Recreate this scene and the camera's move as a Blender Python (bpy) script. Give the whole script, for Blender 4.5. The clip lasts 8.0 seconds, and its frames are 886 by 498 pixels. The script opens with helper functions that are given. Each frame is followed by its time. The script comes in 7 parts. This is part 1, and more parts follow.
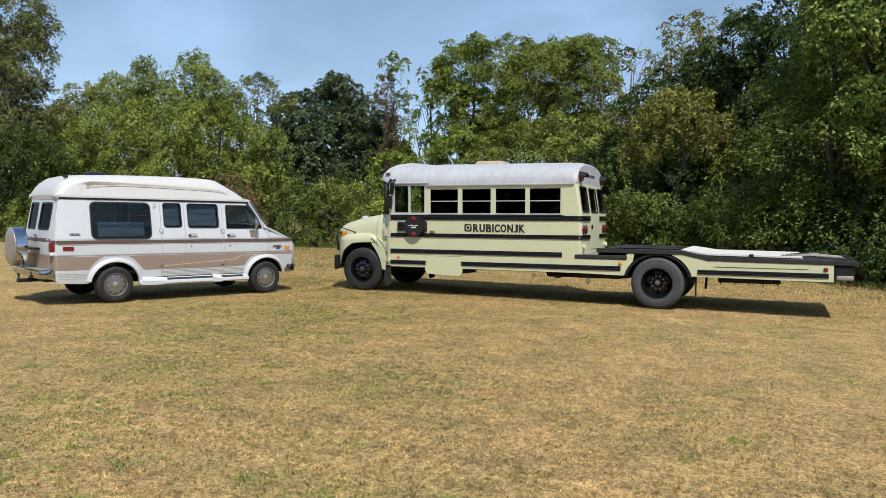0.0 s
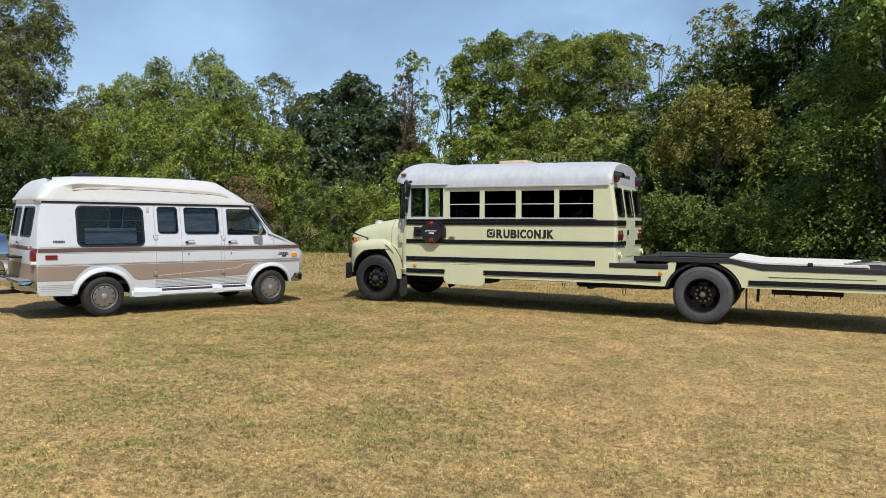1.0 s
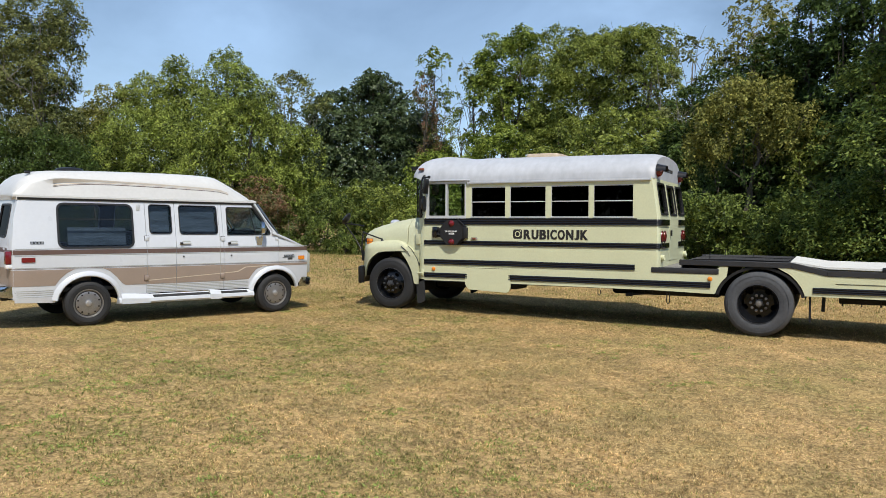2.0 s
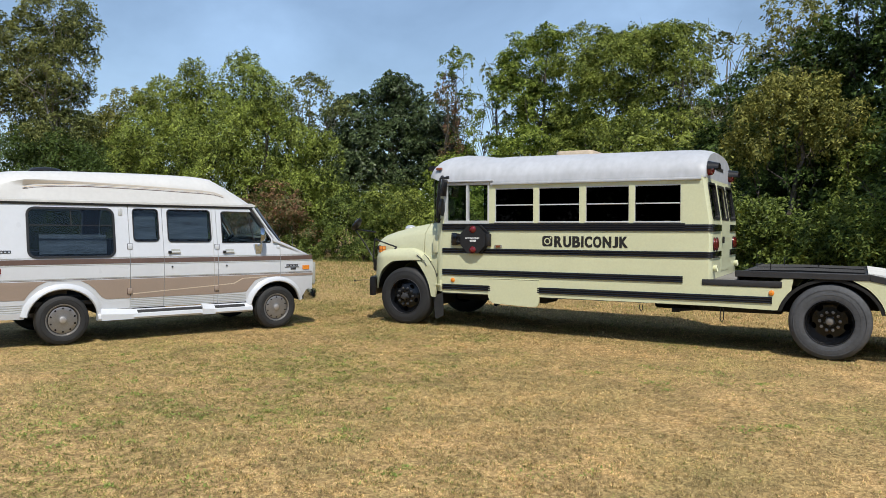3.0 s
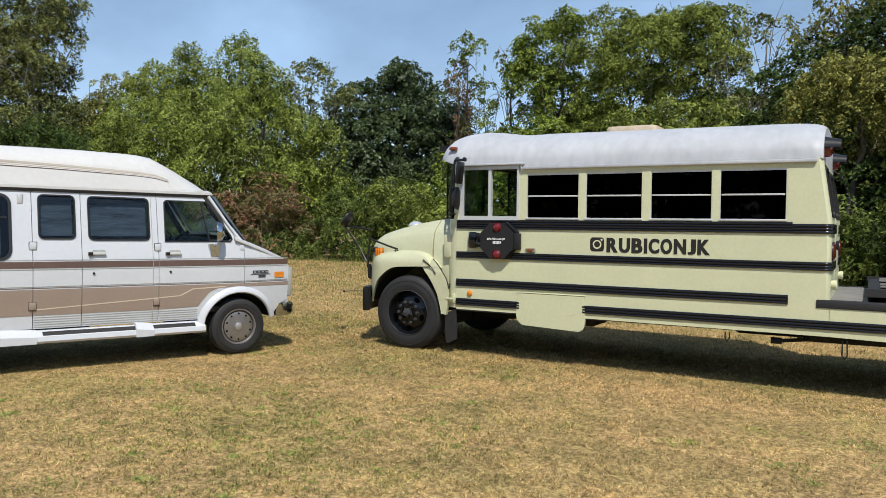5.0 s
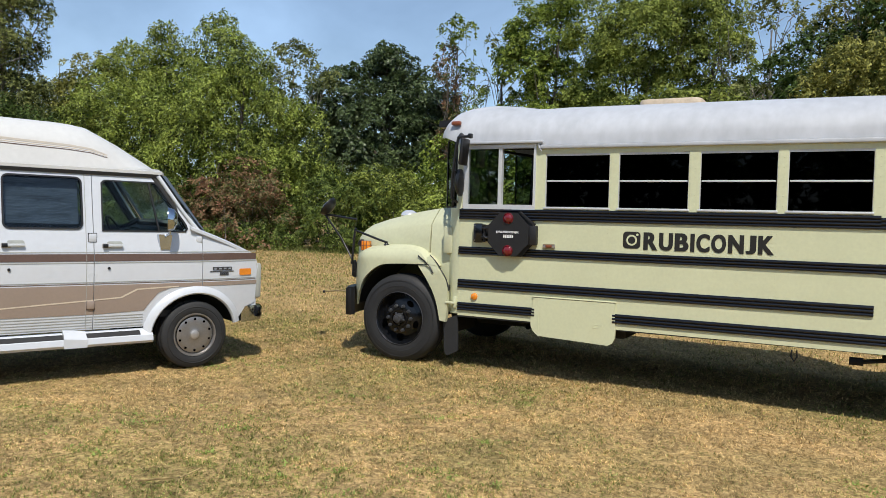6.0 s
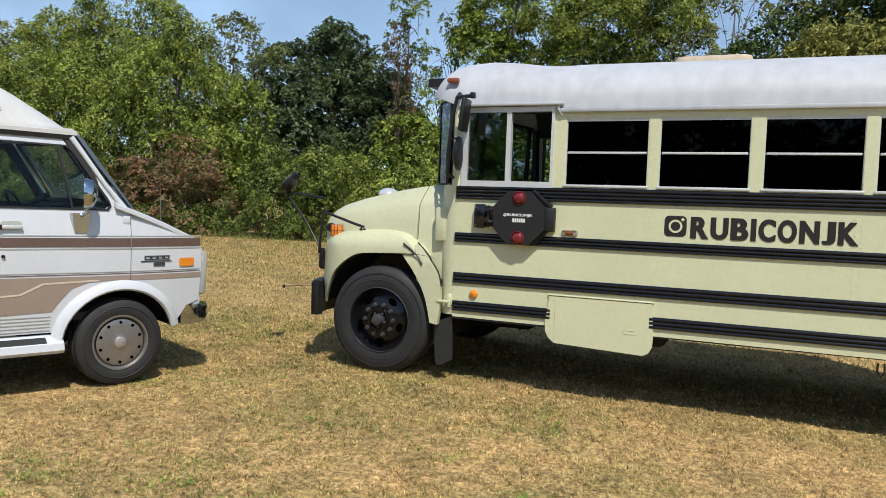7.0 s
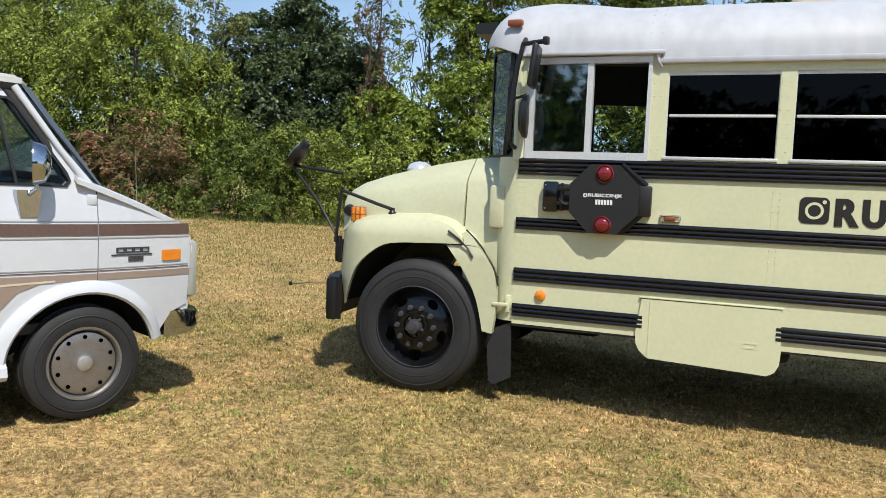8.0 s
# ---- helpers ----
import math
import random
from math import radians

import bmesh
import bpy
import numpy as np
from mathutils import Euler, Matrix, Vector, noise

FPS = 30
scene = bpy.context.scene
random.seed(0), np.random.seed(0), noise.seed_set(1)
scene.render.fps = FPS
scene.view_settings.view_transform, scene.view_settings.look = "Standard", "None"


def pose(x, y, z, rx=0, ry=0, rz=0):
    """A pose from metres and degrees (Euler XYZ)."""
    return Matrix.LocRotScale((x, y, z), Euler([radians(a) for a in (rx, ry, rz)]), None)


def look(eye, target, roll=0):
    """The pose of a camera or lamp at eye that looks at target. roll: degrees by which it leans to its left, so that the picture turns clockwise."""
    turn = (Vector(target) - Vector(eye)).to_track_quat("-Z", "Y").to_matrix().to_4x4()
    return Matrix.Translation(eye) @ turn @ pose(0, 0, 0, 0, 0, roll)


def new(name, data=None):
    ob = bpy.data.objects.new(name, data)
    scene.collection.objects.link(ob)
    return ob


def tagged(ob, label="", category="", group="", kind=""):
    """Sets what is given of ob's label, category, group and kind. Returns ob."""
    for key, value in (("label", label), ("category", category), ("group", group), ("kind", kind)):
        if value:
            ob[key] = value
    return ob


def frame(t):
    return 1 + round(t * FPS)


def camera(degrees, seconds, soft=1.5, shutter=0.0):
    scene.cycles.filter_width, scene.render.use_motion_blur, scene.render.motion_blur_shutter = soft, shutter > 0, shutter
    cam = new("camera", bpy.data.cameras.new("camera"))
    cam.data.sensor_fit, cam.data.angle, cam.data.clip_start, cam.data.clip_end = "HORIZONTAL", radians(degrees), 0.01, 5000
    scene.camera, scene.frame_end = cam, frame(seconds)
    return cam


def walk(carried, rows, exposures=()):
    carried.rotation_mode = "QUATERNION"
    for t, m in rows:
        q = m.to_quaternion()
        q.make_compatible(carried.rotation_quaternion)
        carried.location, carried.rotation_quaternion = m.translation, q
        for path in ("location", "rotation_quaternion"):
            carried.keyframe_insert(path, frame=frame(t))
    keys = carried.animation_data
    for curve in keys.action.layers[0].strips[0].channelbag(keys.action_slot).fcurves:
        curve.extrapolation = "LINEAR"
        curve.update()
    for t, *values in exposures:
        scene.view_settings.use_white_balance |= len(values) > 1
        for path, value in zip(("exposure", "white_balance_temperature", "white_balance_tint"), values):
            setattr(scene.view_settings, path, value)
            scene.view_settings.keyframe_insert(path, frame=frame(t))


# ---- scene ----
cam = camera(59.9, 8.0, soft=0.62)
PATH = [
    (0, (0.587, 0.521, 1.737), (-0.213, 2.352, 1.645), 1.0),
    (0.5, (0.286, 1.147, 1.738), (-0.537, 2.968, 1.649), 1.0),
    (1, (0.005, 1.821, 1.755), (-0.842, 3.63, 1.671), 0.9),
    (1.5, (-0.302, 2.467, 1.732), (-1.175, 4.265, 1.651), 0.9),
    (1.7, (-0.412, 2.734, 1.711), (-1.296, 4.526, 1.629), 0.9),
    (3, (-1.225, 4.498, 1.7), (-2.179, 6.255, 1.633), 0.8),
    (3.5, (-1.544, 5.137, 1.704), (-2.52, 6.881, 1.642), 0.7),
    (4, (-1.894, 5.767, 1.732), (-2.884, 7.503, 1.668), 0.9),
    (4.5, (-2.261, 6.447, 1.728), (-3.25, 8.183, 1.66), 1.2),
    (4.7, (-2.445, 6.688, 1.699), (-3.426, 8.43, 1.63), 1.3),
    (6, (-3.669, 8.396, 1.64), (-4.599, 10.164, 1.546), 2.1),
    (6.5, (-4.208, 9.008, 1.582), (-5.077, 10.806, 1.477), 2.3),
    (7, (-4.796, 9.567, 1.535), (-5.585, 11.401, 1.416), 2.8),
    (7.5, (-5.38, 10.164, 1.493), (-6.055, 12.042, 1.361), 3.2),
    (8, (-5.995, 10.636, 1.469), (-6.684, 12.507, 1.307), 3.1),
]
walk(cam, [(t, look(eye, target, roll)) for t, eye, target, roll in PATH],
     exposures=((0.0, -0.16), (3.5, -0.16), (6.0, -0.14), (7.0, -0.10), (8.0, 0.04)))

# ---- light ----
SUN_FROM = Vector((0.42, -0.52, 1.0)).normalized()
sun = new("sun", bpy.data.lights.new("sun", "SUN"))
sun.data.energy, sun.data.angle, sun.data.color = 5.1, radians(0.6), (1.0, 0.95, 0.86)
sun.matrix_world = look(SUN_FROM * 50, (0, 0, 0))

world = bpy.data.worlds.new("sky")
scene.world = world
world.use_nodes = True
wn, wl = world.node_tree.nodes, world.node_tree.links
wn.clear()
w_out, w_bg = wn.new("ShaderNodeOutputWorld"), wn.new("ShaderNodeBackground")
w_sky = wn.new("ShaderNodeTexSky")
w_sky.sky_type, w_sky.sun_disc = "NISHITA", False
w_sky.sun_elevation, w_sky.sun_rotation = math.asin(SUN_FROM.z), math.atan2(SUN_FROM.x, SUN_FROM.y)
w_sky.air_density, w_sky.dust_density, w_sky.ozone_density = 1.0, 0.6, 2.0
w_co, w_map = wn.new("ShaderNodeTexCoord"), wn.new("ShaderNodeMapping")
w_map.inputs["Scale"].default_value = (1.5, 1.5, 3.6)
w_map.inputs["Rotation"].default_value = (0.25, 0.1, 0.4)
w_noise, w_ramp = wn.new("ShaderNodeTexNoise"), wn.new("ShaderNodeValToRGB")
w_noise.inputs["Scale"].default_value, w_noise.inputs["Detail"].default_value = 1.6, 6.0
w_noise.inputs["Roughness"].default_value, w_noise.inputs["Distortion"].default_value = 0.55, 0.5
w_ramp.color_ramp.elements[0].position, w_ramp.color_ramp.elements[1].position = 0.34, 0.78
w_ramp.color_ramp.elements[0].color, w_ramp.color_ramp.elements[1].color = (0.12, 0.12, 0.12, 1), (0.48, 0.48, 0.48, 1)
w_mix = wn.new("ShaderNodeMix")
w_mix.data_type = "RGBA"
w_mix.inputs["B"].default_value = (7.5, 10.9, 15.8, 1)
wl.new(w_co.outputs["Generated"], w_map.inputs["Vector"])
wl.new(w_map.outputs["Vector"], w_noise.inputs["Vector"])
wl.new(w_noise.outputs["Fac"], w_ramp.inputs["Fac"])
w_sep, w_high, w_thin = wn.new("ShaderNodeSeparateXYZ"), wn.new("ShaderNodeMapRange"), wn.new("ShaderNodeMath")
w_high.inputs["From Min"].default_value, w_high.inputs["From Max"].default_value = 0.38, 0.95
w_high.inputs["To Min"].default_value, w_high.inputs["To Max"].default_value = 1.0, 0.2
w_thin.operation = "MULTIPLY"
wl.new(w_co.outputs["Generated"], w_sep.inputs["Vector"])
wl.new(w_sep.outputs["Z"], w_high.inputs["Value"])
wl.new(w_ramp.outputs["Color"], w_thin.inputs[0])
wl.new(w_high.outputs["Result"], w_thin.inputs[1])
wl.new(w_thin.outputs[0], w_mix.inputs["Factor"])
wl.new(w_sky.outputs["Color"], w_mix.inputs["A"])
wl.new(w_mix.outputs["Result"], w_bg.inputs["Color"])
w_bg.inputs["Strength"].default_value = 0.114
wl.new(w_bg.outputs["Background"], w_out.inputs["Surface"])


# ---- materials ----
def material(name, color, rough=0.5, metal=0.0, vary=0.12, scale=6.0, grain=60.0, bump=0.0, color2=None, island=0.0,
             coat=0.0, per_object=0.0, stretch=(1, 1, 1)):
    """Two scales of noise between color and color2 (or a darker color), with bump from the finer one."""
    m = bpy.data.materials.new(name)
    m.use_nodes = True
    n, l = m.node_tree.nodes, m.node_tree.links
    b = n["Principled BSDF"]
    b.inputs["Roughness"].default_value, b.inputs["Metallic"].default_value = rough, metal
    b.inputs["Coat Weight"].default_value = coat
    b.inputs["Coat Roughness"].default_value = 0.08
    co, mp = n.new("ShaderNodeTexCoord"), n.new("ShaderNodeMapping")
    mp.inputs["Scale"].default_value = stretch
    l.new(co.outputs["Object"], mp.inputs["Vector"])
    big, fine = n.new("ShaderNodeTexNoise"), n.new("ShaderNodeTexNoise")
    big.inputs["Scale"].default_value, big.inputs["Detail"].default_value = scale, 4.0
    fine.inputs["Scale"].default_value, fine.inputs["Detail"].default_value = grain, 5.0
    l.new(mp.outputs["Vector"], big.inputs["Vector"])
    l.new(mp.outputs["Vector"], fine.inputs["Vector"])
    add = n.new("ShaderNodeMath")
    add.operation = "ADD"
    l.new(big.outputs["Fac"], add.inputs[0])
    l.new(fine.outputs["Fac"], add.inputs[1])
    last = add.outputs[0]
    if island or per_object:
        if island:
            geo = n.new("ShaderNodeNewGeometry")
            source = geo.outputs["Random Per Island"]
        else:
            info = n.new("ShaderNodeObjectInfo")
            source = info.outputs["Random"]
        mad = n.new("ShaderNodeMath")
        mad.operation = "MULTIPLY_ADD"
        l.new(source, mad.inputs[0])
        mad.inputs[1].default_value = island or per_object
        l.new(last, mad.inputs[2])
        last = mad.outputs[0]
    ramp = n.new("ShaderNodeMapRange")
    ramp.inputs["From Min"].default_value = 0.62
    ramp.inputs["From Max"].default_value = 1.38 + (island or per_object)
    l.new(last, ramp.inputs["Value"])
    mix = n.new("ShaderNodeMix")
    mix.data_type = "RGBA"
    dark = color2 or tuple(c * (1 - vary) for c in color)
    light = color if color2 else tuple(min(1.0, c * (1 + vary * 0.5)) for c in color)
    mix.inputs["A"].default_value, mix.inputs["B"].default_value = (*light, 1), (*dark, 1)
    l.new(ramp.outputs["Result"], mix.inputs["Factor"])
    l.new(mix.outputs["Result"], b.inputs["Base Color"])
    if bump:
        bp = n.new("ShaderNodeBump")
        bp.inputs["Strength"].default_value, bp.inputs["Distance"].default_value = bump, 0.01
        l.new(fine.outputs["Fac"], bp.inputs["Height"])
        l.new(bp.outputs["Normal"], b.inputs["Normal"])
    rr = n.new("ShaderNodeMapRange")
    rr.inputs["To Min"].default_value, rr.inputs["To Max"].default_value = max(0.02, rough * 0.8), min(1.0, rough * 1.25)
    l.new(big.outputs["Fac"], rr.inputs["Value"])
    l.new(rr.outputs["Result"], b.inputs["Roughness"])
    return m


def glass(name, tint, amount, rough=0.02, face=0.035, edge=0.9):
    """A pane: a tinted see-through layer under a Fresnel gloss."""
    m = bpy.data.materials.new(name)
    m.use_nodes = True
    n, l = m.node_tree.nodes, m.node_tree.links
    n.clear()
    out, mix, gl, tr = (n.new("ShaderNode" + k) for k in ("OutputMaterial", "MixShader", "BsdfGlossy", "BsdfTransparent"))
    lw, pw, ma = n.new("ShaderNodeLayerWeight"), n.new("ShaderNodeMath"), n.new("ShaderNodeMath")
    lw.inputs["Blend"].default_value = 0.5
    pw.operation, ma.operation = "POWER", "MULTIPLY_ADD"
    pw.inputs[1].default_value = 4.5
    ma.inputs[1].default_value, ma.inputs[2].default_value = edge, face
    l.new(lw.outputs["Facing"], pw.inputs[0])
    l.new(pw.outputs[0], ma.inputs[0])
    gl.inputs["Roughness"].default_value = rough
    tr.inputs["Color"].default_value = (*[c * amount for c in tint], 1)
    l.new(ma.outputs[0], mix.inputs[0])
    l.new(tr.outputs[0], mix.inputs[1])
    l.new(gl.outputs[0], mix.inputs[2])
    l.new(mix.outputs[0], out.inputs["Surface"])
    return m


CREAM = material("cream_paint", (0.60, 0.612, 0.405), 0.38, vary=0.09, scale=1.3, grain=35, bump=0.03, coat=0.15)
CREAM_HOOD = material("cream_fibreglass", (0.52, 0.527, 0.353), 0.42, vary=0.1, scale=2.0, grain=25, bump=0.04)
BUS_WHITE = material("white_roof_paint", (0.445, 0.46, 0.49), 0.5, vary=0.19, scale=1.6, grain=11, bump=0.05, stretch=(1, 0.5, 0.6))
BLACK_RAIL = material("black_enamel", (0.004, 0.004, 0.006), 0.16, vary=0.3, scale=3, grain=80, bump=0.02, coat=0.35)
RIM_BLACK = material("black_rim_paint", (0.006, 0.0065, 0.008), 0.22, vary=0.3, scale=6, grain=80, bump=0.03, coat=0.3)
# near-black colour stands for the darkness inside uncut wheel holes
VOID = material("hole_darkness", (0.0012, 0.0012, 0.0012), 0.95, vary=0.3)
for dull, level in ((VOID, 0.0), (RIM_BLACK, 0.22), (BLACK_RAIL, 0.5)):
    dull.node_tree.nodes["Principled BSDF"].inputs["Specular IOR Level"].default_value = level
BLACK_METAL = material("black_steel", (0.009, 0.009, 0.010), 0.4, vary=0.35, scale=5, grain=70, bump=0.1)
DECK_BLACK = material("worn_black_deck", (0.022, 0.022, 0.025), 0.6, vary=0.5, scale=4, grain=60, bump=0.2)
DECK_WHITE = material("white_deck", (0.68, 0.67, 0.63), 0.55, vary=0.2, scale=2.5, grain=40, bump=0.1)
DECK_GREY = material("grey_tread_plate", (0.22, 0.21, 0.2), 0.55, vary=0.3, scale=5, grain=60, bump=0.2)
UNDER = material("underbody", (0.007, 0.007, 0.007), 0.8, vary=0.4, scale=5, grain=40, bump=0.2)
RUBBER = material("tyre_rubber", (0.0175, 0.0180, 0.0195), 0.70, vary=0.3, scale=5, grain=45, bump=0.15)
RUBBER_DUSTY = material("dusty_tyre_rubber", (0.066, 0.069, 0.076), 0.8, vary=0.35, scale=4, grain=30, bump=0.15)
ALU = material("aluminium_frame", (0.60, 0.62, 0.63), 0.38, metal=0.2, vary=0.15, scale=6, grain=60)
CHROME = material("chrome", (0.50, 0.54, 0.60), 0.10, metal=1.0, vary=0.1, scale=8, grain=60)
STEEL = material("brushed_steel", (0.29, 0.275, 0.265), 0.40, metal=0.75, vary=0.2, scale=9, grain=90)
GUNMETAL = material("hub_steel", (0.050, 0.052, 0.058), 0.36, metal=0.0, vary=0.4, scale=20, grain=90, bump=0.1)
TRIM = material("dull_bright_trim", (0.40, 0.38, 0.36), 0.42, metal=0.5, vary=0.15, scale=12, grain=80)
# chrome made paler, the bright reflected sky partly put into its colour
DOME = material("polished_dome", (0.80, 0.81, 0.83), 0.16, metal=0.55, vary=0.08, scale=9, grain=60)
VAN_WHITE = material("van_white_paint", (0.575, 0.60, 0.64), 0.28, vary=0.05, scale=1.5, grain=20, coat=0.4)
VAN_ROOF = material("white_fibreglass", (0.58, 0.58, 0.57), 0.36, vary=0.08, scale=2, grain=20, bump=0.03)
VAN_BROWN = material("brown_stripe", (0.12, 0.075, 0.06), 0.35, vary=0.2, scale=5, grain=40)
VAN_TAN = material("tan_band", (0.30, 0.235, 0.192), 0.35, vary=0.08, scale=3, grain=40)
VAN_COVE = material("pale_tan_band", (0.54, 0.49, 0.43), 0.4, vary=0.1, scale=3, grain=40)
VAN_CREAMLINE = material("pale_pinstripe", (0.60, 0.51, 0.40), 0.4, vary=0.1)
VAN_GREY = material("grey_rib", (0.35, 0.36, 0.33), 0.5, vary=0.15, scale=6, grain=50)
GASKET = material("black_gasket", (0.012, 0.012, 0.013), 0.5, vary=0.3)
INTERIOR = material("dark_interior", (0.03, 0.028, 0.026), 0.8, vary=0.3, scale=5, grain=40)
SEAT = material("grey_upholstery", (0.12, 0.11, 0.10), 0.85, vary=0.25, scale=6, grain=70, bump=0.2)
TAN_SEAT = material("tan_upholstery", (0.20, 0.16, 0.13), 0.85, vary=0.25, scale=6, grain=70, bump=0.2)
# streaks and brightness imitate cloudy sky reflected in the glass
BLIND_SKY_STREAKS = material("grey_blind_with_sky_streaks", (0.44, 0.48, 0.485), 0.7, vary=0.75, scale=2.2, grain=14, stretch=(1, 1, 9))
RED = material("red_lens", (0.17, 0.008, 0.013), 0.15, vary=0.3, scale=15, grain=120, coat=0.6)
AMBER = material("amber_lens", (0.80, 0.25, 0.015), 0.18, vary=0.2, scale=15, grain=120, coat=0.6)
BROWN_LENS = material("weathered_amber_lens", (0.24, 0.07, 0.03), 0.3, vary=0.3, scale=15, grain=90)
LETTER = material("black_vinyl", (0.018, 0.017, 0.016), 0.4, vary=0.2)
WHITE_VINYL = material("white_vinyl", (0.75, 0.75, 0.75), 0.4, vary=0.05)
SIGN_BLACK = material("matt_black_plate", (0.010, 0.010, 0.011), 0.55, vary=0.3, scale=9, grain=80)
VENT_TAN = material("weathered_vent", (0.52, 0.42, 0.31), 0.6, vary=0.2, scale=8, grain=40)
# blue-grey base colour stands for sky reflected in the glass edge
SKY_GLASS_EDGE = material("sky_tinted_screen_edge", (0.085, 0.105, 0.13), 0.12, vary=0.2, coat=0.6)
BRASS = material("dull_brass", (0.34, 0.27, 0.16), 0.45, metal=0.5, vary=0.2)
BARK = material("bark", (0.115, 0.095, 0.075), 0.9, vary=0.5, scale=3, grain=18, bump=0.5, stretch=(1, 1, 0.3))
PALE_BARK = material("pale_bark", (0.26, 0.235, 0.20), 0.9, vary=0.4, scale=3, grain=18, bump=0.4, stretch=(1, 1, 0.3))
CLEAR = glass("clear_glass", (0.88, 0.95, 0.94), 0.90, face=0.016)
SMOKED = glass("smoked_glass", (0.86, 0.93, 1.0), 0.62)
DARK_SMOKED = glass("dark_smoked_glass", (0.80, 0.92, 1.0), 0.06, face=0.015, edge=0.2)
BLACK_GLASS = glass("black_tinted_glass", (0.7, 0.8, 1.0), 0.02, face=0.009)
GREY_GLASS = glass("hazy_glass", (0.80, 0.93, 0.92), 0.55, 0.03, 0.26)


def lawn_tone(nodes, links, coord, color):
    """Multiplies a colour by the lawn's own light and dark: worn stretches, clumps and tufts."""
    for size, detail, stops in ((1.3, 4, ((0.38, (0.84, 0.86, 0.84)), (0.62, (1.14, 1.12, 1.10)))),
                                (8.0, 5, ((0.36, (0.76, 0.76, 0.75)), (0.64, (1.19, 1.18, 1.16)))),
                                (27.0, 3, ((0.36, (0.52, 0.51, 0.49)), (0.64, (1.36, 1.35, 1.32))))):
        tex, ramp, mul = nodes.new("ShaderNodeTexNoise"), nodes.new("ShaderNodeValToRGB"), nodes.new("ShaderNodeMix")
        tex.inputs["Scale"].default_value, tex.inputs["Detail"].default_value, tex.inputs["Roughness"].default_value = size, detail, 0.65
        for e, (place, shade) in zip(ramp.color_ramp.elements, stops):
            e.position, e.color = place, (*shade, 1)
        mul.data_type, mul.blend_type = "RGBA", "MULTIPLY"
        mul.inputs["Factor"].default_value = 1.0
        links.new(coord, tex.inputs["Vector"])
        links.new(tex.outputs["Fac"], ramp.inputs["Fac"])
        links.new(color, mul.inputs["A"])
        links.new(ramp.outputs["Color"], mul.inputs["B"])
        color = mul.outputs["Result"]
    return color


def leaf_material(name, dark, light, scale=0.5, gloss=0.5, patch=1.0, sheer=0.26, lawn=False, shine=0.18):
    """Leaves: colour by leaf and by clump, with some light through them."""
    m = bpy.data.materials.new(name)
    m.use_nodes = True
    n, l = m.node_tree.nodes, m.node_tree.links
    b = n["Principled BSDF"]
    b.inputs["Roughness"].default_value = gloss
    b.inputs["Specular IOR Level"].default_value = shine
    co, noise_big = n.new("ShaderNodeTexCoord"), n.new("ShaderNodeTexNoise")
    noise_big.inputs["Scale"].default_value, noise_big.inputs["Detail"].default_value = scale, 4.0
    l.new(co.outputs["Object"], noise_big.inputs["Vector"])
    geo = n.new("ShaderNodeNewGeometry")
    mad = n.new("ShaderNodeMath")
    mad.operation = "MULTIPLY_ADD"
    l.new(geo.outputs["Random Per Island"], mad.inputs[0])
    mad.inputs[1].default_value = 0.8
    spread = n.new("ShaderNodeMath")
    spread.operation = "MULTIPLY_ADD"
    l.new(noise_big.outputs["Fac"], spread.inputs[0])
    spread.inputs[1].default_value, spread.inputs[2].default_value = patch, 0.5 - 0.5 * patch
    l.new(spread.outputs[0], mad.inputs[2])
    mr = n.new("ShaderNodeMapRange")
    mr.inputs["From Min"].default_value, mr.inputs["From Max"].default_value = 0.52, 1.30
    l.new(mad.outputs[0], mr.inputs["Value"])
    mix = n.new("ShaderNodeMix")
    mix.data_type = "RGBA"
    mix.inputs["A"].default_value, mix.inputs["B"].default_value = (*dark, 1), (*light, 1)
    l.new(mr.outputs["Result"], mix.inputs["Factor"])
    shade = lawn_tone(n, l, co.outputs["Object"], mix.outputs["Result"]) if lawn else mix.outputs["Result"]
    l.new(shade, b.inputs["Base Color"])
    trl, ms = n.new("ShaderNodeBsdfTranslucent"), n.new("ShaderNodeMixShader")
    ms.inputs[0].default_value = sheer
    l.new(shade, trl.inputs["Color"])
    l.new(b.outputs[0], ms.inputs[1])
    l.new(trl.outputs[0], ms.inputs[2])
    l.new(ms.outputs[0], n["Material Output"].inputs["Surface"])
    return m


# ---- mesh tools ----
def mesh_of(name, bm, mat, angle=38):
    bmesh.ops.recalc_face_normals(bm, faces=bm.faces)
    me = bpy.data.meshes.new(name)
    bm.to_mesh(me)
    bm.free()
    me.materials.append(mat)
    me.polygons.foreach_set("use_smooth", [True] * len(me.polygons))
    me.set_sharp_from_angle(angle=radians(angle))
    return me


def part(name, bm, mat, parent, label="", m=None, angle=38):
    """One mesh object under a thing or a part."""
    ob = new(name, mesh_of(name, bm, mat, angle))
    ob.parent = parent
    if m is not None:
        ob.matrix_basis = m
    if label:
        ob["label"] = label
    return ob


def solid(name, bm, mat, label, category, m=None, group="", kind=""):
    """A thing, or piece of the setting, that is one mesh."""
    ob = new(name, mesh_of(name, bm, mat))
    if m is not None:
        ob.matrix_basis = m
    return tagged(ob, label, category, group, kind)


def thing(name, m, label, category, group=""):
    ob = new(name)
    ob.empty_display_size = 0.3
    ob.matrix_basis = m
    return tagged(ob, label, category, group)


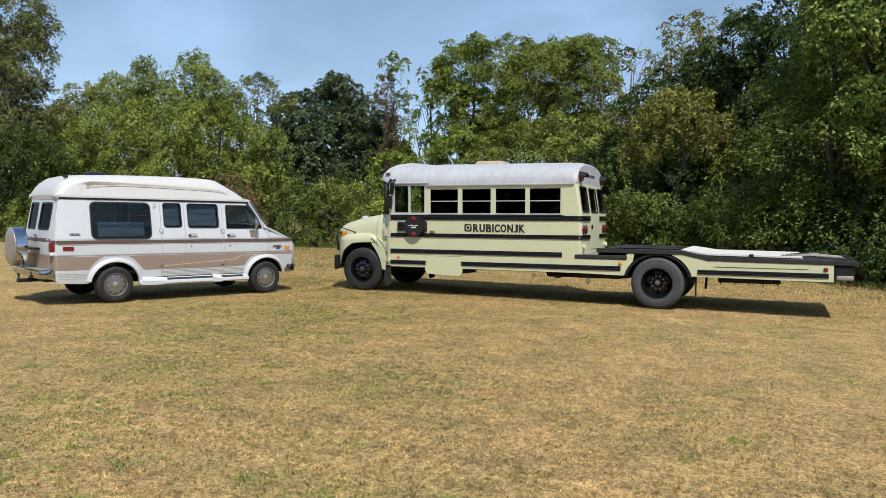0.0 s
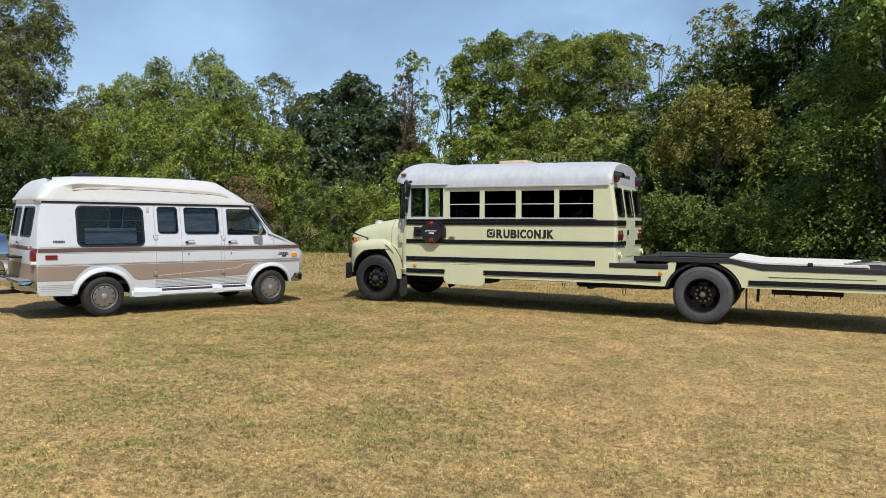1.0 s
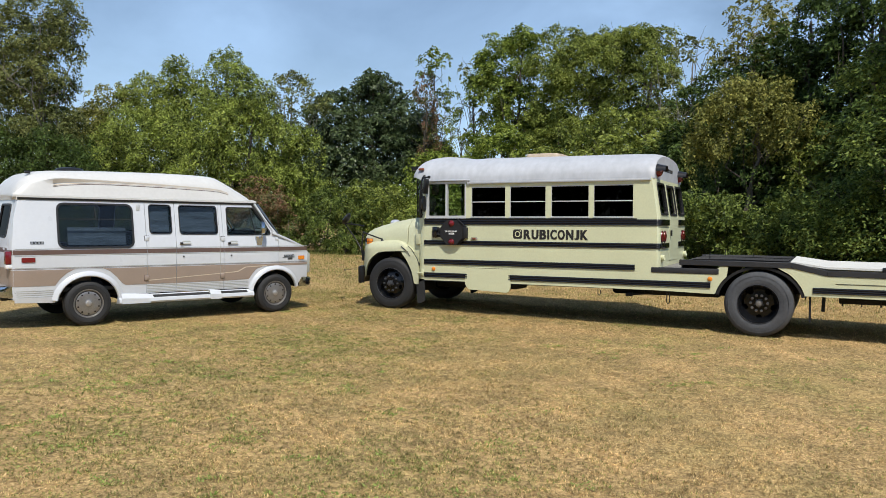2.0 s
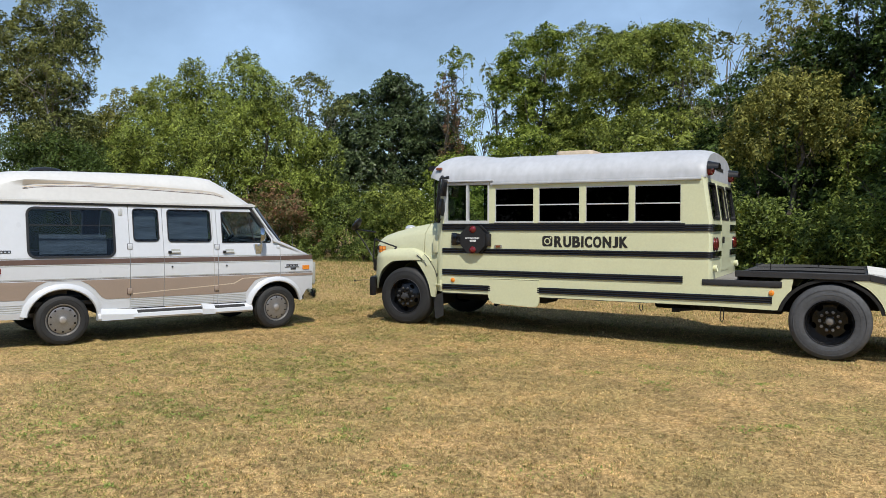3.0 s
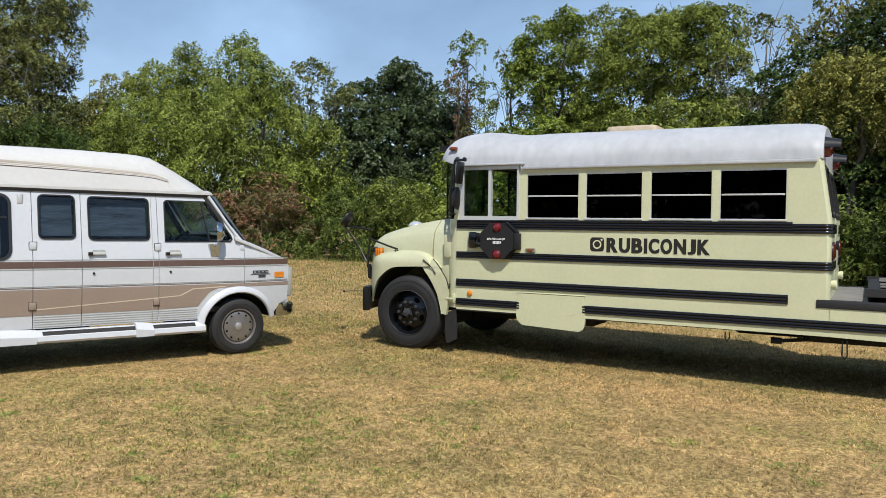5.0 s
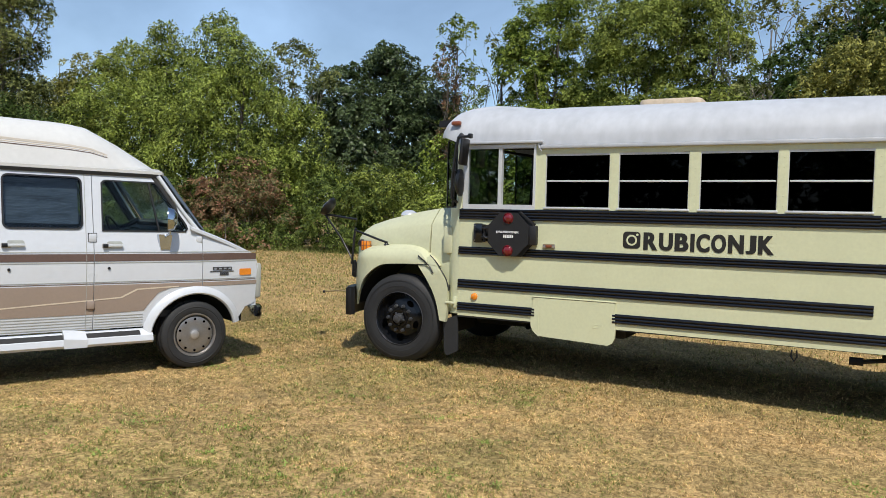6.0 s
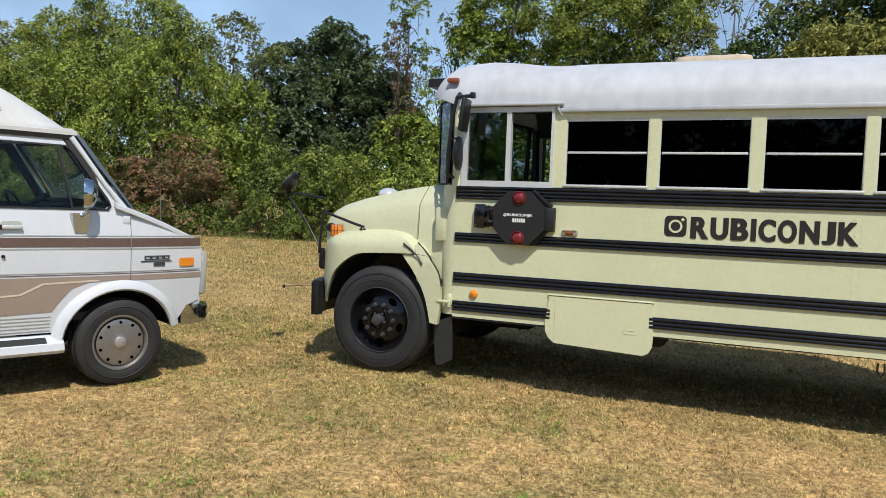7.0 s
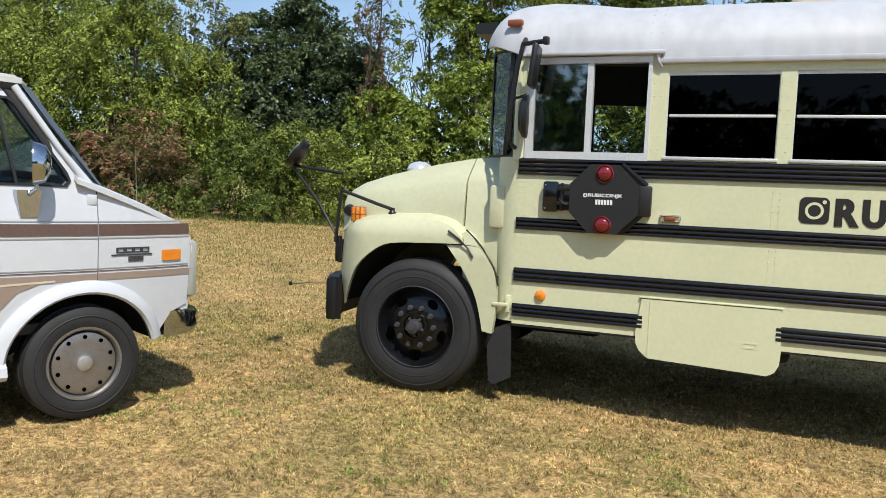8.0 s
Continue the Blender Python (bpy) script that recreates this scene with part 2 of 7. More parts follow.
def box(bm, x0, x1, y0, y1, z0, z1, b=0.0, seg=2):
    made = bmesh.ops.create_cube(bm, size=1.0)["verts"]
    for v in made:
        v.co = Vector(((x0 + x1) / 2 + v.co.x * (x1 - x0), (y0 + y1) / 2 + v.co.y * (y1 - y0), (z0 + z1) / 2 + v.co.z * (z1 - z0)))
    if b:
        edges = list({e for v in made for e in v.link_edges})
        bmesh.ops.bevel(bm, geom=edges, offset=b, segments=seg, affect="EDGES", profile=0.5)
    return bm


def ring_frame(d):
    d = d.normalized()
    a = d.cross(Vector((0, 0, 1)) if abs(d.z) < 0.9 else Vector((1, 0, 0))).normalized()
    return a, d.cross(a).normalized()


def tube(bm, pts, radii, n=8, caps=True):
    """A tube along pts; radii: one radius or one for each point."""
    pts = [Vector(p) for p in pts]
    if not isinstance(radii, (list, tuple)):
        radii = [radii] * len(pts)
    rings = []
    for i, p in enumerate(pts):
        d = pts[min(i + 1, len(pts) - 1)] - pts[max(i - 1, 0)]
        a, c = ring_frame(d)
        rings.append([bm.verts.new(p + radii[i] * (math.cos(k * math.tau / n) * a + math.sin(k * math.tau / n) * c)) for k in range(n)])
    for r, s in zip(rings, rings[1:]):
        for k in range(n):
            j = min(range(n), key=lambda q: (s[q].co - r[k].co).length) if k == 0 else j
            bm.faces.new((r[k], r[(k + 1) % n], s[(j + k + 1) % n], s[(j + k) % n]))
    if caps:
        bm.faces.new(rings[0][::-1])
        bm.faces.new(rings[-1])
    return bm


def lathe(bm, profile, centre=(0, 0, 0), axis="y", n=40, closed=False):
    """Turns (along, radius) points round an axis; ends with radius 0 close to a point."""
    c = Vector(centre)
    rings = []
    for along, r in profile:
        ring = []
        for k in range(1 if r < 1e-6 else n):
            a, s = r * math.cos(k * math.tau / n), r * math.sin(k * math.tau / n)
            ring.append(bm.verts.new(c + Vector({"y": (a, along, s), "x": (along, a, s), "z": (a, s, along)}[axis])))
        rings.append(ring)
    pairs = list(zip(rings, rings[1:])) + ([(rings[-1], rings[0])] if closed else [])
    for r, s in pairs:
        for k in range(n):
            f = [r[k % len(r)], r[(k + 1) % len(r)], s[(k + 1) % len(s)], s[k % len(s)]]
            f = [v for i, v in enumerate(f) if v not in f[:i]]
            if len(f) > 2:
                bm.faces.new(f)
    return bm


def rrect(u0, u1, v0, v1, r, n=5):
    """A rounded rectangle, as points."""
    out = []
    for cu, cv, start in ((u1 - r, v1 - r, 0), (u0 + r, v1 - r, 90), (u0 + r, v0 + r, 180), (u1 - r, v0 + r, 270)):
        for k in range(n + 1):
            a = radians(start + 90 * k / n)
            out.append((cu + r * math.cos(a), cv + r * math.sin(a)))
    return out


def smooth_line(pts, n=4):
    """An open line of points drawn out to a smooth curve through them."""
    out = []
    for i in range(len(pts) - 1):
        p0, p1, p2, p3 = (Vector(pts[max(0, min(len(pts) - 1, i + k))]) for k in (-1, 0, 1, 2))
        for j in range(n):
            t = j / n
            out.append(tuple(0.5 * (2 * p1 + (p2 - p0) * t + (2 * p0 - 5 * p1 + 4 * p2 - p3) * t * t + (3 * p1 - p0 - 3 * p2 + p3) * t ** 3)))
    return out + [tuple(pts[-1])]


def arc(cu, cv, r, a0, a1, n=12, rv=None):
    return [(cu + r * math.cos(radians(a0 + (a1 - a0) * k / n)), cv + (rv or r) * math.sin(radians(a0 + (a1 - a0) * k / n))) for k in range(n + 1)]


def slab(bm, outline, holes, place, depth, ucuts=(), vcuts=()):
    """A sheet with holes, given flat as (u, v) and bent into place(u, v, d); d goes from 0 to depth."""
    flat = bmesh.new()
    for loop in (outline, *holes):
        vs = [flat.verts.new((u, v, 0)) for u, v in loop]
        for a, b in zip(vs, vs[1:] + vs[:1]):
            flat.edges.new((a, b))
    bmesh.ops.triangle_fill(flat, use_beauty=True, use_dissolve=False, edges=flat.edges[:], normal=(0, 0, 1))
    for axis, cuts in ((0, ucuts), (1, vcuts)):
        for c in cuts:
            co, no = [0, 0, 0], [0, 0, 0]
            co[axis], no[axis] = c, 1
            bmesh.ops.bisect_plane(flat, geom=flat.verts[:] + flat.edges[:] + flat.faces[:], plane_co=co, plane_no=no, dist=1e-5)
    flat.verts.index_update()
    front = [bm.verts.new(place(v.co.x, v.co.y, 0.0)) for v in flat.verts]
    back = [bm.verts.new(place(v.co.x, v.co.y, depth)) for v in flat.verts]
    for f in flat.faces:
        ids = [v.index for v in f.verts]
        bm.faces.new([front[i] for i in ids])
        bm.faces.new([back[i] for i in reversed(ids)])
    for e in flat.edges:
        if len(e.link_faces) == 1:
            a, b = (v.index for v in e.verts)
            bm.faces.new((front[a], front[b], back[b], back[a]))
    flat.free()
    return bm


def loft(bm, rings, cap=True, loop=True):
    rows = [[bm.verts.new(p) for p in r] for r in rings]
    n = len(rows[0])
    for r, s in zip(rows, rows[1:]):
        for k in range(n if loop else n - 1):
            bm.faces.new((r[k], r[(k + 1) % n], s[(k + 1) % n], s[k]))
    if cap and loop:
        bm.faces.new(rows[0][::-1])
        bm.faces.new(rows[-1])
    return bm


def sheet_from_arrays(name, verts, sizes, mat):
    """A mesh of separate faces that all have the same number of corners (sizes), from an array of corners."""
    me = bpy.data.meshes.new(name)
    n = len(verts)
    me.vertices.add(n)
    me.vertices.foreach_set("co", np.ascontiguousarray(verts, dtype=np.float32).ravel())
    me.loops.add(n)
    me.loops.foreach_set("vertex_index", np.arange(n, dtype=np.int32))
    me.polygons.add(n // sizes)
    me.polygons.foreach_set("loop_start", np.arange(0, n, sizes, dtype=np.int32))
    me.update(calc_edges=True)
    me.materials.append(mat)
    return me


def lettering(name, text, x0, x1, z0, z1, y, mat, parent, bold=0.02, label="", stroke=0.0):
    """A word in the built-in font, fitted to a box on a plane that faces -y."""
    cu = bpy.data.curves.new(name, "FONT")
    cu.body, cu.size, cu.offset, cu.extrude = text, 1.0, bold, 0.01
    tmp = bpy.data.objects.new(name, cu)
    scene.collection.objects.link(tmp)
    bpy.context.view_layer.update()
    me = bpy.data.meshes.new_from_object(tmp.evaluated_get(bpy.context.evaluated_depsgraph_get()))
    bpy.data.objects.remove(tmp)
    co = np.empty(len(me.vertices) * 3)
    me.vertices.foreach_get("co", co)
    co = co.reshape(-1, 3)
    lo, hi = co.min(0) - (stroke, 0, 0), co.max(0) + (stroke, 0, 0)
    flat = [[v for v in q.vertices] for q in me.polygons]
    verts, faces = [], []
    for k, shift in enumerate((-1, -0.5, 0, 0.5, 1) if stroke else (0,)):
        f = (co + np.array((shift * stroke, 0, 0)) - lo) / (hi - lo)
        faces += [[v + len(verts) for v in q] for q in flat]
        verts += [(x0 + a * (x1 - x0), y - 0.003 * c - 0.0003 * k, z0 + b * (z1 - z0)) for a, b, c in f]
    me = bpy.data.meshes.new(name)
    me.from_pydata(verts, [], faces)
    me.materials.append(mat)
    me.update()
    ob = new(name, me)
    ob.parent = parent
    if label:
        ob["label"] = label
    return ob


# ---- ground ----
def ground_z(x, y):
    """Nearly level lawn, rising a little towards where the walk begins."""
    near = np.clip((11.0 - np.asarray(y, float)) / 11.0, 0, 1)
    return -0.035 + 0.18 * near ** 1.5 * np.clip(1 - (np.asarray(y, float) < -20) * 1.0, 0, 1)


LAWN = bpy.data.materials.new("dry_lawn")
LAWN.use_nodes = True
n, l = LAWN.node_tree.nodes, LAWN.node_tree.links
b = n["Principled BSDF"]
b.inputs["Roughness"].default_value = 0.95
b.inputs["Specular IOR Level"].default_value = 0.15
co = n.new("ShaderNodeTexCoord")


def lawn_noise(scale, detail, rough=0.6):
    t = n.new("ShaderNodeTexNoise")
    t.inputs["Scale"].default_value, t.inputs["Detail"].default_value, t.inputs["Roughness"].default_value = scale, detail, rough
    l.new(co.outputs["Object"], t.inputs["Vector"])
    return t.outputs["Fac"]


def lawn_ramp(fac, stops):
    r = n.new("ShaderNodeValToRGB")
    r.color_ramp.elements[0].position, r.color_ramp.elements[0].color = stops[0][0], (*stops[0][1], 1)
    r.color_ramp.elements[1].position, r.color_ramp.elements[1].color = stops[-1][0], (*stops[-1][1], 1)
    for p, c in stops[1:-1]:
        r.color_ramp.elements.new(p).color = (*c, 1)
    l.new(fac, r.inputs["Fac"])
    return r.outputs["Color"]


straw = lawn_ramp(lawn_noise(75, 8, 0.8), [(0.38, (0.215, 0.128, 0.057)), (0.48, (0.37, 0.248, 0.116)), (0.61, (0.53, 0.390, 0.200))])
green = lawn_ramp(lawn_noise(75, 6, 0.8), [(0.38, (0.145, 0.120, 0.042)), (0.62, (0.35, 0.315, 0.120))])
patch = lawn_ramp(lawn_noise(0.55, 5, 0.62), [(0.44, (0.05, 0.05, 0.05)), (0.68, (0.62, 0.62, 0.62))])
mx = n.new("ShaderNodeMix")
mx.data_type = "RGBA"
l.new(patch, mx.inputs["Factor"])
l.new(straw, mx.inputs["A"])
l.new(green, mx.inputs["B"])
l.new(lawn_tone(n, l, co.outputs["Object"], mx.outputs["Result"]), b.inputs["Base Color"])
bp = n.new("ShaderNodeBump")
bp.inputs["Strength"].default_value, bp.inputs["Distance"].default_value = 0.5, 0.005
l.new(lawn_noise(110, 8, 0.8), bp.inputs["Height"])
l.new(bp.outputs["Normal"], b.inputs["Normal"])

bm = bmesh.new()
gx = [-900, -300, -120, -70] + [float(v) for v in np.arange(-46, 24, 1.0)] + [40, 90, 300, 900]
gy = [-900, -300, -90, -30] + [float(v) for v in np.arange(-12, 60, 1.0)] + [80, 140, 300, 900]
rows = [[bm.verts.new((x, y, float(ground_z(x, y)) - 0.012)) for x in gx] for y in gy]
for r, s in zip(rows, rows[1:]):
    for k in range(len(gx) - 1):
        bm.faces.new((r[k], r[k + 1], s[k + 1], s[k]))
solid("ground", bm, LAWN, "mown dry tan lawn with green patches", "ground", kind="structure")


# ---- grass blades ----
rng = np.random.default_rng(7)


def value_noise(x, y, cell, seed):
    """Smooth noise from 0 to 1 on a square lattice."""
    grid = np.random.default_rng(seed).random((256, 256))
    u, v = x / cell + 1000.0, y / cell + 1000.0
    i, j = np.floor(u).astype(int), np.floor(v).astype(int)
    fu, fv = u - i, v - j
    fu, fv = fu * fu * (3 - 2 * fu), fv * fv * (3 - 2 * fv)
    g = lambda a, c: grid[a % 256, c % 256]
    return (g(i, j) * (1 - fu) + g(i + 1, j) * fu) * (1 - fv) + (g(i, j + 1) * (1 - fu) + g(i + 1, j + 1) * fu) * fv


def blades(name, x, y, height, width, mat, label, lean0=0.0, lean1=0.9):
    k = len(x)
    z = ground_z(x, y) - 0.006
    a = rng.random(k) * math.tau
    lean = lean0 + rng.random(k) * (lean1 - lean0)
    base = np.stack([x, y, z], 1)
    across = np.stack([-np.sin(a), np.cos(a), np.zeros(k)], 1) * (width / 2)[:, None]
    tip = base + np.stack([np.cos(a) * np.sin(lean), np.sin(a) * np.sin(lean), np.cos(lean)], 1) * height[:, None]
    verts = np.stack([base - across, base + across, tip], 1).reshape(-1, 3)
    ob = new(name, sheet_from_arrays(name, verts, 3, mat))
    return tagged(ob, label, "grass", kind="stuff")


STRAW_BLADE = leaf_material("straw_blade", (0.395, 0.272, 0.126), (0.79, 0.614, 0.328), 26.0, 0.7, 1.4, sheer=0.4, lawn=True)
GREEN_BLADE = leaf_material("green_blade", (0.15, 0.165, 0.045), (0.39, 0.425, 0.130), 26.0, 0.6, 1.4, sheer=0.4, lawn=True)


def scatter(count, x0, x1, y0, y1):
    return x0 + rng.random(count) * (x1 - x0), y0 + rng.random(count) * (y1 - y0)


def greenness(x, y):
    # greener between the two vehicles
    between = 0.12 * np.exp(-((x + 6.3) / 3.0) ** 2 - ((y - 9.3) / 3.5) ** 2)
    # and on the side where the van stands
    between = between + 0.19 * np.exp(-((x + 8.5 - 0.55 * (11 - y)) / 2.6) ** 2)
    return 0.40 * value_noise(x, y, 1.5, 3) + 0.35 * value_noise(x, y, 0.45, 4) + 0.25 * value_noise(x, y, 0.15, 5) + between


def smooth(e0, e1, v):
    t = np.clip((v - e0) / (e1 - e0), 0, 1)
    return t * t * (3 - 2 * t)


# denser where the lawn is seen from nearby, thinning out without an edge; tufted at the scale of a hand
x, y = scatter(12000000, -26, 9, 1.0, 32.0)
off = np.abs((x + 1.0) * 0.83 + (y - 4.5) * 0.555)
dens = smooth(1.0, 3.5, y) * (0.05 + 0.18 * smooth(26, 12, y) + 1.0 * np.exp(-(off / 3.4) ** 2) * smooth(19, 15.5, y)) * smooth(-13.5 - 0.8 * (y - 8), -8.5 - 0.8 * (y - 8), x) * smooth(9, 3.5, x)
tuft = value_noise(x, y, 0.06, 8) * 0.7 + value_noise(x, y, 0.025, 9) * 0.3
keep = rng.random(len(x)) < dens * 0.665 * (0.25 + 0.75 * smooth(0.36, 0.62, tuft))
bx, by, bt = x[keep], y[keep], tuft[keep]
g = greenness(bx, by) + 0.24 * rng.standard_normal(len(bx))
is_green = g > 0.72
for mask, name, mat, label in ((~is_green, "dry_grass", STRAW_BLADE, "short dry straw-coloured cut grass"), (is_green, "green_grass", GREEN_BLADE, "patches of short green grass")):
    x, y, tf = bx[mask], by[mask], 0.8 + 0.5 * smooth(0.45, 0.75, bt[mask])
    far = np.clip((y - 14) / 12, 0, 1)
    blades(name, x, y, (0.010 + 0.015 * rng.random(len(x))) * (1 + 1.9 * far) * tf, (0.0045 + 0.0045 * rng.random(len(x))) * (1 + 2.4 * far), mat, label, 0.45 - 0.35 * far, 1.40 - 0.65 * far)
# small weed clumps
wx, wy = scatter(1100, -9.5, 4.5, 2.5, 16)
keep = greenness(wx, wy) > 0.58
wx, wy = wx[keep], wy[keep]
size = np.repeat(0.03 + 0.11 * rng.random(len(wx)) ** 2, 30)
wx = np.repeat(wx, 30) + rng.standard_normal(len(wx) * 30) * size
wy = np.repeat(wy, 30) + rng.standard_normal(len(wy) * 30) * size
WEED = leaf_material("weed_blade", (0.16, 0.22, 0.045), (0.40, 0.50, 0.135), 3.0, 0.5, sheer=0.4)
blades("weed_clump", wx, wy, 0.016 + 0.018 * rng.random(len(wx)), 0.010 + 0.012 * rng.random(len(wx)), WEED, "low bright green weeds in the lawn", 0.7, 1.45)
# dry stalk lying on the lawn
bm = bmesh.new()
tube(bm, [(-7.32, 11.55, -0.015), (-7.22, 11.66, -0.012), (-7.15, 11.72, -0.010), (-7.15, 11.88, 0.0)], [0.006, 0.006, 0.005, 0.003], 6)
solid("dry_stalk", bm, STRAW_BLADE, "pale dry stalk lying on the lawn", "twig")


# ---- trees ----
def limb_path(p, d, length, steps, wander, droop, rg):
    pts = [Vector(p)]
    d = Vector(d).normalized()
    for k in range(steps):
        d = (d + Vector(rg.standard_normal(3)) * wander + Vector((0, 0, -droop))).normalized()
        pts.append(pts[-1] + d * (length / steps))
    return pts


def unit(v):
    return v / (np.linalg.norm(v, axis=1)[:, None] + 1e-9)


def crown_leaves(lobes, density, leaf, clump, rg, shell, fall, per=26, narrow=0.62, layer=0.0, billow=0.62, corners=3):
    """Leaves in flat, slightly drooping sprays, gathered in billows over uneven lobes; fall: strands hang from the sprays."""
    tris = []
    for (cx, cy, cz), (rx, ry, rz) in lobes:
        area = 4 * math.pi * (((rx * ry) ** 1.6 + (rx * rz) ** 1.6 + (ry * rz) ** 1.6) / 3) ** (1 / 1.6)
        k = max(3, int(area * density * 1.75 / per))
        d = unit(rg.standard_normal((k, 3)))
        d[:, 2] = np.where(d[:, 2] < -0.6, -d[:, 2], d[:, 2])
        f1, f2 = rg.uniform(2.0, 4.0, 3), rg.uniform(4.0, 8.0, 3)
        wave = 1 + 0.16 * np.sin(d @ f1 * 1.5 + rg.uniform(0, 6)) + 0.12 * np.sin(d @ f2 + rg.uniform(0, 6))
        depth = np.where(rg.random(k) < 0.72, rg.uniform(0.86, 1.04, k), rg.uniform(shell, 0.9, k)) * wave
        hubs = np.array([cx, cy, cz]) + d * np.array([rx, ry, rz]) * depth[:, None]
        # billows: most sprays sit on the upper, outer side of smaller rounded masses
        small = min(billow, 0.55 * min(rx, rz))
        m_ = max(3, int(area / (math.pi * small ** 2) * 0.85))
        bd = unit(rg.standard_normal((m_, 3)) + np.array([0, 0, 0.25]))
        centres = np.array([cx, cy, cz]) + bd * np.array([rx, ry, rz]) * rg.uniform(0.72, 1.06, m_)[:, None]
        own = rg.integers(0, m_, k)
        sd = unit(rg.standard_normal((k, 3)) + bd[own] * 0.7 + np.array([0, 0, 0.45]))
        on = rg.random(k) < 0.78
        radius = small * rg.uniform(0.6, 1.25, m_)[own]
        hubs[on] = (centres[own] + sd * np.array([1.0, 1.0, 0.8 + 0.7 * min(1.0, fall)]) * (radius * rg.uniform(0.8, 1.08, k))[:, None])[on]
        d = np.where(on[:, None], sd, d)
        face = unit(d * 0.7 + rg.standard_normal((k, 3)) * 0.42 + np.array([0, 0, 0.55]))
        size = clump * rg.uniform(0.5, 1.2, k)
        if layer:
            level = np.round(hubs[:, 2] / layer) * layer + rg.normal(0, 0.16 * layer, k)
            hubs[:, 2] = np.where(rg.random(k) < 0.6, level, hubs[:, 2]) - 0.3 * layer * depth ** 2
            face = unit(d * 0.75 + rg.standard_normal((k, 3)) * 0.22 + np.array([0, 0, 0.85]))
        hub, nrm, c = np.repeat(hubs, per, 0), np.repeat(face, per, 0), np.repeat(size, per)
        n_ = len(hub)
        u = unit(np.cross(nrm, rg.standard_normal((n_, 3))))
        rho = np.sqrt(rg.random(n_)) * c
        p = hub + u * rho[:, None] + nrm * (rg.standard_normal(n_) * 0.16 * c)[:, None]
        p[:, 2] -= 0.45 * rho ** 2 / c
        if fall:
            p[:, 2] -= np.repeat(rg.random(k) * fall, per) * rg.random(n_) * 2.2
        ln = unit(nrm + rg.standard_normal((n_, 3)) * 0.42)
        along = unit(u * 0.7 + rg.standard_normal((n_, 3)) * 0.5 + np.array([0, 0, -0.5 - fall]))
        along = unit(along - ln * (along * ln).sum(1)[:, None])
        across = np.cross(ln, along)
        s = (leaf * 1.12 * rg.uniform(0.6, 1.4, n_))[:, None]
        keep = p[:, 2] > 0.03
        if corners == 4:
            tri = np.stack([p - along * s * 0.5, p - along * s * 0.05 + across * s * narrow * 0.45, p + along * s * 0.55, p - along * s * 0.05 - across * s * narrow * 0.45], 1)
        else:
            tri = np.stack([p - along * s * 0.5, p + along * s * 0.1 + across * s * narrow * 0.55, p + along * s * 0.5 - across * s * narrow * 0.35], 1)
        tris.append(tri[keep])
    return np.concatenate(tris).reshape(-1, 3)


def tree(name, base, lobes, density, leaf, mat, label, clump=0.36, bark=None, trunk_r=0.2, limbs=9, seed=1, fall=0.0, shell=0.45,
         category="tree", group="trees along the field edge", bare=0, height=None, layer=0.0, billow=0.62, corners=3, core=0.0):
    """Trunk with limbs that reach into the lobes (across, up, half width, half height), and a crown of leaves."""
    rg = np.random.default_rng(seed)
    t = thing(name, Matrix.Translation((base[0], base[1], float(ground_z(base[0], base[1])))), label, category, group)
    full = [((dx, rg.uniform(-0.3, 0.3) * r, z), (r, r * 0.9, h)) for dx, z, r, h in lobes]
    height = height or max(z + h * 0.7 for dx, z, r, h in lobes)
    top = max(full, key=lambda q: q[0][2])[0]
    bm = bmesh.new()
    stem = [Vector((top[0] * f + rg.normal(0, 0.05) * height * f * (1 - f), top[1] * f, -0.1 + height * 0.92 * f)) for f in np.linspace(0, 1, 10)]
    tube(bm, stem, [trunk_r * (1 - 0.1 * k) + 0.012 for k in range(len(stem))], 8)
    for k in range(limbs):
        c, r = full[k % len(full)]
        goal = Vector(c) + Vector(rg.uniform(-0.8, 0.8, 3)) * Vector(r).length / 1.9
        i = int(min(len(stem) - 2, max(1, (goal.z / height) * 8 - 1.5 - rg.random() * 2)))
        p = stem[i]
        pts = [p + (goal - p) * f + Vector(rg.standard_normal(3)) * 0.12 * (goal - p).length * f * (1 - f) * 2 for f in np.linspace(0, 1, 6)]
        r0 = max(0.03, trunk_r * (1 - 0.1 * i) * 0.5)
        tube(bm, pts, [max(0.012, r0 * (1 - 0.17 * q)) for q in range(6)], 5)
        for q in range(2 + bare):
            tw = limb_path(pts[2 + q % 4], (goal - p).normalized() + Vector(rg.standard_normal(3)) * 0.6 + Vector((0, 0, 0.35)), 0.8 + rg.random() * 1.2, 5, 0.22, 0.0, rg)
            tube(bm, tw, [0.022, 0.018, 0.014, 0.010, 0.007, 0.004], 4)
    part("trunk", bm, bark or BARK, t)
    leaves = crown_leaves(full, density, leaf, clump, rg, shell, fall, layer=layer, billow=billow, corners=corners)
    if core:
        inner = [(c, (r[0] * 0.66, r[1] * 0.66, r[2] * 0.7)) for c, r in full]
        leaves = np.concatenate([leaves, crown_leaves(inner, density * core, leaf * 1.3, clump, rg, 0.2, 0.0, per=10, corners=corners)])
    crown = new("crown", sheet_from_arrays("crown", leaves, corners, mat))
    crown.parent = t
    return t


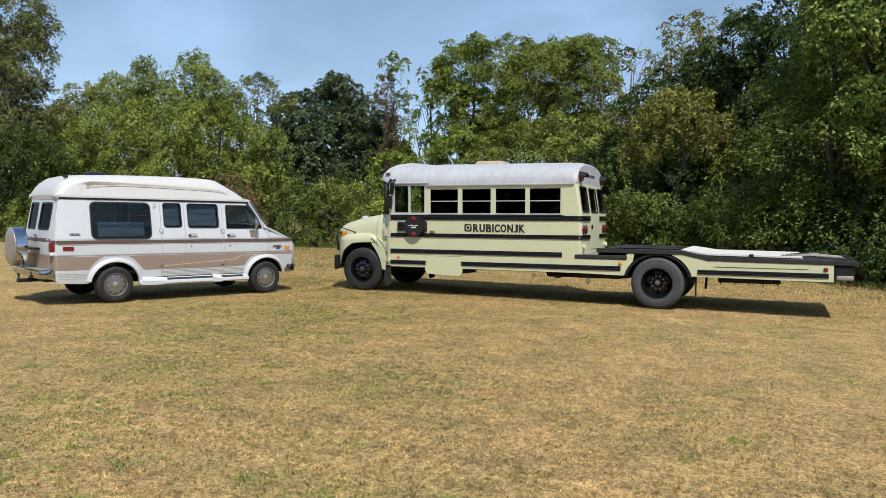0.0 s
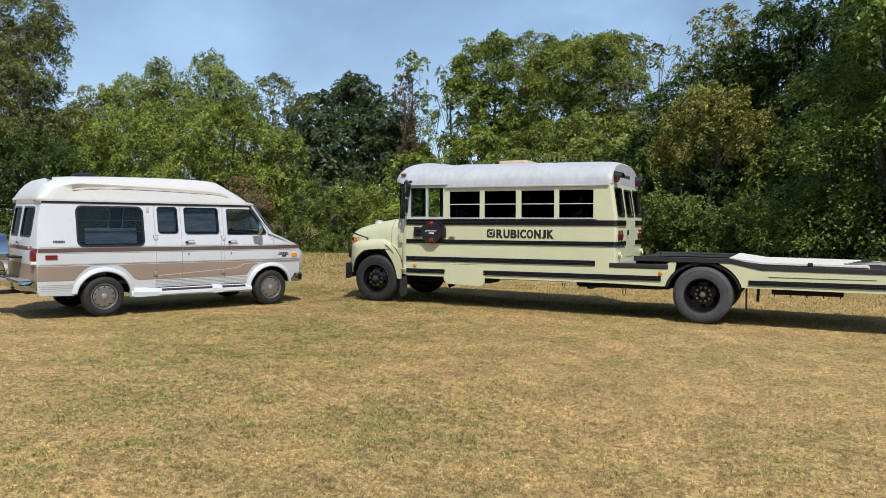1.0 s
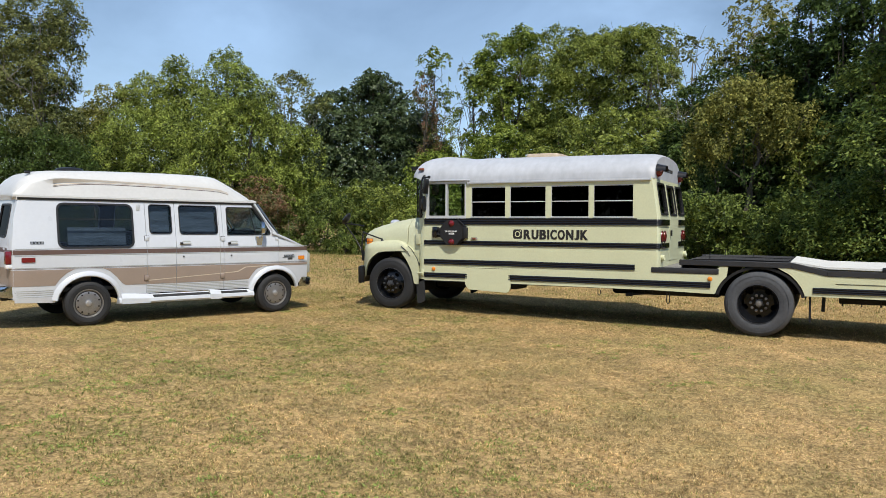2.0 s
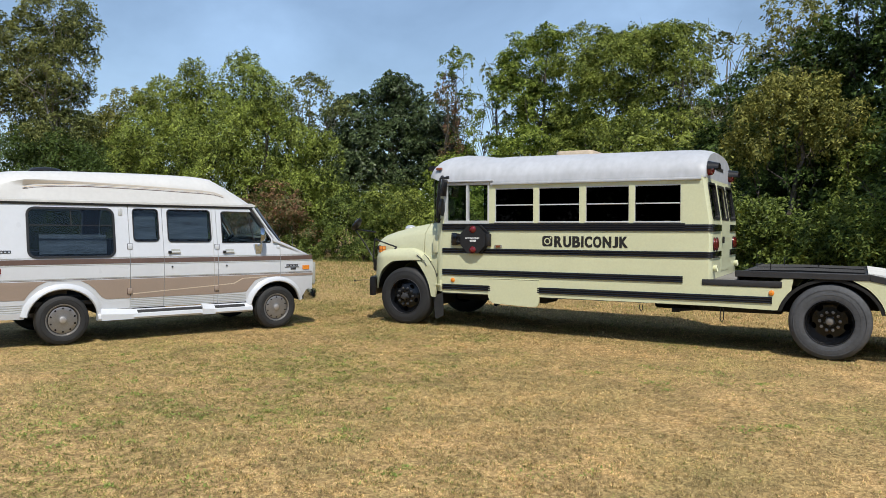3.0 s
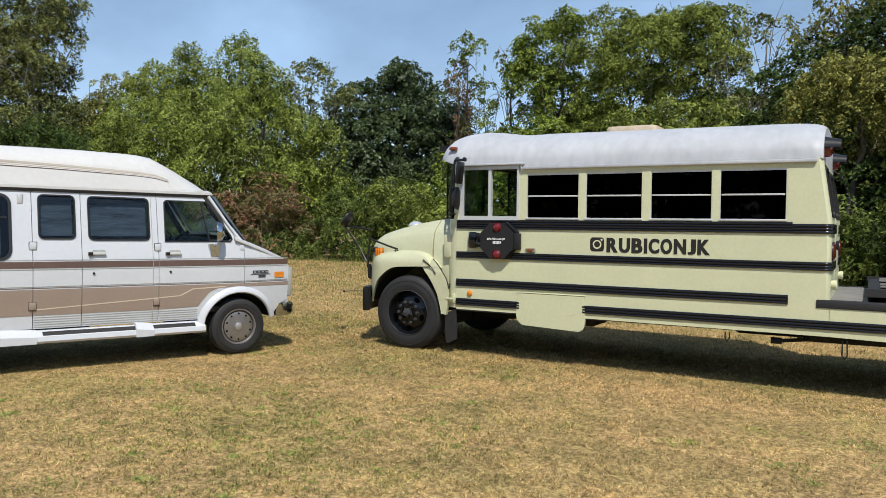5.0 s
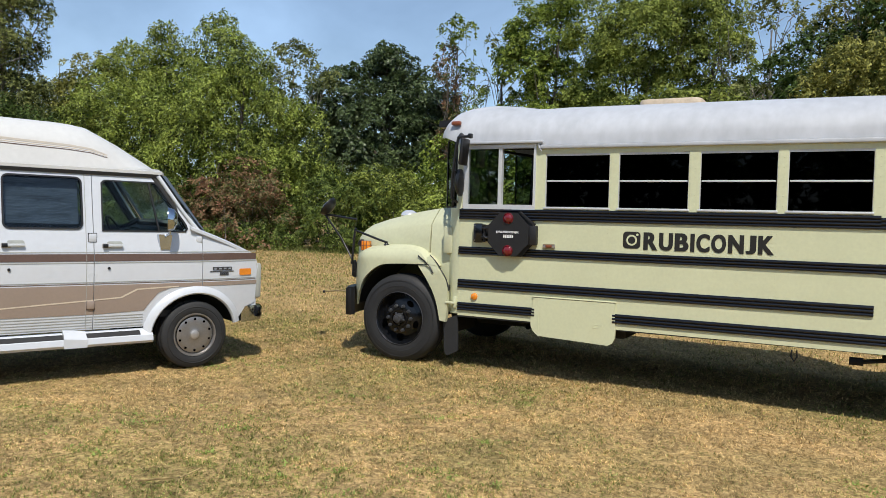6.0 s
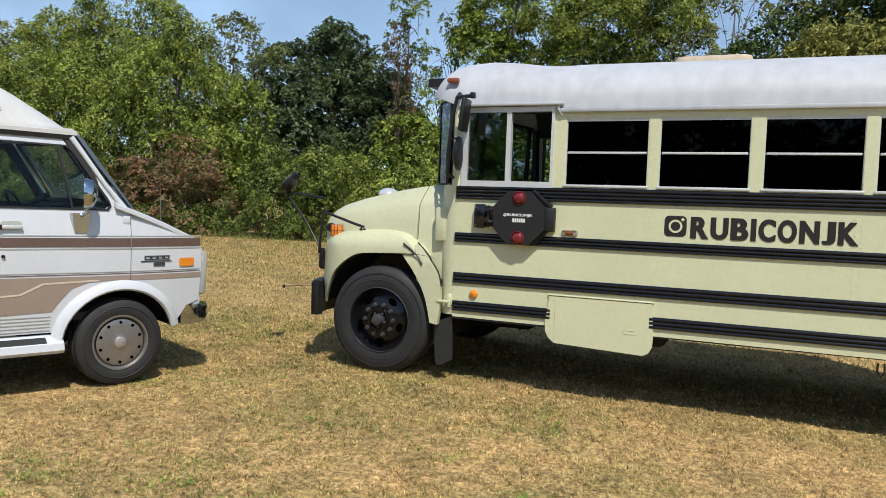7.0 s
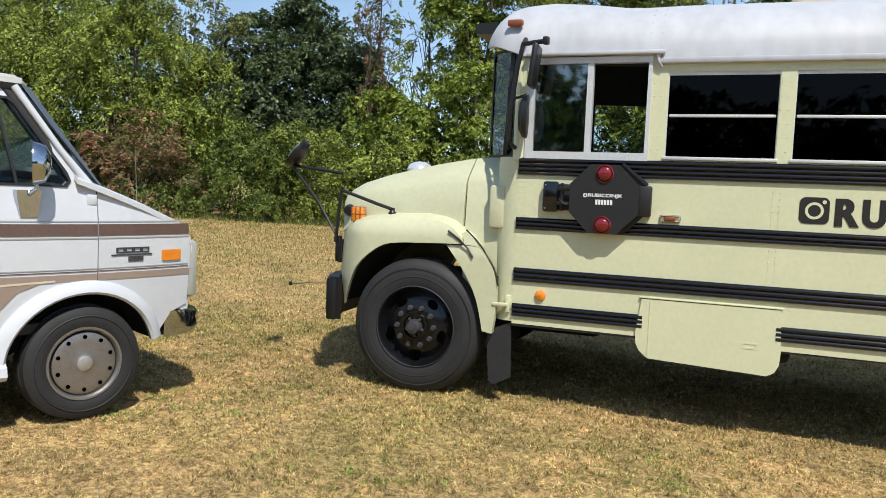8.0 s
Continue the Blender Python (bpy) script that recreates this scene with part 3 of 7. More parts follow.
L_VINE = leaf_material("vine_leaf", (0.024, 0.042, 0.008), (0.42, 0.500, 0.102), 0.9, 0.46, 1.4, sheer=0.28, shine=0.22)
L_DARK = leaf_material("dark_maple_leaf", (0.016, 0.031, 0.013), (0.150, 0.205, 0.078), 0.9, 0.40, shine=0.40)
L_OLIVE = leaf_material("olive_leaf", (0.044, 0.071, 0.013), (0.38, 0.435, 0.094), 0.6, sheer=0.32)
L_BRIGHT = leaf_material("bright_leaf", (0.040, 0.075, 0.010), (0.33, 0.40, 0.070), 0.8)
L_BROWN = leaf_material("browning_leaf", (0.050, 0.064, 0.014), (0.41, 0.400, 0.104), 0.8)
# dark green with the wood's shade put into the leaf colour
L_DEEP_SHADE = leaf_material("deep_wood_leaf_with_shade", (0.008, 0.019, 0.005), (0.130, 0.195, 0.048), 0.5, sheer=0.32)
L_GREY = leaf_material("grey_green_leaf", (0.031, 0.044, 0.013), (0.30, 0.322, 0.104), 0.6)
L_RED = leaf_material("reddening_leaf", (0.060, 0.105, 0.028), (0.36, 0.185, 0.115), 1.1, 0.5, 1.7)
L_LIGHT = leaf_material("light_green_leaf", (0.095, 0.160, 0.028), (0.46, 0.57, 0.16), 0.8, sheer=0.45)
L_WOOD = leaf_material("wood_edge_leaf", (0.028, 0.058, 0.012), (0.29, 0.37, 0.085), 0.8, sheer=0.38)
L_UNDER = leaf_material("brush_leaf", (0.019, 0.038, 0.008), (0.215, 0.275, 0.060), 0.9)

# tall loose tree at the far end of the hedge
tree("tree", (-39.0, 31.0), [(0.0, 12.4, 1.7, 1.4), (1.7, 11.6, 0.9, 0.9), (-0.6, 10.6, 1.8, 1.4), (0.9, 9.6, 1.4, 1.3), (-0.6, 8.5, 1.7, 1.4), (0.2, 7.2, 1.5, 1.3), (0.9, 6.0, 1.5, 1.3), (-3, 10.5, 2.2, 2.4), (-1.6, 6.0, 1.8, 1.6), (0.6, 4.4, 1.6, 1.6)], 125, 0.125, L_GREY, "tall loose grey-green tree at the field edge", 0.34, PALE_BARK, 0.20, 18, 11, shell=0.3, bare=1)
tree("tree", (-43.5, 29.5), [(0, 10.0, 2.6, 2.6), (0, 6, 3.0, 3.0)], 70, 0.15, L_GREY, "tall loose grey-green tree at the field edge", 0.4, BARK, 0.22, 8, 12)
# vine-covered trees
tree("vine_covered_tree", (-42.3, 38.0), [(0.0, 8.4, 1.7, 1.6), (-1.6, 6.8, 1.9, 1.9), (0.4, 5.0, 2.4, 2.4)], 100, 0.14, L_BROWN, "olive-brown tree overgrown with vines", 0.4, BARK, 0.18, 9, 20, fall=0.3, core=0.3)
tree("vine_covered_tree", (-37.9, 39.0), [(0.0, 10.6, 0.9, 1.0), (-1.7, 8.8, 2.0, 1.6), (0.6, 8.9, 1.4, 1.4), (0, 6.8, 2.4, 1.8)], 105, 0.14, L_OLIVE, "olive tree overgrown with vines", 0.36, BARK, 0.18, 10, 21, fall=0.3, core=0.3)
tree("vine_covered_tree", (-33.5, 39.0), [(0.0, 10.8, 0.85, 1.3), (1.0, 8.9, 1.6, 1.5), (-1.0, 8.4, 1.4, 1.4), (0.4, 6.6, 2.4, 1.8)], 125, 0.122, L_VINE, "tree draped in yellow-green vines", 0.26, BARK, 0.18, 10, 22, fall=0.45, billow=1.05, core=0.3)
tree("vine_covered_tree", (-30.3, 41.0), [(0.0, 9.3, 1.5, 0.9), (2.0, 8.5, 0.9, 0.5), (-0.9, 8.0, 1.1, 1.1), (-0.6, 6.0, 1.6, 1.6)], 70, 0.14, L_GREY, "thin tree with wispy spreading top", 0.34, PALE_BARK, 0.14, 12, 23, shell=0.35, bare=1)
tree("vine_covered_tree", (-28.8, 35.0), [(0.0, 6.0, 1.8, 1.9), (0.8, 7.1, 1.1, 0.9), (-1.6, 4.3, 1.9, 1.8), (0.4, 2.8, 2.4, 2.0)], 150, 0.114, L_VINE, "low tree under a thick curtain of vines", 0.22, BARK, 0.16, 8, 24, fall=0.4, billow=1.05, core=0.3)
tree("vine_covered_tree", (-35.6, 35.0), [(0.0, 5.2, 2.6, 1.9), (-2.8, 4.4, 2.3, 2.0), (2.4, 5.7, 1.8, 1.7), (0, 2.6, 3.2, 1.8), (3.0, 3.0, 2.0, 2.0)], 132, 0.114, L_VINE, "low tree under a thick curtain of vines", 0.24, BARK, 0.16, 8, 25, fall=0.4, billow=1.05, core=0.3)
tree("vine_covered_tree", (-25.9, 36.0), [(0.0, 4.3, 1.2, 2.0), (-1.0, 5.6, 1.0, 1.3), (0.6, 2.4, 1.4, 1.5), (-1.6, 3.0, 1.6, 2.0)], 150, 0.110, L_VINE, "ivy-hung young tree beside the maple", 0.22, BARK, 0.12, 8, 27, fall=0.4, billow=1.05, core=0.3)
tree("vine_covered_tree", (-37.8, 30.0), [(0.0, 4.4, 1.6, 2.0), (2.6, 3.7, 1.5, 1.6), (-2.4, 4.0, 2.0, 2.2), (1, 2, 2.6, 1.6)], 110, 0.12, L_DEEP_SHADE, "dark green tree overgrown with vines", 0.32, BARK, 0.15, 7, 26, fall=0.4, core=0.3)
# dark maple
tree("maple_tree", (-27.8, 46.5), [(0.0, 9.5, 1.5, 1.4), (-2.2, 7.9, 2.1, 1.8), (2.2, 8.1, 1.9, 1.7), (-0.9, 6.2, 3.6, 2.2), (3.2, 6.2, 2.0, 2.0), (-1.4, 4.0, 3.7, 2.0), (2.8, 3.6, 2.3, 2.0), (0.1, 10.5, 0.8, 0.9), (-1.1, 8.9, 1.3, 1.2), (-3.7, 5.0, 1.7, 1.8), (4.1, 4.8, 1.5, 1.8)], 112, 0.185, L_DARK, "dense dark green maple with a pointed crown", 0.36, BARK, 0.26, 12, 31, billow=0.7)
# thin half-bare trees beside it
tree("half_bare_tree", (-22.4, 45.0), [(0.0, 10.8, 1.0, 0.9), (0.8, 8.6, 0.8, 1.0), (0.4, 6.3, 1.1, 0.9)], 85, 0.13, L_BRIGHT, "thin half-bare tree with pale leaves", 0.24, BARK, 0.12, 9, 32, shell=0.2, bare=1)
tree("half_bare_tree", (-20.4, 45.5), [(0.0, 8.1, 0.7, 0.8), (0.5, 10.4, 0.9, 1.2), (-0.3, 6.2, 0.8, 0.8)], 26, 0.14, L_GREY, "nearly bare thin tree", 0.24, BARK, 0.12, 10, 33, shell=0.2, bare=2, height=11.6)
tree("half_bare_tree", (-22.7, 44.5), [(0.0, 9.6, 0.6, 0.9), (0.3, 7.8, 0.4, 1.0), (0.4, 5.6, 0.6, 1.2)], 120, 0.12, L_RED, "slim stem wrapped in reddish vine", 0.2, BARK, 0.08, 8, 34, fall=0.4)
# bright and olive trees behind the bus
tree("tree", (-17.9, 45.0), [(0.0, 11.0, 1.4, 1.5), (1.1, 12.0, 0.8, 0.7), (-0.6, 9.3, 1.2, 1.4), (0.8, 8.3, 1.4, 1.4), (-0.4, 6.6, 1.8, 1.4)], 150, 0.16, L_BRIGHT, "bright yellow-green broad-leaved tree", 0.42, BARK, 0.2, 10, 41)
tree("tree", (-14.6, 44.5), [(0.0, 10.7, 1.7, 1.4), (2.2, 9.7, 2.2, 1.8), (0.9, 7.8, 2.4, 2.0), (-0.7, 6.5, 1.7, 1.4), (1.5, 5.2, 2.8, 1.8), (3.0, 11.0, 1.2, 0.8)], 185, 0.13, L_OLIVE, "broad olive-green tree behind the bus", 0.42, BARK, 0.24, 12, 42)
tree("tree", (-10.4, 44.0), [(0.0, 10.7, 1.6, 1.1), (1.0, 8.7, 1.5, 1.7), (-0.9, 6.3, 1.8, 1.3), (1.6, 6.2, 1.6, 1.6), (1.4, 11.0, 0.9, 0.7)], 180, 0.13, L_OLIVE, "olive-green tree with a feathery top", 0.4, BARK, 0.2, 12, 43, bare=1)
tree("tree", (-6.8, 42.0), [(0.0, 9.6, 0.9, 1.1), (-1.2, 7.6, 0.9, 1.2), (-0.4, 6.3, 1.2, 0.9), (0.6, 8.0, 0.8, 0.8)], 40, 0.15, L_GREY, "airy tree with many bare twigs", 0.3, PALE_BARK, 0.13, 16, 44, shell=0.2, bare=2)
tree("young_tree", (-15.1, 38.0), [(0.0, 4.9, 1.3, 1.0), (-1.7, 4.4, 0.9, 0.9), (0.4, 3.0, 1.8, 1.4), (-1.6, 2.4, 1.6, 1.4)], 110, 0.15, L_BRIGHT, "young bright yellow-green tree", 0.3, BARK, 0.09, 8, 45)
tree("young_tree", (-18.6, 38.0), [(0.0, 3.6, 1.5, 1.2), (0.8, 2.4, 1.6, 1.4), (-1.0, 2.2, 1.4, 1.3)], 110, 0.14, L_BRIGHT, "young bright yellow-green tree", 0.3, BARK, 0.09, 8, 46)
# rounded browning tree and the dark wood to its side
tree("vine_covered_tree", (-3.6, 33.0), [(0.0, 6.0, 1.2, 0.8), (0.7, 6.4, 0.8, 0.6), (1.5, 5.3, 1.0, 0.8), (-0.9, 5.3, 0.7, 0.9), (-1.5, 4.3, 0.5, 0.9), (2.3, 4.5, 0.8, 0.7), (0.4, 5.1, 1.2, 0.8)], 210, 0.10, L_BROWN, "rounded tree under browning vines", 0.20, BARK, 0.14, 7, 51, fall=0.3, shell=0.7)
tree("vine_covered_tree", (-1.2, 32.6), [(0.0, 4.0, 0.9, 0.8), (0.9, 3.5, 0.9, 0.7), (0.2, 3.0, 1.0, 0.8)], 140, 0.11, L_OLIVE, "green vines hanging over a small tree", 0.22, BARK, 0.08, 7, 66, fall=0.35, shell=0.6)
# the hollow's shade is put into this tree's leaf colour
tree("young_tree", (-3.0, 34.4), [(0.0, 3.4, 1.6, 1.3), (1.0, 2.2, 1.8, 1.5), (-1.0, 2.4, 1.6, 1.4)], 95, 0.12, L_DEEP_SHADE, "young tree with shade-dark leaf colour", 0.3, BARK, 0.1, 8, 65)
tree("tree", (-1.6, 37.0), [(0.0, 9.6, 1.3, 1.5), (0.5, 7.2, 1.6, 1.6), (-0.9, 7.9, 1.3, 1.3), (1.1, 5.1, 1.7, 1.5), (-0.8, 5.2, 1.8, 1.8), (0.4, 3.0, 2.4, 1.8)], 85, 0.15, L_DEEP_SHADE, "tall dark green tree", 0.38, BARK, 0.24, 12, 52)
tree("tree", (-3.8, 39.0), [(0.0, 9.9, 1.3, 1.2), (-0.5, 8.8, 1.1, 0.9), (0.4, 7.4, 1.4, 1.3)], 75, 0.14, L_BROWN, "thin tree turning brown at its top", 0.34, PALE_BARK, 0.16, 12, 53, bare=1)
tree("tree", (0.2, 35.0), [(0.0, 10.2, 1.3, 1.2), (1.0, 11.9, 1.7, 1.5), (0.5, 8.1, 1.5, 1.5), (0.8, 5.6, 2.0, 1.8), (2.4, 9.0, 1.8, 1.8), (1.0, 3.2, 2.4, 1.8)], 90, 0.15, L_DEEP_SHADE, "tall dark green tree", 0.38, BARK, 0.26, 13, 54, bare=1)
tree("tree", (5.5, 31.0), [(0, 10.6, 2.8, 3.0), (-1.6, 7.2, 2.4, 2.4), (0.6, 4.0, 3.2, 2.8), (-2.6, 3.6, 2.0, 2.0)], 95, 0.15, L_DEEP_SHADE, "tall dark green tree", 0.42, BARK, 0.28, 12, 55)
tree("tree", (2.0, 27.0), [(0.0, 7.0, 1.6, 1.7), (-0.5, 4.2, 1.6, 1.0), (0.3, 2.7, 1.5, 0.9), (-1.1, 5.6, 1.1, 1.1), (1.6, 5.2, 1.6, 1.4), (2.2, 3.2, 1.6, 1.2), (-1.0, 1.9, 1.5, 1.0), (0.8, 1.2, 1.8, 1.0)], 165, 0.10, L_WOOD, "layered green tree with low branches over the grass", 0.46, BARK, 0.18, 14, 56, bare=1, layer=0.75)
tree("tree", (5.4, 25.4), [(-3.1, 6.9, 1.1, 1.0), (-2.3, 7.8, 1.4, 1.1), (-3.8, 8.6, 0.9, 0.8), (-2.9, 9.6, 1.2, 0.9), (-2.4, 5.5, 1.1, 0.8), (-0.6, 6.2, 1.7, 1.5), (-2.0, 4.1, 1.1, 0.7), (-0.4, 2.6, 1.8, 1.2), (-1.1, 8.4, 1.4, 1.2)], 150, 0.115, L_LIGHT, "tall tree with light green outer leaves", 0.36, BARK, 0.18, 14, 57, corners=4)
tree("tree", (-0.4, 28.6), [(0.0, 2.3, 1.4, 0.7), (1.5, 2.8, 1.4, 0.8), (0.4, 1.4, 1.6, 0.9)], 170, 0.095, L_WOOD, "low spreading branches at the wood's edge", 0.42, BARK, 0.10, 9, 59, bare=1, layer=0.5)
tree("tree", (-5.8, 38.0), [(0.0, 6.0, 1.4, 1.4), (0.8, 4.2, 2.0, 1.8), (-1.0, 3.4, 1.9, 1.8), (1.2, 7.6, 1.1, 1.1)], 95, 0.15, L_DEEP_SHADE, "dark green young tree behind the bus", 0.36, BARK, 0.16, 9, 60)
tree("tree", (-8.6, 40.0), [(0.0, 5.4, 1.6, 1.4), (0.6, 3.6, 2.0, 1.8), (-1.2, 4.0, 1.7, 1.7)], 90, 0.15, L_OLIVE, "olive young tree behind the bus", 0.36, BARK, 0.16, 9, 63)
tree("tree", (7.0, 26.5), [(0.0, 2.6, 2.6, 2.0), (-1.6, 4.6, 2.2, 1.8), (1.2, 5.4, 2.4, 2.2)], 105, 0.12, L_WOOD, "dark green tree with low branches", 0.46, BARK, 0.2, 9, 64, layer=0.7)
tree("tree", (9.5, 29.0), [(0, 9, 3.6, 3.6), (0, 4, 3.6, 3.0)], 75, 0.17, L_DEEP_SHADE, "tall dark green tree", 0.45, BARK, 0.28, 8, 58)


# trees added deeper in the wood fill gaps between trunks with shade-coloured leaves
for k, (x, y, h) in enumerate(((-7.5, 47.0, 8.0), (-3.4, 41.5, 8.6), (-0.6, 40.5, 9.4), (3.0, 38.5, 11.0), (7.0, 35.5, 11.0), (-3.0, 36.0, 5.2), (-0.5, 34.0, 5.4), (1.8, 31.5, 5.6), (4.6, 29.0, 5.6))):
    tree("tree", (x, y), [(0, h * 0.72, 2.1, h * 0.28), (1.2, h * 0.42, 2.2, h * 0.26), (-1.2, h * 0.40, 2.1, h * 0.26), (0, h * 0.16, 2.6, h * 0.17)], 30 if y > 37 else 55, 0.34 if y > 37 else 0.2, L_DEEP_SHADE, "added tree deep in the wood with shade-dark leaves", 0.5, BARK, 0.18, 4, 400 + k)


# bushes along the edge of the field
def bush(base, size, density, mat, label, seed, leaf=0.11, name="bush", fall=0.15, layer=0.0):
    w, h = size
    rg = np.random.default_rng(seed)
    lobes = [(0.0, h * 0.42, w * 0.46, h * 0.42)] + [(rg.uniform(-0.4, 0.4) * w, h * rg.uniform(0.2, 0.75), w * rg.uniform(0.2, 0.34), h * rg.uniform(0.2, 0.34)) for k in range(5)]
    return tree(name, base, lobes, density, leaf, mat, label, 0.24, BARK, 0.04, 3, seed, shell=0.5, category="bush", group="bushes along the field edge", fall=fall, layer=layer)


bush((-25.2, 32.2), (5.0, 3.2), 64, L_RED, "sumac bush turning rusty red", 61, 0.105, "sumac_bush", 0.0, 0.45)
bush((-28.0, 31.8), (3.0, 2.7), 64, L_RED, "sumac bush turning rusty red", 62, 0.105, "sumac_bush", 0.0, 0.45)
for k, (x, y) in enumerate(((-27.6, 31.0), (-25.8, 30.9), (-23.9, 31.7), (-29.0, 30.4))):
    bush((x, y), (3.0, 0.9 + 0.15 * (k % 3)), 90, L_UNDER, "low scrub at the field edge", 280 + k, 0.09)
edge = [(-38, 27.4), (-35, 28.8), (-32, 30.2), (-29.4, 31.2), (-22.4, 33.8), (-20, 34.8), (-17.5, 35.6), (-15, 36.0), (-12, 36.2), (-9.2, 36.0), (-6.4, 34.8), (-4.0, 31.8), (-1.4, 30.6), (1.0, 28.2), (2.8, 26.0), (4.6, 23.6), (6.6, 22.2), (9.0, 21.0)]
for k, (x, y) in enumerate(edge):
    r = random.Random(100 + k)
    tall = 1.9 + 1.0 * r.random() + (0.5 if -24 < x < -8 else 0) - (0.9 if x > -1 else 0)
    # from x = 0 on, the leaf colour holds the wood's shade
    mat = (L_UNDER, L_OLIVE, L_VINE, L_UNDER)[k % 4] if x < 0 else L_DEEP_SHADE
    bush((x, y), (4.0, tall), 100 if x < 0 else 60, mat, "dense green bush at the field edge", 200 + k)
    bush((x + r.uniform(0.8, 1.8), y - r.uniform(0.4, 0.9)), (2.2, 1.0 + 0.5 * r.random()), 110, (L_UNDER, L_OLIVE)[k % 2] if x < -1 else L_DEEP_SHADE, "low scrub at the field edge", 240 + k, 0.09)
# a second, deeper row of undergrowth below the crowns, mostly in shade-dark leaf colour
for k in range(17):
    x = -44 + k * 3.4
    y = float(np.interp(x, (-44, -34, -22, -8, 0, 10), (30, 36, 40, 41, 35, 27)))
    bush((x, y + 1.0), (4.6, 4.4), 36 if x < -9 else 48, L_DEEP_SHADE if k % 3 else L_UNDER, "tall dark undergrowth behind the bushes", 300 + k, 0.15)
# rough grass and weeds at the foot of the bushes
ex, ey = np.array([p[0] for p in edge]), np.array([p[1] for p in edge])
k = 55000
x = rng.uniform(-38, 9, k)
y = np.interp(x, ex, ey) - 1.4 + rng.normal(0, 0.6, k)
TALL_WEED = leaf_material("tall_weed", (0.050, 0.075, 0.016), (0.30, 0.31, 0.10), 0.8, 0.6)
blades("rough_grass", x, y, (0.06 + 0.30 * rng.random(k) ** 2) * (0.25 + 1.3 * value_noise(x, y, 0.9, 12)) * np.where(x > -2, 0.5, 1.0), 0.014 + 0.018 * rng.random(k), TALL_WEED, "rough uncut grass and weeds at the field edge", 0.2, 1.35)

# unseen wood added across the field, behind the walk's start, for dark window reflections
back = []
rg = np.random.default_rng(77)
for k in range(26):
    a = radians(200 + k * 5.6)
    cx, cy = -4 + 46 * math.cos(a), 12 + 46 * math.sin(a)
    h = rg.uniform(8.0, 11.0)
    back += [((cx, cy, h * 0.62), (3.6, 3.0, h * 0.38)), ((cx + rg.uniform(-2, 2), cy + 2, h * 0.30), (3.8, 2.6, h * 0.32))]
ob = new("reflected_wood", sheet_from_arrays("reflected_wood", crown_leaves(back, 5.0, 0.72, 1.3, rg, 0.5, 0.0), 3, L_DEEP_SHADE))
tagged(ob, "unseen dark green wood added for window reflections", "trees", kind="stuff")


# ---- the bus ----
# Local frame: x runs from nose (negative) to tail, the driver's side lies at y = -SIDE, z is up from the grass.
SIDE = 1.22
PITCH = 0.0135
bus = thing("school_bus", Matrix.Translation((-7.35, 17.02, 0)) @ Matrix.Rotation(-PITCH, 4, "Y"),
            "pale cream cut-down school bus with white roof and black flatbed tail", "bus")


def on_side(sign=-1, out=0.0):
    """Places (x, z) on a side of the bus; depth goes inwards."""
    return lambda u, v, d: (u, sign * (SIDE + out - d), v)


WIN_X = (0.958, 1.708, 2.468, 3.214)
WIN_W, WIN_Z0, WIN_Z1 = 0.66, 1.713, 2.262
DRV = (0.055, 0.845, 1.722, 2.345)

# driver's side of the cabin
wall_outline = [(0, 0.545), (4.305, 0.53), (4.305, 0.86), (4.265, 0.905), (4.265, 1.72), (4.165, 2.37), (0, 2.37)]
holes = [[(x, WIN_Z0), (x + WIN_W, WIN_Z0), (x + WIN_W, WIN_Z1), (x, WIN_Z1)] for x in WIN_X]
holes.append([(DRV[0], DRV[2]), (DRV[1], DRV[2]), (DRV[1], DRV[3]), (DRV[0], DRV[3])])
part("side_wall", slab(bmesh.new(), wall_outline, holes, on_side(), 0.05), CREAM, bus)
# the other side, with the entry door's opening
holes = [[(x, WIN_Z0), (x + WIN_W, WIN_Z0), (x + WIN_W, WIN_Z1), (x, WIN_Z1)] for x in WIN_X]
holes.append([(0.05, 0.75), (0.80, 0.75), (0.80, 2.355), (0.05, 2.355)])
part("side_wall", slab(bmesh.new(), wall_outline, holes, on_side(1), 0.05), CREAM, bus)
door = part("entry_door", slab(bmesh.new(), rrect(0.06, 0.79, 0.76, 2.35, 0.02), [rrect(0.09, 0.64, 1.46, 2.335, 0.03), rrect(0.09, 0.64, 0.90, 1.38, 0.03)], on_side(1, -0.01), 0.03), BLACK_METAL, bus)
for z0, z1 in ((1.45, 2.34), (0.89, 1.39)):
    part("pane", slab(bmesh.new(), rrect(0.08, 0.65, z0, z1, 0.03), [], on_side(1, -0.02), 0.006), CLEAR, door)

# rear wall, slightly rounded at its corners, its window half leaning forward
def rear_x(v):
    return 4.305 - 0.10 * min(1.0, max(0.0, (v - 1.72) / 0.65))


def on_rear(u, v, d):
    edge = max(0.0, abs(u) - 1.13) / 0.09
    return (rear_x(v) - 0.04 * edge ** 2 - d * (1 - 0.6 * edge), u * (1 - 0.03 * edge * d / 0.05), v)


rear_holes = [rrect(-1.08, -0.50, 1.77, 2.27, 0.05), rrect(0.50, 1.08, 1.77, 2.27, 0.05)]
part("rear_wall", slab(bmesh.new(), [(-1.22, 0.9), (1.22, 0.9), (1.22, 2.37), (-1.22, 2.37)],
            rear_holes + [rrect(-0.40, 0.40, 0.98, 2.30, 0.03)], on_rear, 0.05, ucuts=(-1.20, -1.17, -1.13, 1.13, 1.17, 1.20), vcuts=(1.72,)), CREAM, bus)
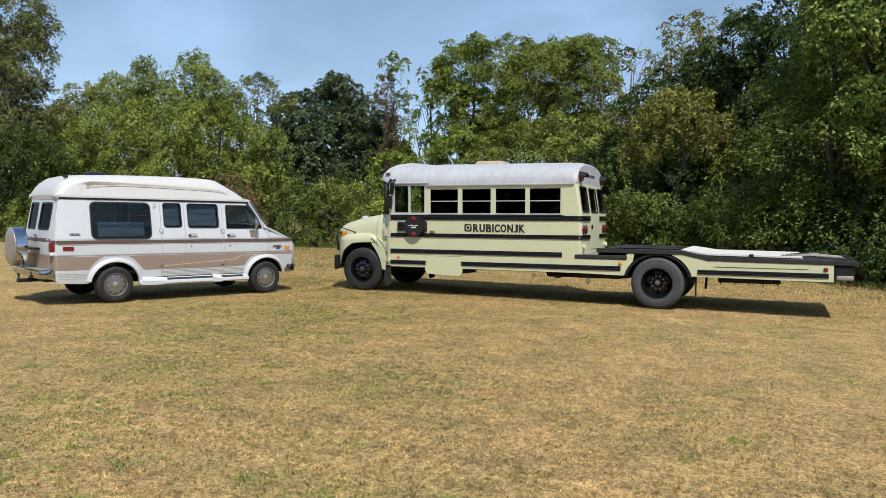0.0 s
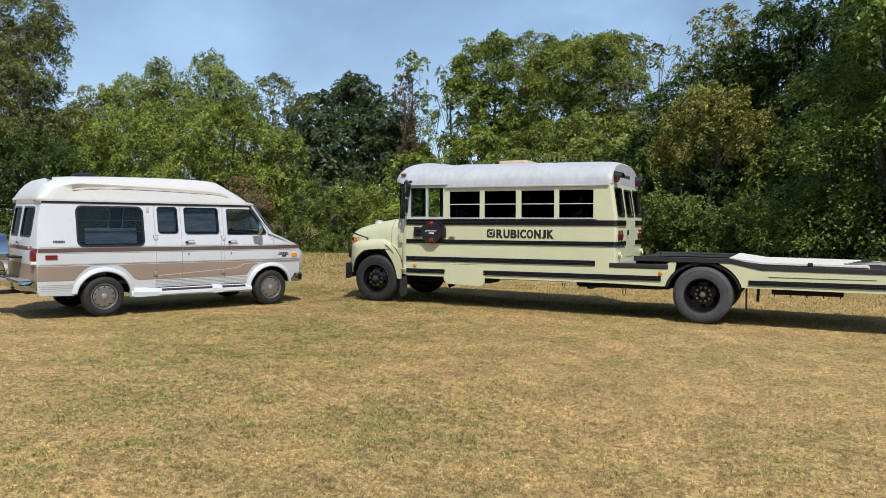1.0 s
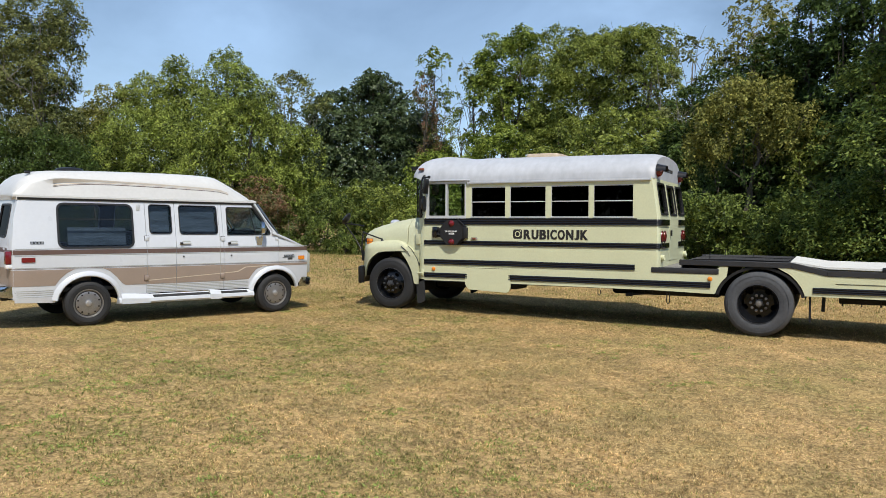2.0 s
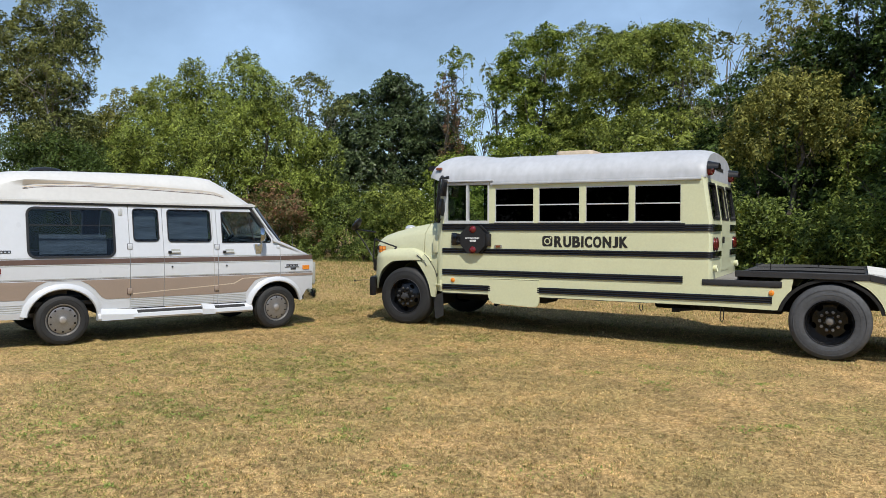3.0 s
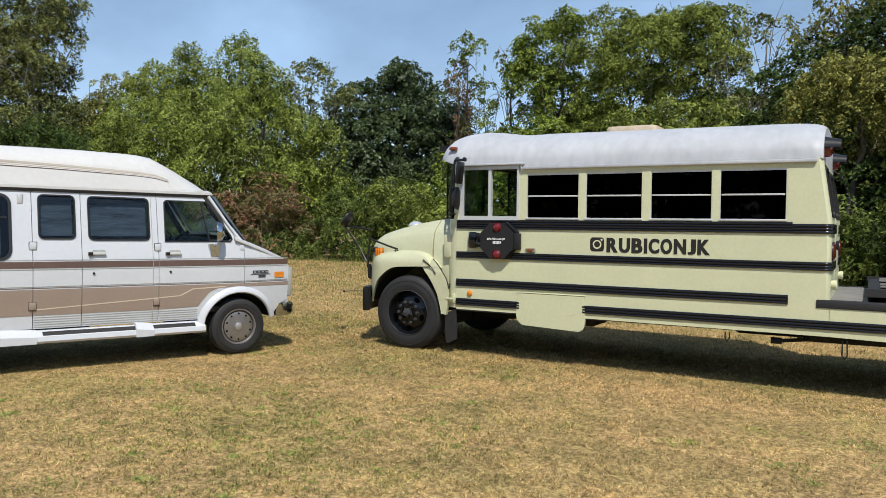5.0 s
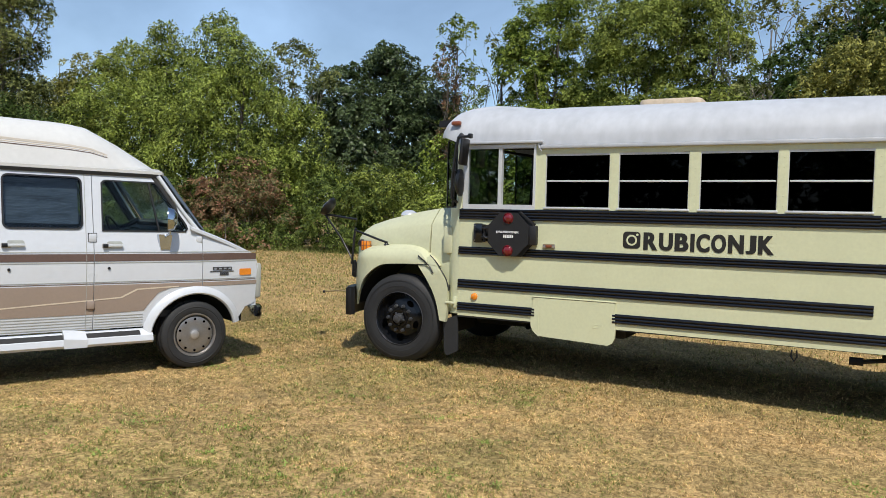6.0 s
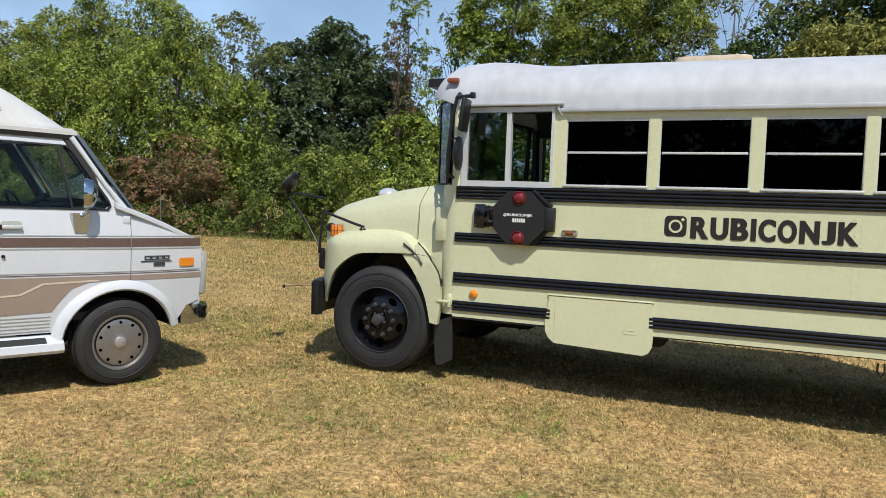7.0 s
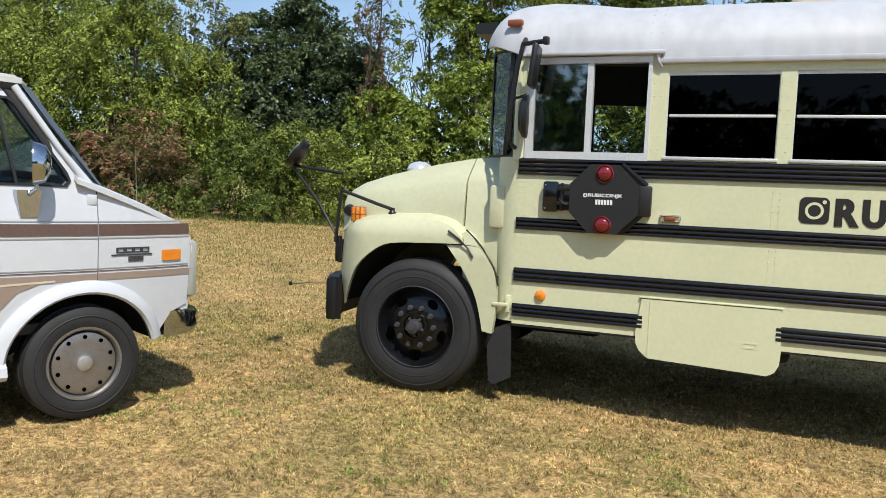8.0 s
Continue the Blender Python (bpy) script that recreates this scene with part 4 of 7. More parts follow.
for s in (-1, 1):
    a, b = sorted((s * 0.47, s * 1.11))
    part("window_gasket", slab(bmesh.new(), rrect(a + 0.01, b - 0.01, 1.75, 2.29, 0.06), [rrect(a + 0.04, b - 0.04, 1.78, 2.26, 0.05)], lambda u, v, d: (on_rear(u, v, d)[0] + 0.012, u, v), 0.03), GASKET, bus)
    part("rear_window", slab(bmesh.new(), rrect(a + 0.02, b - 0.02, 1.76, 2.28, 0.05), [], lambda u, v, d: (on_rear(u, v, d)[0] - 0.02, u, v), 0.006), BLACK_GLASS, bus)
rear_door = part("rear_door", slab(bmesh.new(), rrect(-0.395, 0.395, 0.985, 2.295, 0.03), [rrect(-0.31, 0.31, 1.77, 2.25, 0.05)], lambda u, v, d: (rear_x(v) + 0.006 - d, u, v), 0.04, vcuts=(1.72,)), CREAM, bus)
part("door_window", slab(bmesh.new(), rrect(-0.33, 0.33, 1.755, 2.265, 0.05), [], lambda u, v, d: (rear_x(v) - 0.02 - d, u, v), 0.006), BLACK_GLASS, rear_door)
part("window_gasket", slab(bmesh.new(), rrect(-0.34, 0.34, 1.745, 2.275, 0.06), [rrect(-0.30, 0.30, 1.78, 2.24, 0.05)], lambda u, v, d: (rear_x(v) + 0.014 - d, u, v), 0.02), GASKET, rear_door)
part("door_handle", box(bmesh.new(), 4.315, 4.345, -0.34, -0.305, 1.40, 1.50, 0.008), BLACK_METAL, rear_door, "black upright handle")

# front corner posts and cowl, curving in to the windscreen
def post_ring(z, x_front):
    out = []
    for k in range(9):
        a = radians(90 * k / 8)
        out.append((-0.16 * math.sin(a) * x_front, -SIDE + 0.22 * (1 - math.cos(a)), z))
    return out


for s in (-1, 1):
    bm = bmesh.new()
    rings = []
    for z, k in ((0.56, 1.25), (1.0, 1.25), (1.5, 1.25), (1.70, 1.2)):
        outer = [(x, s * -y, z) for x, y, z in post_ring(z, k)]
        inner = [(x + 0.03, s * -(y + 0.03), z) for x, y, z in reversed(post_ring(z, k))]
        rings.append(outer + inner)
    loft(bm, rings)
    part("cowl_corner", bm, CREAM, bus)
    bm = bmesh.new()
    tube(bm, [(-0.005, s * (SIDE - 0.03), 1.68), (-0.015, s * (SIDE - 0.035), 2.05), (-0.02, s * (SIDE - 0.045), 2.42)], [0.05, 0.042, 0.042], 10)
    part("corner_post", bm, CREAM if s < 0 else BLACK_METAL, bus)
for s in (-1, 1):
    def quarter(u, v, d, s=s):
        return (u, s * (SIDE - 0.02 - 0.9 * max(0.0, -0.06 - u) - d), v)

    fr = part("quarter_window", slab(bmesh.new(), rrect(-0.285, -0.05, 1.70, 2.45, 0.03), [rrect(-0.272, -0.061, 1.716, 2.436, 0.02)], quarter, 0.025), GASKET, bus)
    part("pane", slab(bmesh.new(), rrect(-0.276, -0.057, 1.71, 2.44, 0.02), [], lambda u, v, d: quarter(u, v, d + 0.01), 0.005), SMOKED, fr)
part("cowl_panel", box(bmesh.new(), -0.22, -0.16, -1.0, 1.0, 0.6, 1.74, 0.03), CREAM, bus)

# windscreen, swept back a little, in a black rubber
def on_screen(u, v, d):
    t = (v - 1.72) / 0.73
    bend = 0.12 * (abs(u) / 1.15) ** 2.2
    return (-0.26 + 0.03 * t + bend + d, u, v)


screen = part("windscreen_frame", slab(bmesh.new(), rrect(-1.17, 1.17, 1.70, 2.46, 0.06), [rrect(-1.135, -0.02, 1.735, 2.43, 0.05), rrect(0.02, 1.135, 1.735, 2.43, 0.05)],
              on_screen, 0.03, ucuts=np.linspace(-1.1, 1.1, 12)), GASKET, bus)
for s in (-1, 1):
    a, b = sorted((s * 0.01, s * 1.145))
    part("windscreen_pane", slab(bmesh.new(), rrect(a, b, 1.725, 2.44, 0.05), [], lambda u, v, d: on_screen(u, v, d + 0.012), 0.006, ucuts=np.linspace(-1.0, 1.0, 11)), CLEAR, screen)

# roof: an arched shell with a bulged front cap
def roof_top(x):
    return float(np.interp(x, (-0.30, -0.28, -0.24, -0.18, -0.08, 0.10, 0.35, 0.60, 0.75, 1.0, 3.8, 4.05, 4.165, 4.225), (2.60, 2.71, 2.79, 2.85, 2.89, 2.903, 2.883, 2.846, 2.838, 2.846, 2.825, 2.815, 2.79, 2.75)))


def roof_ring(x, inset=0.0, n=22):
    """The arch across the roof at x."""
    base = float(np.interp(x, (0.55, 0.93), (2.375, 2.353))) if x > 0.02 else 2.375 + 0.09 * min(1, (0.02 - x) / 0.25)
    top = roof_top(x) - inset
    half = SIDE + 0.012 - inset
    if x < 0.0:
        half -= 0.13 * (min(1.0, -x / 0.30)) ** 3
    if x > 4.10:
        half -= 0.03 * ((x - 4.10) / 0.10) ** 2
    ring = []
    for k in range(n + 1):
        a = math.pi * k / n
        c, s = math.cos(a), math.sin(a)
        ring.append((x, -half * (abs(c) ** 0.74) * (1 if c > 0 else -1), base + (top - base) * s ** 0.87))
    return ring


bm = bmesh.new()
xs = [-0.30, -0.28, -0.24, -0.18, -0.10, 0.0, 0.1, 0.2, 0.3, 0.4, 0.5, 0.6, 0.75, 0.93, 1.0, 2.0, 3.0, 3.8, 4.0, 4.085, 4.135, 4.175, 4.205]
outer = [roof_ring(x) for x in xs]
inner = [roof_ring(x, 0.05) for x in xs]
loft(bm, [o + i[::-1] for o, i in zip(outer, inner)])
roof = part("roof", bm, BUS_WHITE, bus, "white painted arched roof with weathered streaks")
back_cap = bmesh.new()
ring = roof_ring(4.205, 0.004)
vs = [back_cap.verts.new((4.209, y, z)) for x, y, z in ring] + [back_cap.verts.new((4.209, y, 2.345)) for y in (SIDE - 0.03, -SIDE + 0.03)]
back_cap.faces.new(vs)
made = bmesh.ops.extrude_face_region(back_cap, geom=back_cap.faces[:])["geom"]
for v in made:
    if isinstance(v, bmesh.types.BMVert):
        v.co.x -= 0.05
part("rear_cap", back_cap, BUS_WHITE, bus)
for k in range(7):
    part("lettering_bar", box(bmesh.new(), 4.209, 4.213, -0.32 + k * 0.1, -0.25 + k * 0.1, 2.50, 2.56), LETTER, bus)

# drip rails
for s in (-1, 1):
    bm = bmesh.new()
    box(bm, 0.90, 4.155, s * (SIDE + 0.012) - 0.022, s * (SIDE + 0.012) + 0.022, 2.313, 2.350, 0.008)
    part("drip_rail", bm, BUS_WHITE, bus)
    bm = bmesh.new()
    box(bm, 0.02, 0.93, s * (SIDE + 0.02) - 0.03, s * (SIDE + 0.02) + 0.03, 2.372, 2.398, 0.008)
    part("drip_rail", bm, BUS_WHITE, bus)
bm = bmesh.new()
tube(bm, [(0.885, -SIDE - 0.02, 2.375), (0.89, -SIDE - 0.025, 2.33), (0.915, -SIDE - 0.02, 2.29)], [0.016, 0.013, 0.006], 8)
part("gutter_spout", bm, BUS_WHITE, bus)

# floor, interior lining and bulkheads close the cabin
part("floor", box(bmesh.new(), -0.15, 4.27, -1.17, 1.17, 0.80, 0.86), INTERIOR, bus)
bm = bmesh.new()
loft(bm, [[(x, y * 0.985, z - 0.05) for x, y, z in roof_ring(x, 0.06)] for x in (0.0, 1.0, 2.0, 3.0, 4.14)], loop=False, cap=False)
part("headliner", bm, INTERIOR, bus)
bm = bmesh.new()
box(bm, 0.93, 0.96, -1.15, -0.42, 0.86, 2.2, 0.01)
part("driver_partition", bm, INTERIOR, bus)
for s in (-1, 1):
    bm = bmesh.new()
    box(bm, 0.95, 4.24, s * 1.155 - 0.008, s * 1.155 + 0.008, 0.86, 1.72)
    part("inner_lining", bm, INTERIOR, bus)
    bm = bmesh.new()
    box(bm, 0.86, 4.15, s * 1.155 - 0.008, s * 1.155 + 0.008, 2.29, 2.44)
    part("inner_lining", bm, INTERIOR, bus)
    bm = bmesh.new()
    box(bm, 0.02, 0.86, s * 1.150 - 0.008, s * 1.150 + 0.008, 2.352, 2.46)
    part("inner_lining", bm, INTERIOR, bus)

# driver's place
seat = part("driver_seat", box(bmesh.new(), 0.38, 0.82, -0.85, -0.40, 1.10, 1.24, 0.05), SEAT, bus)
part("seat_back", box(bmesh.new(), 0.74, 0.88, -0.84, -0.41, 1.20, 1.82, 0.05), SEAT, seat)
part("seat_base", box(bmesh.new(), 0.48, 0.74, -0.75, -0.50, 0.86, 1.12, 0.02), BLACK_METAL, seat)
bm = bmesh.new()
tilt = Matrix.Translation((0.16, -0.62, 1.62)) @ Matrix.Rotation(radians(-35), 4, "Y")
tube(bm, [tilt @ Vector((0.24 * math.cos(a * math.tau / 28), 0.24 * math.sin(a * math.tau / 28), 0)) for a in range(29)], 0.014, 8, caps=False)
for a in range(3):
    tube(bm, [tilt @ Vector((0, 0, -0.03)), tilt @ Vector((0.24 * math.cos(a * 2.09), 0.24 * math.sin(a * 2.09), 0))], 0.01, 6)
tube(bm, [tilt @ Vector((0, 0, 0)), tilt @ Vector((0, 0, -0.5))], 0.03, 8)
part("steering_wheel", bm, BLACK_METAL, bus)
part("dashboard", box(bmesh.new(), -0.15, 0.06, -1.1, 0.6, 1.2, 1.68, 0.04), INTERIOR, bus)

# side windows: a frame, a middle bar and two panes each
def bus_window(x, sign):
    place = on_side(sign, -0.006)
    x0, x1 = x - 0.002, x + WIN_W + 0.002
    zm = (WIN_Z0 + WIN_Z1) / 2
    frame_ob = part("side_window", slab(bmesh.new(), [(x0, WIN_Z0), (x1, WIN_Z0), (x1, WIN_Z1), (x0, WIN_Z1)],
                    [[(x0 + 0.007, WIN_Z0 + 0.014), (x1 - 0.007, WIN_Z0 + 0.014), (x1 - 0.007, WIN_Z1 - 0.02), (x0 + 0.007, WIN_Z1 - 0.02)]], place, 0.04), ALU, bus)
    part("middle_bar", box(bmesh.new(), x0 + 0.016, x1 - 0.016, sign * (SIDE - 0.022) - 0.012, sign * (SIDE - 0.022) + 0.012, zm - 0.009, zm + 0.009, 0.004), ALU, frame_ob)
    if sign < 0:
        part("window_sill", box(bmesh.new(), x0 - 0.01, x1 + 0.01, sign * (SIDE + 0.006) - 0.01, sign * (SIDE + 0.006) + 0.01, WIN_Z0 - 0.008, WIN_Z0 + 0.012, 0.004), ALU, frame_ob)
    for z0, z1, back in ((WIN_Z0 + 0.02, zm - 0.008, 0.02), (zm + 0.008, WIN_Z1 - 0.02, 0.012)):
        part("pane", slab(bmesh.new(), [(x0 + 0.004, z0), (x1 - 0.004, z0), (x1 - 0.004, z1), (x0 + 0.004, z1)], [], on_side(sign, -0.012 - back), 0.005), BLACK_GLASS, frame_ob)


for x in WIN_X:
    bus_window(x, -1)
    bus_window(x, 1)

# driver's sliding window: forward pane shut, rear half open
x0, x1, z0, z1 = DRV
xm = 0.44
drv = part("driver_window", slab(bmesh.new(), [(x0 - 0.02, z0 - 0.03), (x1 + 0.01, z0 - 0.03), (x1 + 0.01, z1 + 0.02), (x0 - 0.02, z1 + 0.02)],
           [[(x0 + 0.03, z0 + 0.02), (xm, z0 + 0.02), (xm, z1 - 0.02), (x0 + 0.03, z1 - 0.02)], [(xm + 0.04, z0 + 0.02), (x1 - 0.015, z0 + 0.02), (x1 - 0.015, z1 - 0.02), (xm + 0.04, z1 - 0.02)]],
           on_side(-1, 0.012), 0.05), ALU, bus, "aluminium sliding window with its rear half open")
part("pane", slab(bmesh.new(), [(x0 + 0.02, z0 + 0.01), (xm + 0.01, z0 + 0.01), (xm + 0.01, z1 - 0.01), (x0 + 0.02, z1 - 0.01)], [], on_side(-1, -0.016), 0.005), GREY_GLASS, drv)

# black ribbed rub rails
def rub_rail(xa, xb, za, zb, ribs=3, sign=-1, round_corner=False, lift=0.0):
    bm = bmesh.new()
    prof = [(0.0, za)]
    for k in range(ribs):
        lo, hi = za + (zb - za) * k / ribs, za + (zb - za) * (k + 1) / ribs
        for f, o in ((0.03, 0.009), (0.10, 0.014), (0.20, 0.0175), (0.30, 0.0190), (0.52, 0.0188), (0.68, 0.0168), (0.82, 0.0125), (0.93, 0.0105), (0.985, 0.0085)):
            prof.append((o, lo + (hi - lo) * f))
    prof.append((0.0, zb))
    stations = [(xa, 0.0), (xb, 0.0)] if not round_corner else [(xa, 0.0)] + [(4.245 + 0.075 * math.sin(t), -0.075 * (1 - math.cos(t))) for t in np.linspace(0, 1.45, 7)]
    loft(bm, [[(x, sign * (SIDE + o + d), z + lift) for d, z in prof] + [(x, sign * (SIDE + o - 0.004), zb + lift), (x, sign * (SIDE + o - 0.004), za + lift)] for x, o in stations])
    part("rub_rail", bm, BLACK_RAIL, bus)


for s in (-1, 1):
    rub_rail(0.0, 3.94, 1.578, 1.697, 4, s)
    rub_rail(3.94, 4.36, 1.578, 1.680, 3, s, True)
    rub_rail(0.0, 3.94, 1.203, 1.288, 3, s)
    rub_rail(3.94, 4.36, 1.200, 1.290, 3, s, True)
    rub_rail(0.0, 3.915, 0.842, 0.938, 3, s)
    rub_rail(0.0, 0.885, 0.598, 0.688, 3, s)
    rub_rail(1.695, 5.10, 0.598, 0.692, 3, s)
    rub_rail(6.55, 8.78, 0.580, 0.668, 3, s)
for s in (-1, 1):
    for za, zb in ((1.578, 1.68), (1.20, 1.29)):
        a, b = sorted((s * 0.46, s * 1.12))
        bm = bmesh.new()
        box(bm, 4.305, 4.325, a, b, za, zb, 0.006)
        part("rub_rail", bm, BLACK_RAIL, bus)

# fold-out battery hatch below the floor
hatch = part("battery_hatch", slab(bmesh.new(), [(0.875, 0.80), (0.845, 0.57), (0.85, 0.50), (0.875, 0.45), (0.93, 0.405), (1.655, 0.375), (1.70, 0.40), (1.725, 0.45), (1.73, 0.53), (1.715, 0.80)], [],
             on_side(-1, 0.014), 0.03), CREAM, bus)
part("hinge", box(bmesh.new(), 0.862, 1.728, -SIDE - 0.019, -SIDE, 0.800, 0.810, 0.003), CREAM, hatch)
part("shadow_gap", box(bmesh.new(), 0.872, 1.718, -SIDE - 0.0155, -SIDE - 0.004, 0.7965, 0.8005), GASKET, hatch)
part("latch", slab(bmesh.new(), rrect(1.50, 1.60, 0.535, 0.575, 0.008), [rrect(1.515, 1.585, 0.545, 0.565, 0.005)], on_side(-1, 0.0165), 0.006), CREAM, hatch)
part("door_seam", box(bmesh.new(), 0.928, 0.934, -SIDE - 0.017, -SIDE - 0.010, 0.41, 0.79), CREAM, hatch)

# lettering
part("emblem", slab(bmesh.new(), rrect(1.773, 1.940, 1.338, 1.500, 0.035), [], on_side(-1, 0.003), 0.005), LETTER, bus, "dark rounded square emblem with pale ring")
part("emblem_ring", slab(bmesh.new(), arc(1.857, 1.418, 0.052, 0, 350, 24), [arc(1.857, 1.418, 0.036, 0, 350, 24)], on_side(-1, 0.006), 0.003), CREAM, bus)
part("emblem_dot", slab(bmesh.new(), arc(1.910, 1.472, 0.012, 0, 330, 10), [], on_side(-1, 0.006), 0.003), CREAM, bus)
LETTER_X = (("R", 1.970, 2.104), ("U", 2.117, 2.246), ("B", 2.262, 2.389), ("I", 2.404, 2.442), ("C", 2.458, 2.578), ("O", 2.590, 2.720), ("N", 2.737, 2.872), ("J", 2.887, 2.976), ("K", 2.991, 3.125))
for char, xa, xb in LETTER_X:
    lettering("letter", char, xa, xb, 1.330, 1.498, -SIDE - 0.001, LETTER, bus, 0.03, "", 0.028)

# rivets in double rows on the side sheets
rivet_bm = bmesh.new()
bmesh.ops.create_uvsphere(rivet_bm, u_segments=8, v_segments=5, radius=0.0038)
rivet_me = mesh_of("rivet", rivet_bm, CREAM)
def rivet(x, z):
    ob = new("rivet", rivet_me)
    ob.parent = bus
    ob.location = (x, -SIDE - 0.001, z)


for z0r, z1r in ((1.31, 1.56), (0.96, 1.18), (0.71, 0.82)):
    for x in (0.015, 0.05):
        for k in range(int((z1r - z0r) / 0.038) + 1):
            rivet(x, z0r + k * 0.038)
for x in (1.62, 1.66, 3.10, 3.14):
    for k in range(6):
        rivet(x, 1.32 + k * 0.04)
        rivet(x, 0.97 + k * 0.038)
for i in range(5):
    xp = (0.895, 1.650, 2.404, 3.157, 3.90)[i]
    for dx in (-0.022, 0.022):
        for k in range(7):
            rivet(xp + dx, 1.77 + k * 0.085)
roof_rivet = bmesh.new()
bmesh.ops.create_uvsphere(roof_rivet, u_segments=8, v_segments=5, radius=0.0036)
roof_rivet_me = mesh_of("rivet", roof_rivet, BUS_WHITE)
for x in (0.83, 0.90):
    ring = roof_ring(x, 0.0, 56)
    for k in range(2, 20, 3):
        ob = new("rivet", roof_rivet_me)
        ob.parent = roof
        ob.location = ring[k]

# stop arm: a black octagon with two red lamps, held off the side
stop = part("stop_arm", slab(bmesh.new(), [(0.60 + 0.243 * math.cos(radians(22.5 + 45 * k)), 1.435 + 0.243 * math.sin(radians(22.5 + 45 * k))) for k in range(8)], [],
            on_side(-1, 0.085), 0.012), SIGN_BLACK, bus, "black octagonal stop arm with two red lamps")
part("backing_plate", slab(bmesh.new(), [(0.64 + 0.243 * math.cos(radians(22.5 + 45 * k)), 1.435 + 0.243 * math.sin(radians(22.5 + 45 * k))) for k in range(8)], [],
     on_side(-1, 0.045), 0.012), SIGN_BLACK, stop)
for z in (1.60, 1.265):
    lamp = part("red_lamp", lathe(bmesh.new(), [(-0.113, 0.0), (-0.111, 0.02), (-0.105, 0.038), (-0.095, 0.047), (-0.086, 0.049), (-0.080, 0.0)], (0.60, -SIDE, z), n=24), RED, stop, "domed red lens")
    part("bezel", lathe(bmesh.new(), [(-0.086, 0.049), (-0.098, 0.052), (-0.092, 0.058), (-0.084, 0.056)], (0.60, -SIDE, z), n=24, closed=True), RED, lamp)
part("base_box", box(bmesh.new(), 0.185, 0.292, -SIDE - 0.055, -SIDE, 1.335, 1.540, 0.018), BLACK_RAIL, stop)
part("base_plate", box(bmesh.new(), 0.20, 0.40, -SIDE - 0.014, -SIDE, 1.350, 1.525, 0.006), SIGN_BLACK, stop)
for z in (1.382, 1.478):
    part("hinge_arm", box(bmesh.new(), 0.285, 0.47, -SIDE - 0.072, -SIDE - 0.040, z, z + 0.028, 0.008), BLACK_METAL, stop)
part("hinge_pin", tube(bmesh.new(), [(0.318, -SIDE - 0.048, 1.345), (0.318, -SIDE - 0.048, 1.530)], 0.013, 10), BLACK_METAL, stop)
part("cable", tube(bmesh.new(), smooth_line([(0.292, -SIDE - 0.03, 1.43), (0.325, -SIDE - 0.075, 1.405), (0.355, -SIDE - 0.07, 1.39), (0.40, -SIDE - 0.05, 1.43)]), 0.007, 6), RUBBER, stop)
for x, z in ((0.205, 1.36), (0.205, 1.515), (0.385, 1.365), (0.385, 1.51)):
    part("bolt", lathe(bmesh.new(), [(-0.008, 0.0), (-0.007, 0.006), (0.0, 0.008)], (x, -SIDE - (0.052 if x < 0.3 else 0.013), z), n=8), STEEL, stop)
part("guard_strut", slab(bmesh.new(), [(0.70, 1.668), (0.715, 1.672), (0.875, 1.545), (0.865, 1.528)], [], on_side(-1, 0.058), 0.045), SIGN_BLACK, stop)
part("wind_guard", box(bmesh.new(), 0.80, 0.90, -SIDE - 0.07, -SIDE, 1.33, 1.53, 0.012), SIGN_BLACK, stop)
bm = bmesh.new()
for z in (1.37, 1.49):
    tube(bm, [(0.66, -SIDE - 0.07, z), (0.86, -SIDE - 0.035, z)], 0.012, 6)
part("brace", bm, BLACK_METAL, stop)
part("small_emblem", slab(bmesh.new(), rrect(0.468, 0.492, 1.443, 1.468, 0.006), [arc(0.480, 1.4555, 0.007, 0, 330, 10)], on_side(-1, 0.087), 0.003), WHITE_VINYL, stop)
lettering("small_lettering", "RUBICONJK", 0.497, 0.722, 1.441, 1.470, -SIDE - 0.0852, WHITE_VINYL, stop, 0.02, "small white capitals", 0.012)
for k in range(6):
    part("small_lettering", box(bmesh.new(), 0.548 + k * 0.019, 0.562 + k * 0.019, -SIDE - 0.0875, -SIDE - 0.084, 1.398, 1.430), WHITE_VINYL, stop)

# small lamps on the side
def round_lamp(x, z, r, mat, label):
    lamp = part("marker_lamp", lathe(bmesh.new(), [(-0.026, 0.0), (-0.024, r * 0.5), (-0.016, r * 0.9), (-0.004, r), (0.0, r), (0.0, 0.0)], (x, -SIDE, z), n=20), mat, bus, label)
    part("screw", lathe(bmesh.new(), [(-0.03, 0.0), (-0.029, r * 0.12), (-0.022, r * 0.13)], (x, -SIDE, z), n=10), BRASS, lamp)


round_lamp(0.195, 0.757, 0.038, AMBER, "round amber reflector")
round_lamp(5.09, 0.745, 0.038, AMBER, "round amber reflector")
round_lamp(8.73, 0.735, 0.042, RED, "round red reflector")
lamp = part("side_marker", box(bmesh.new(), 0.955, 1.085, -SIDE - 0.014, -SIDE, 1.303, 1.350, 0.012), TRIM, bus, "amber side marker in a metal guard")
part("lens", box(bmesh.new(), 0.985, 1.055, -SIDE - 0.028, -SIDE - 0.008, 1.312, 1.341, 0.010), BROWN_LENS, lamp)
for z in (1.309, 1.344):
    part("guard_bar", tube(bmesh.new(), [(0.965, -SIDE - 0.016, z), (1.075, -SIDE - 0.016, z)], 0.005, 6), BRASS, lamp)
bm = bmesh.new()
box(bm, -0.13, -0.02, -1.235, -1.185, 2.585, 2.63, 0.015)
part("roof_marker", bm, BROWN_LENS, bus, "weathered amber roof marker")

# black visor at the roof front
bm = bmesh.new()
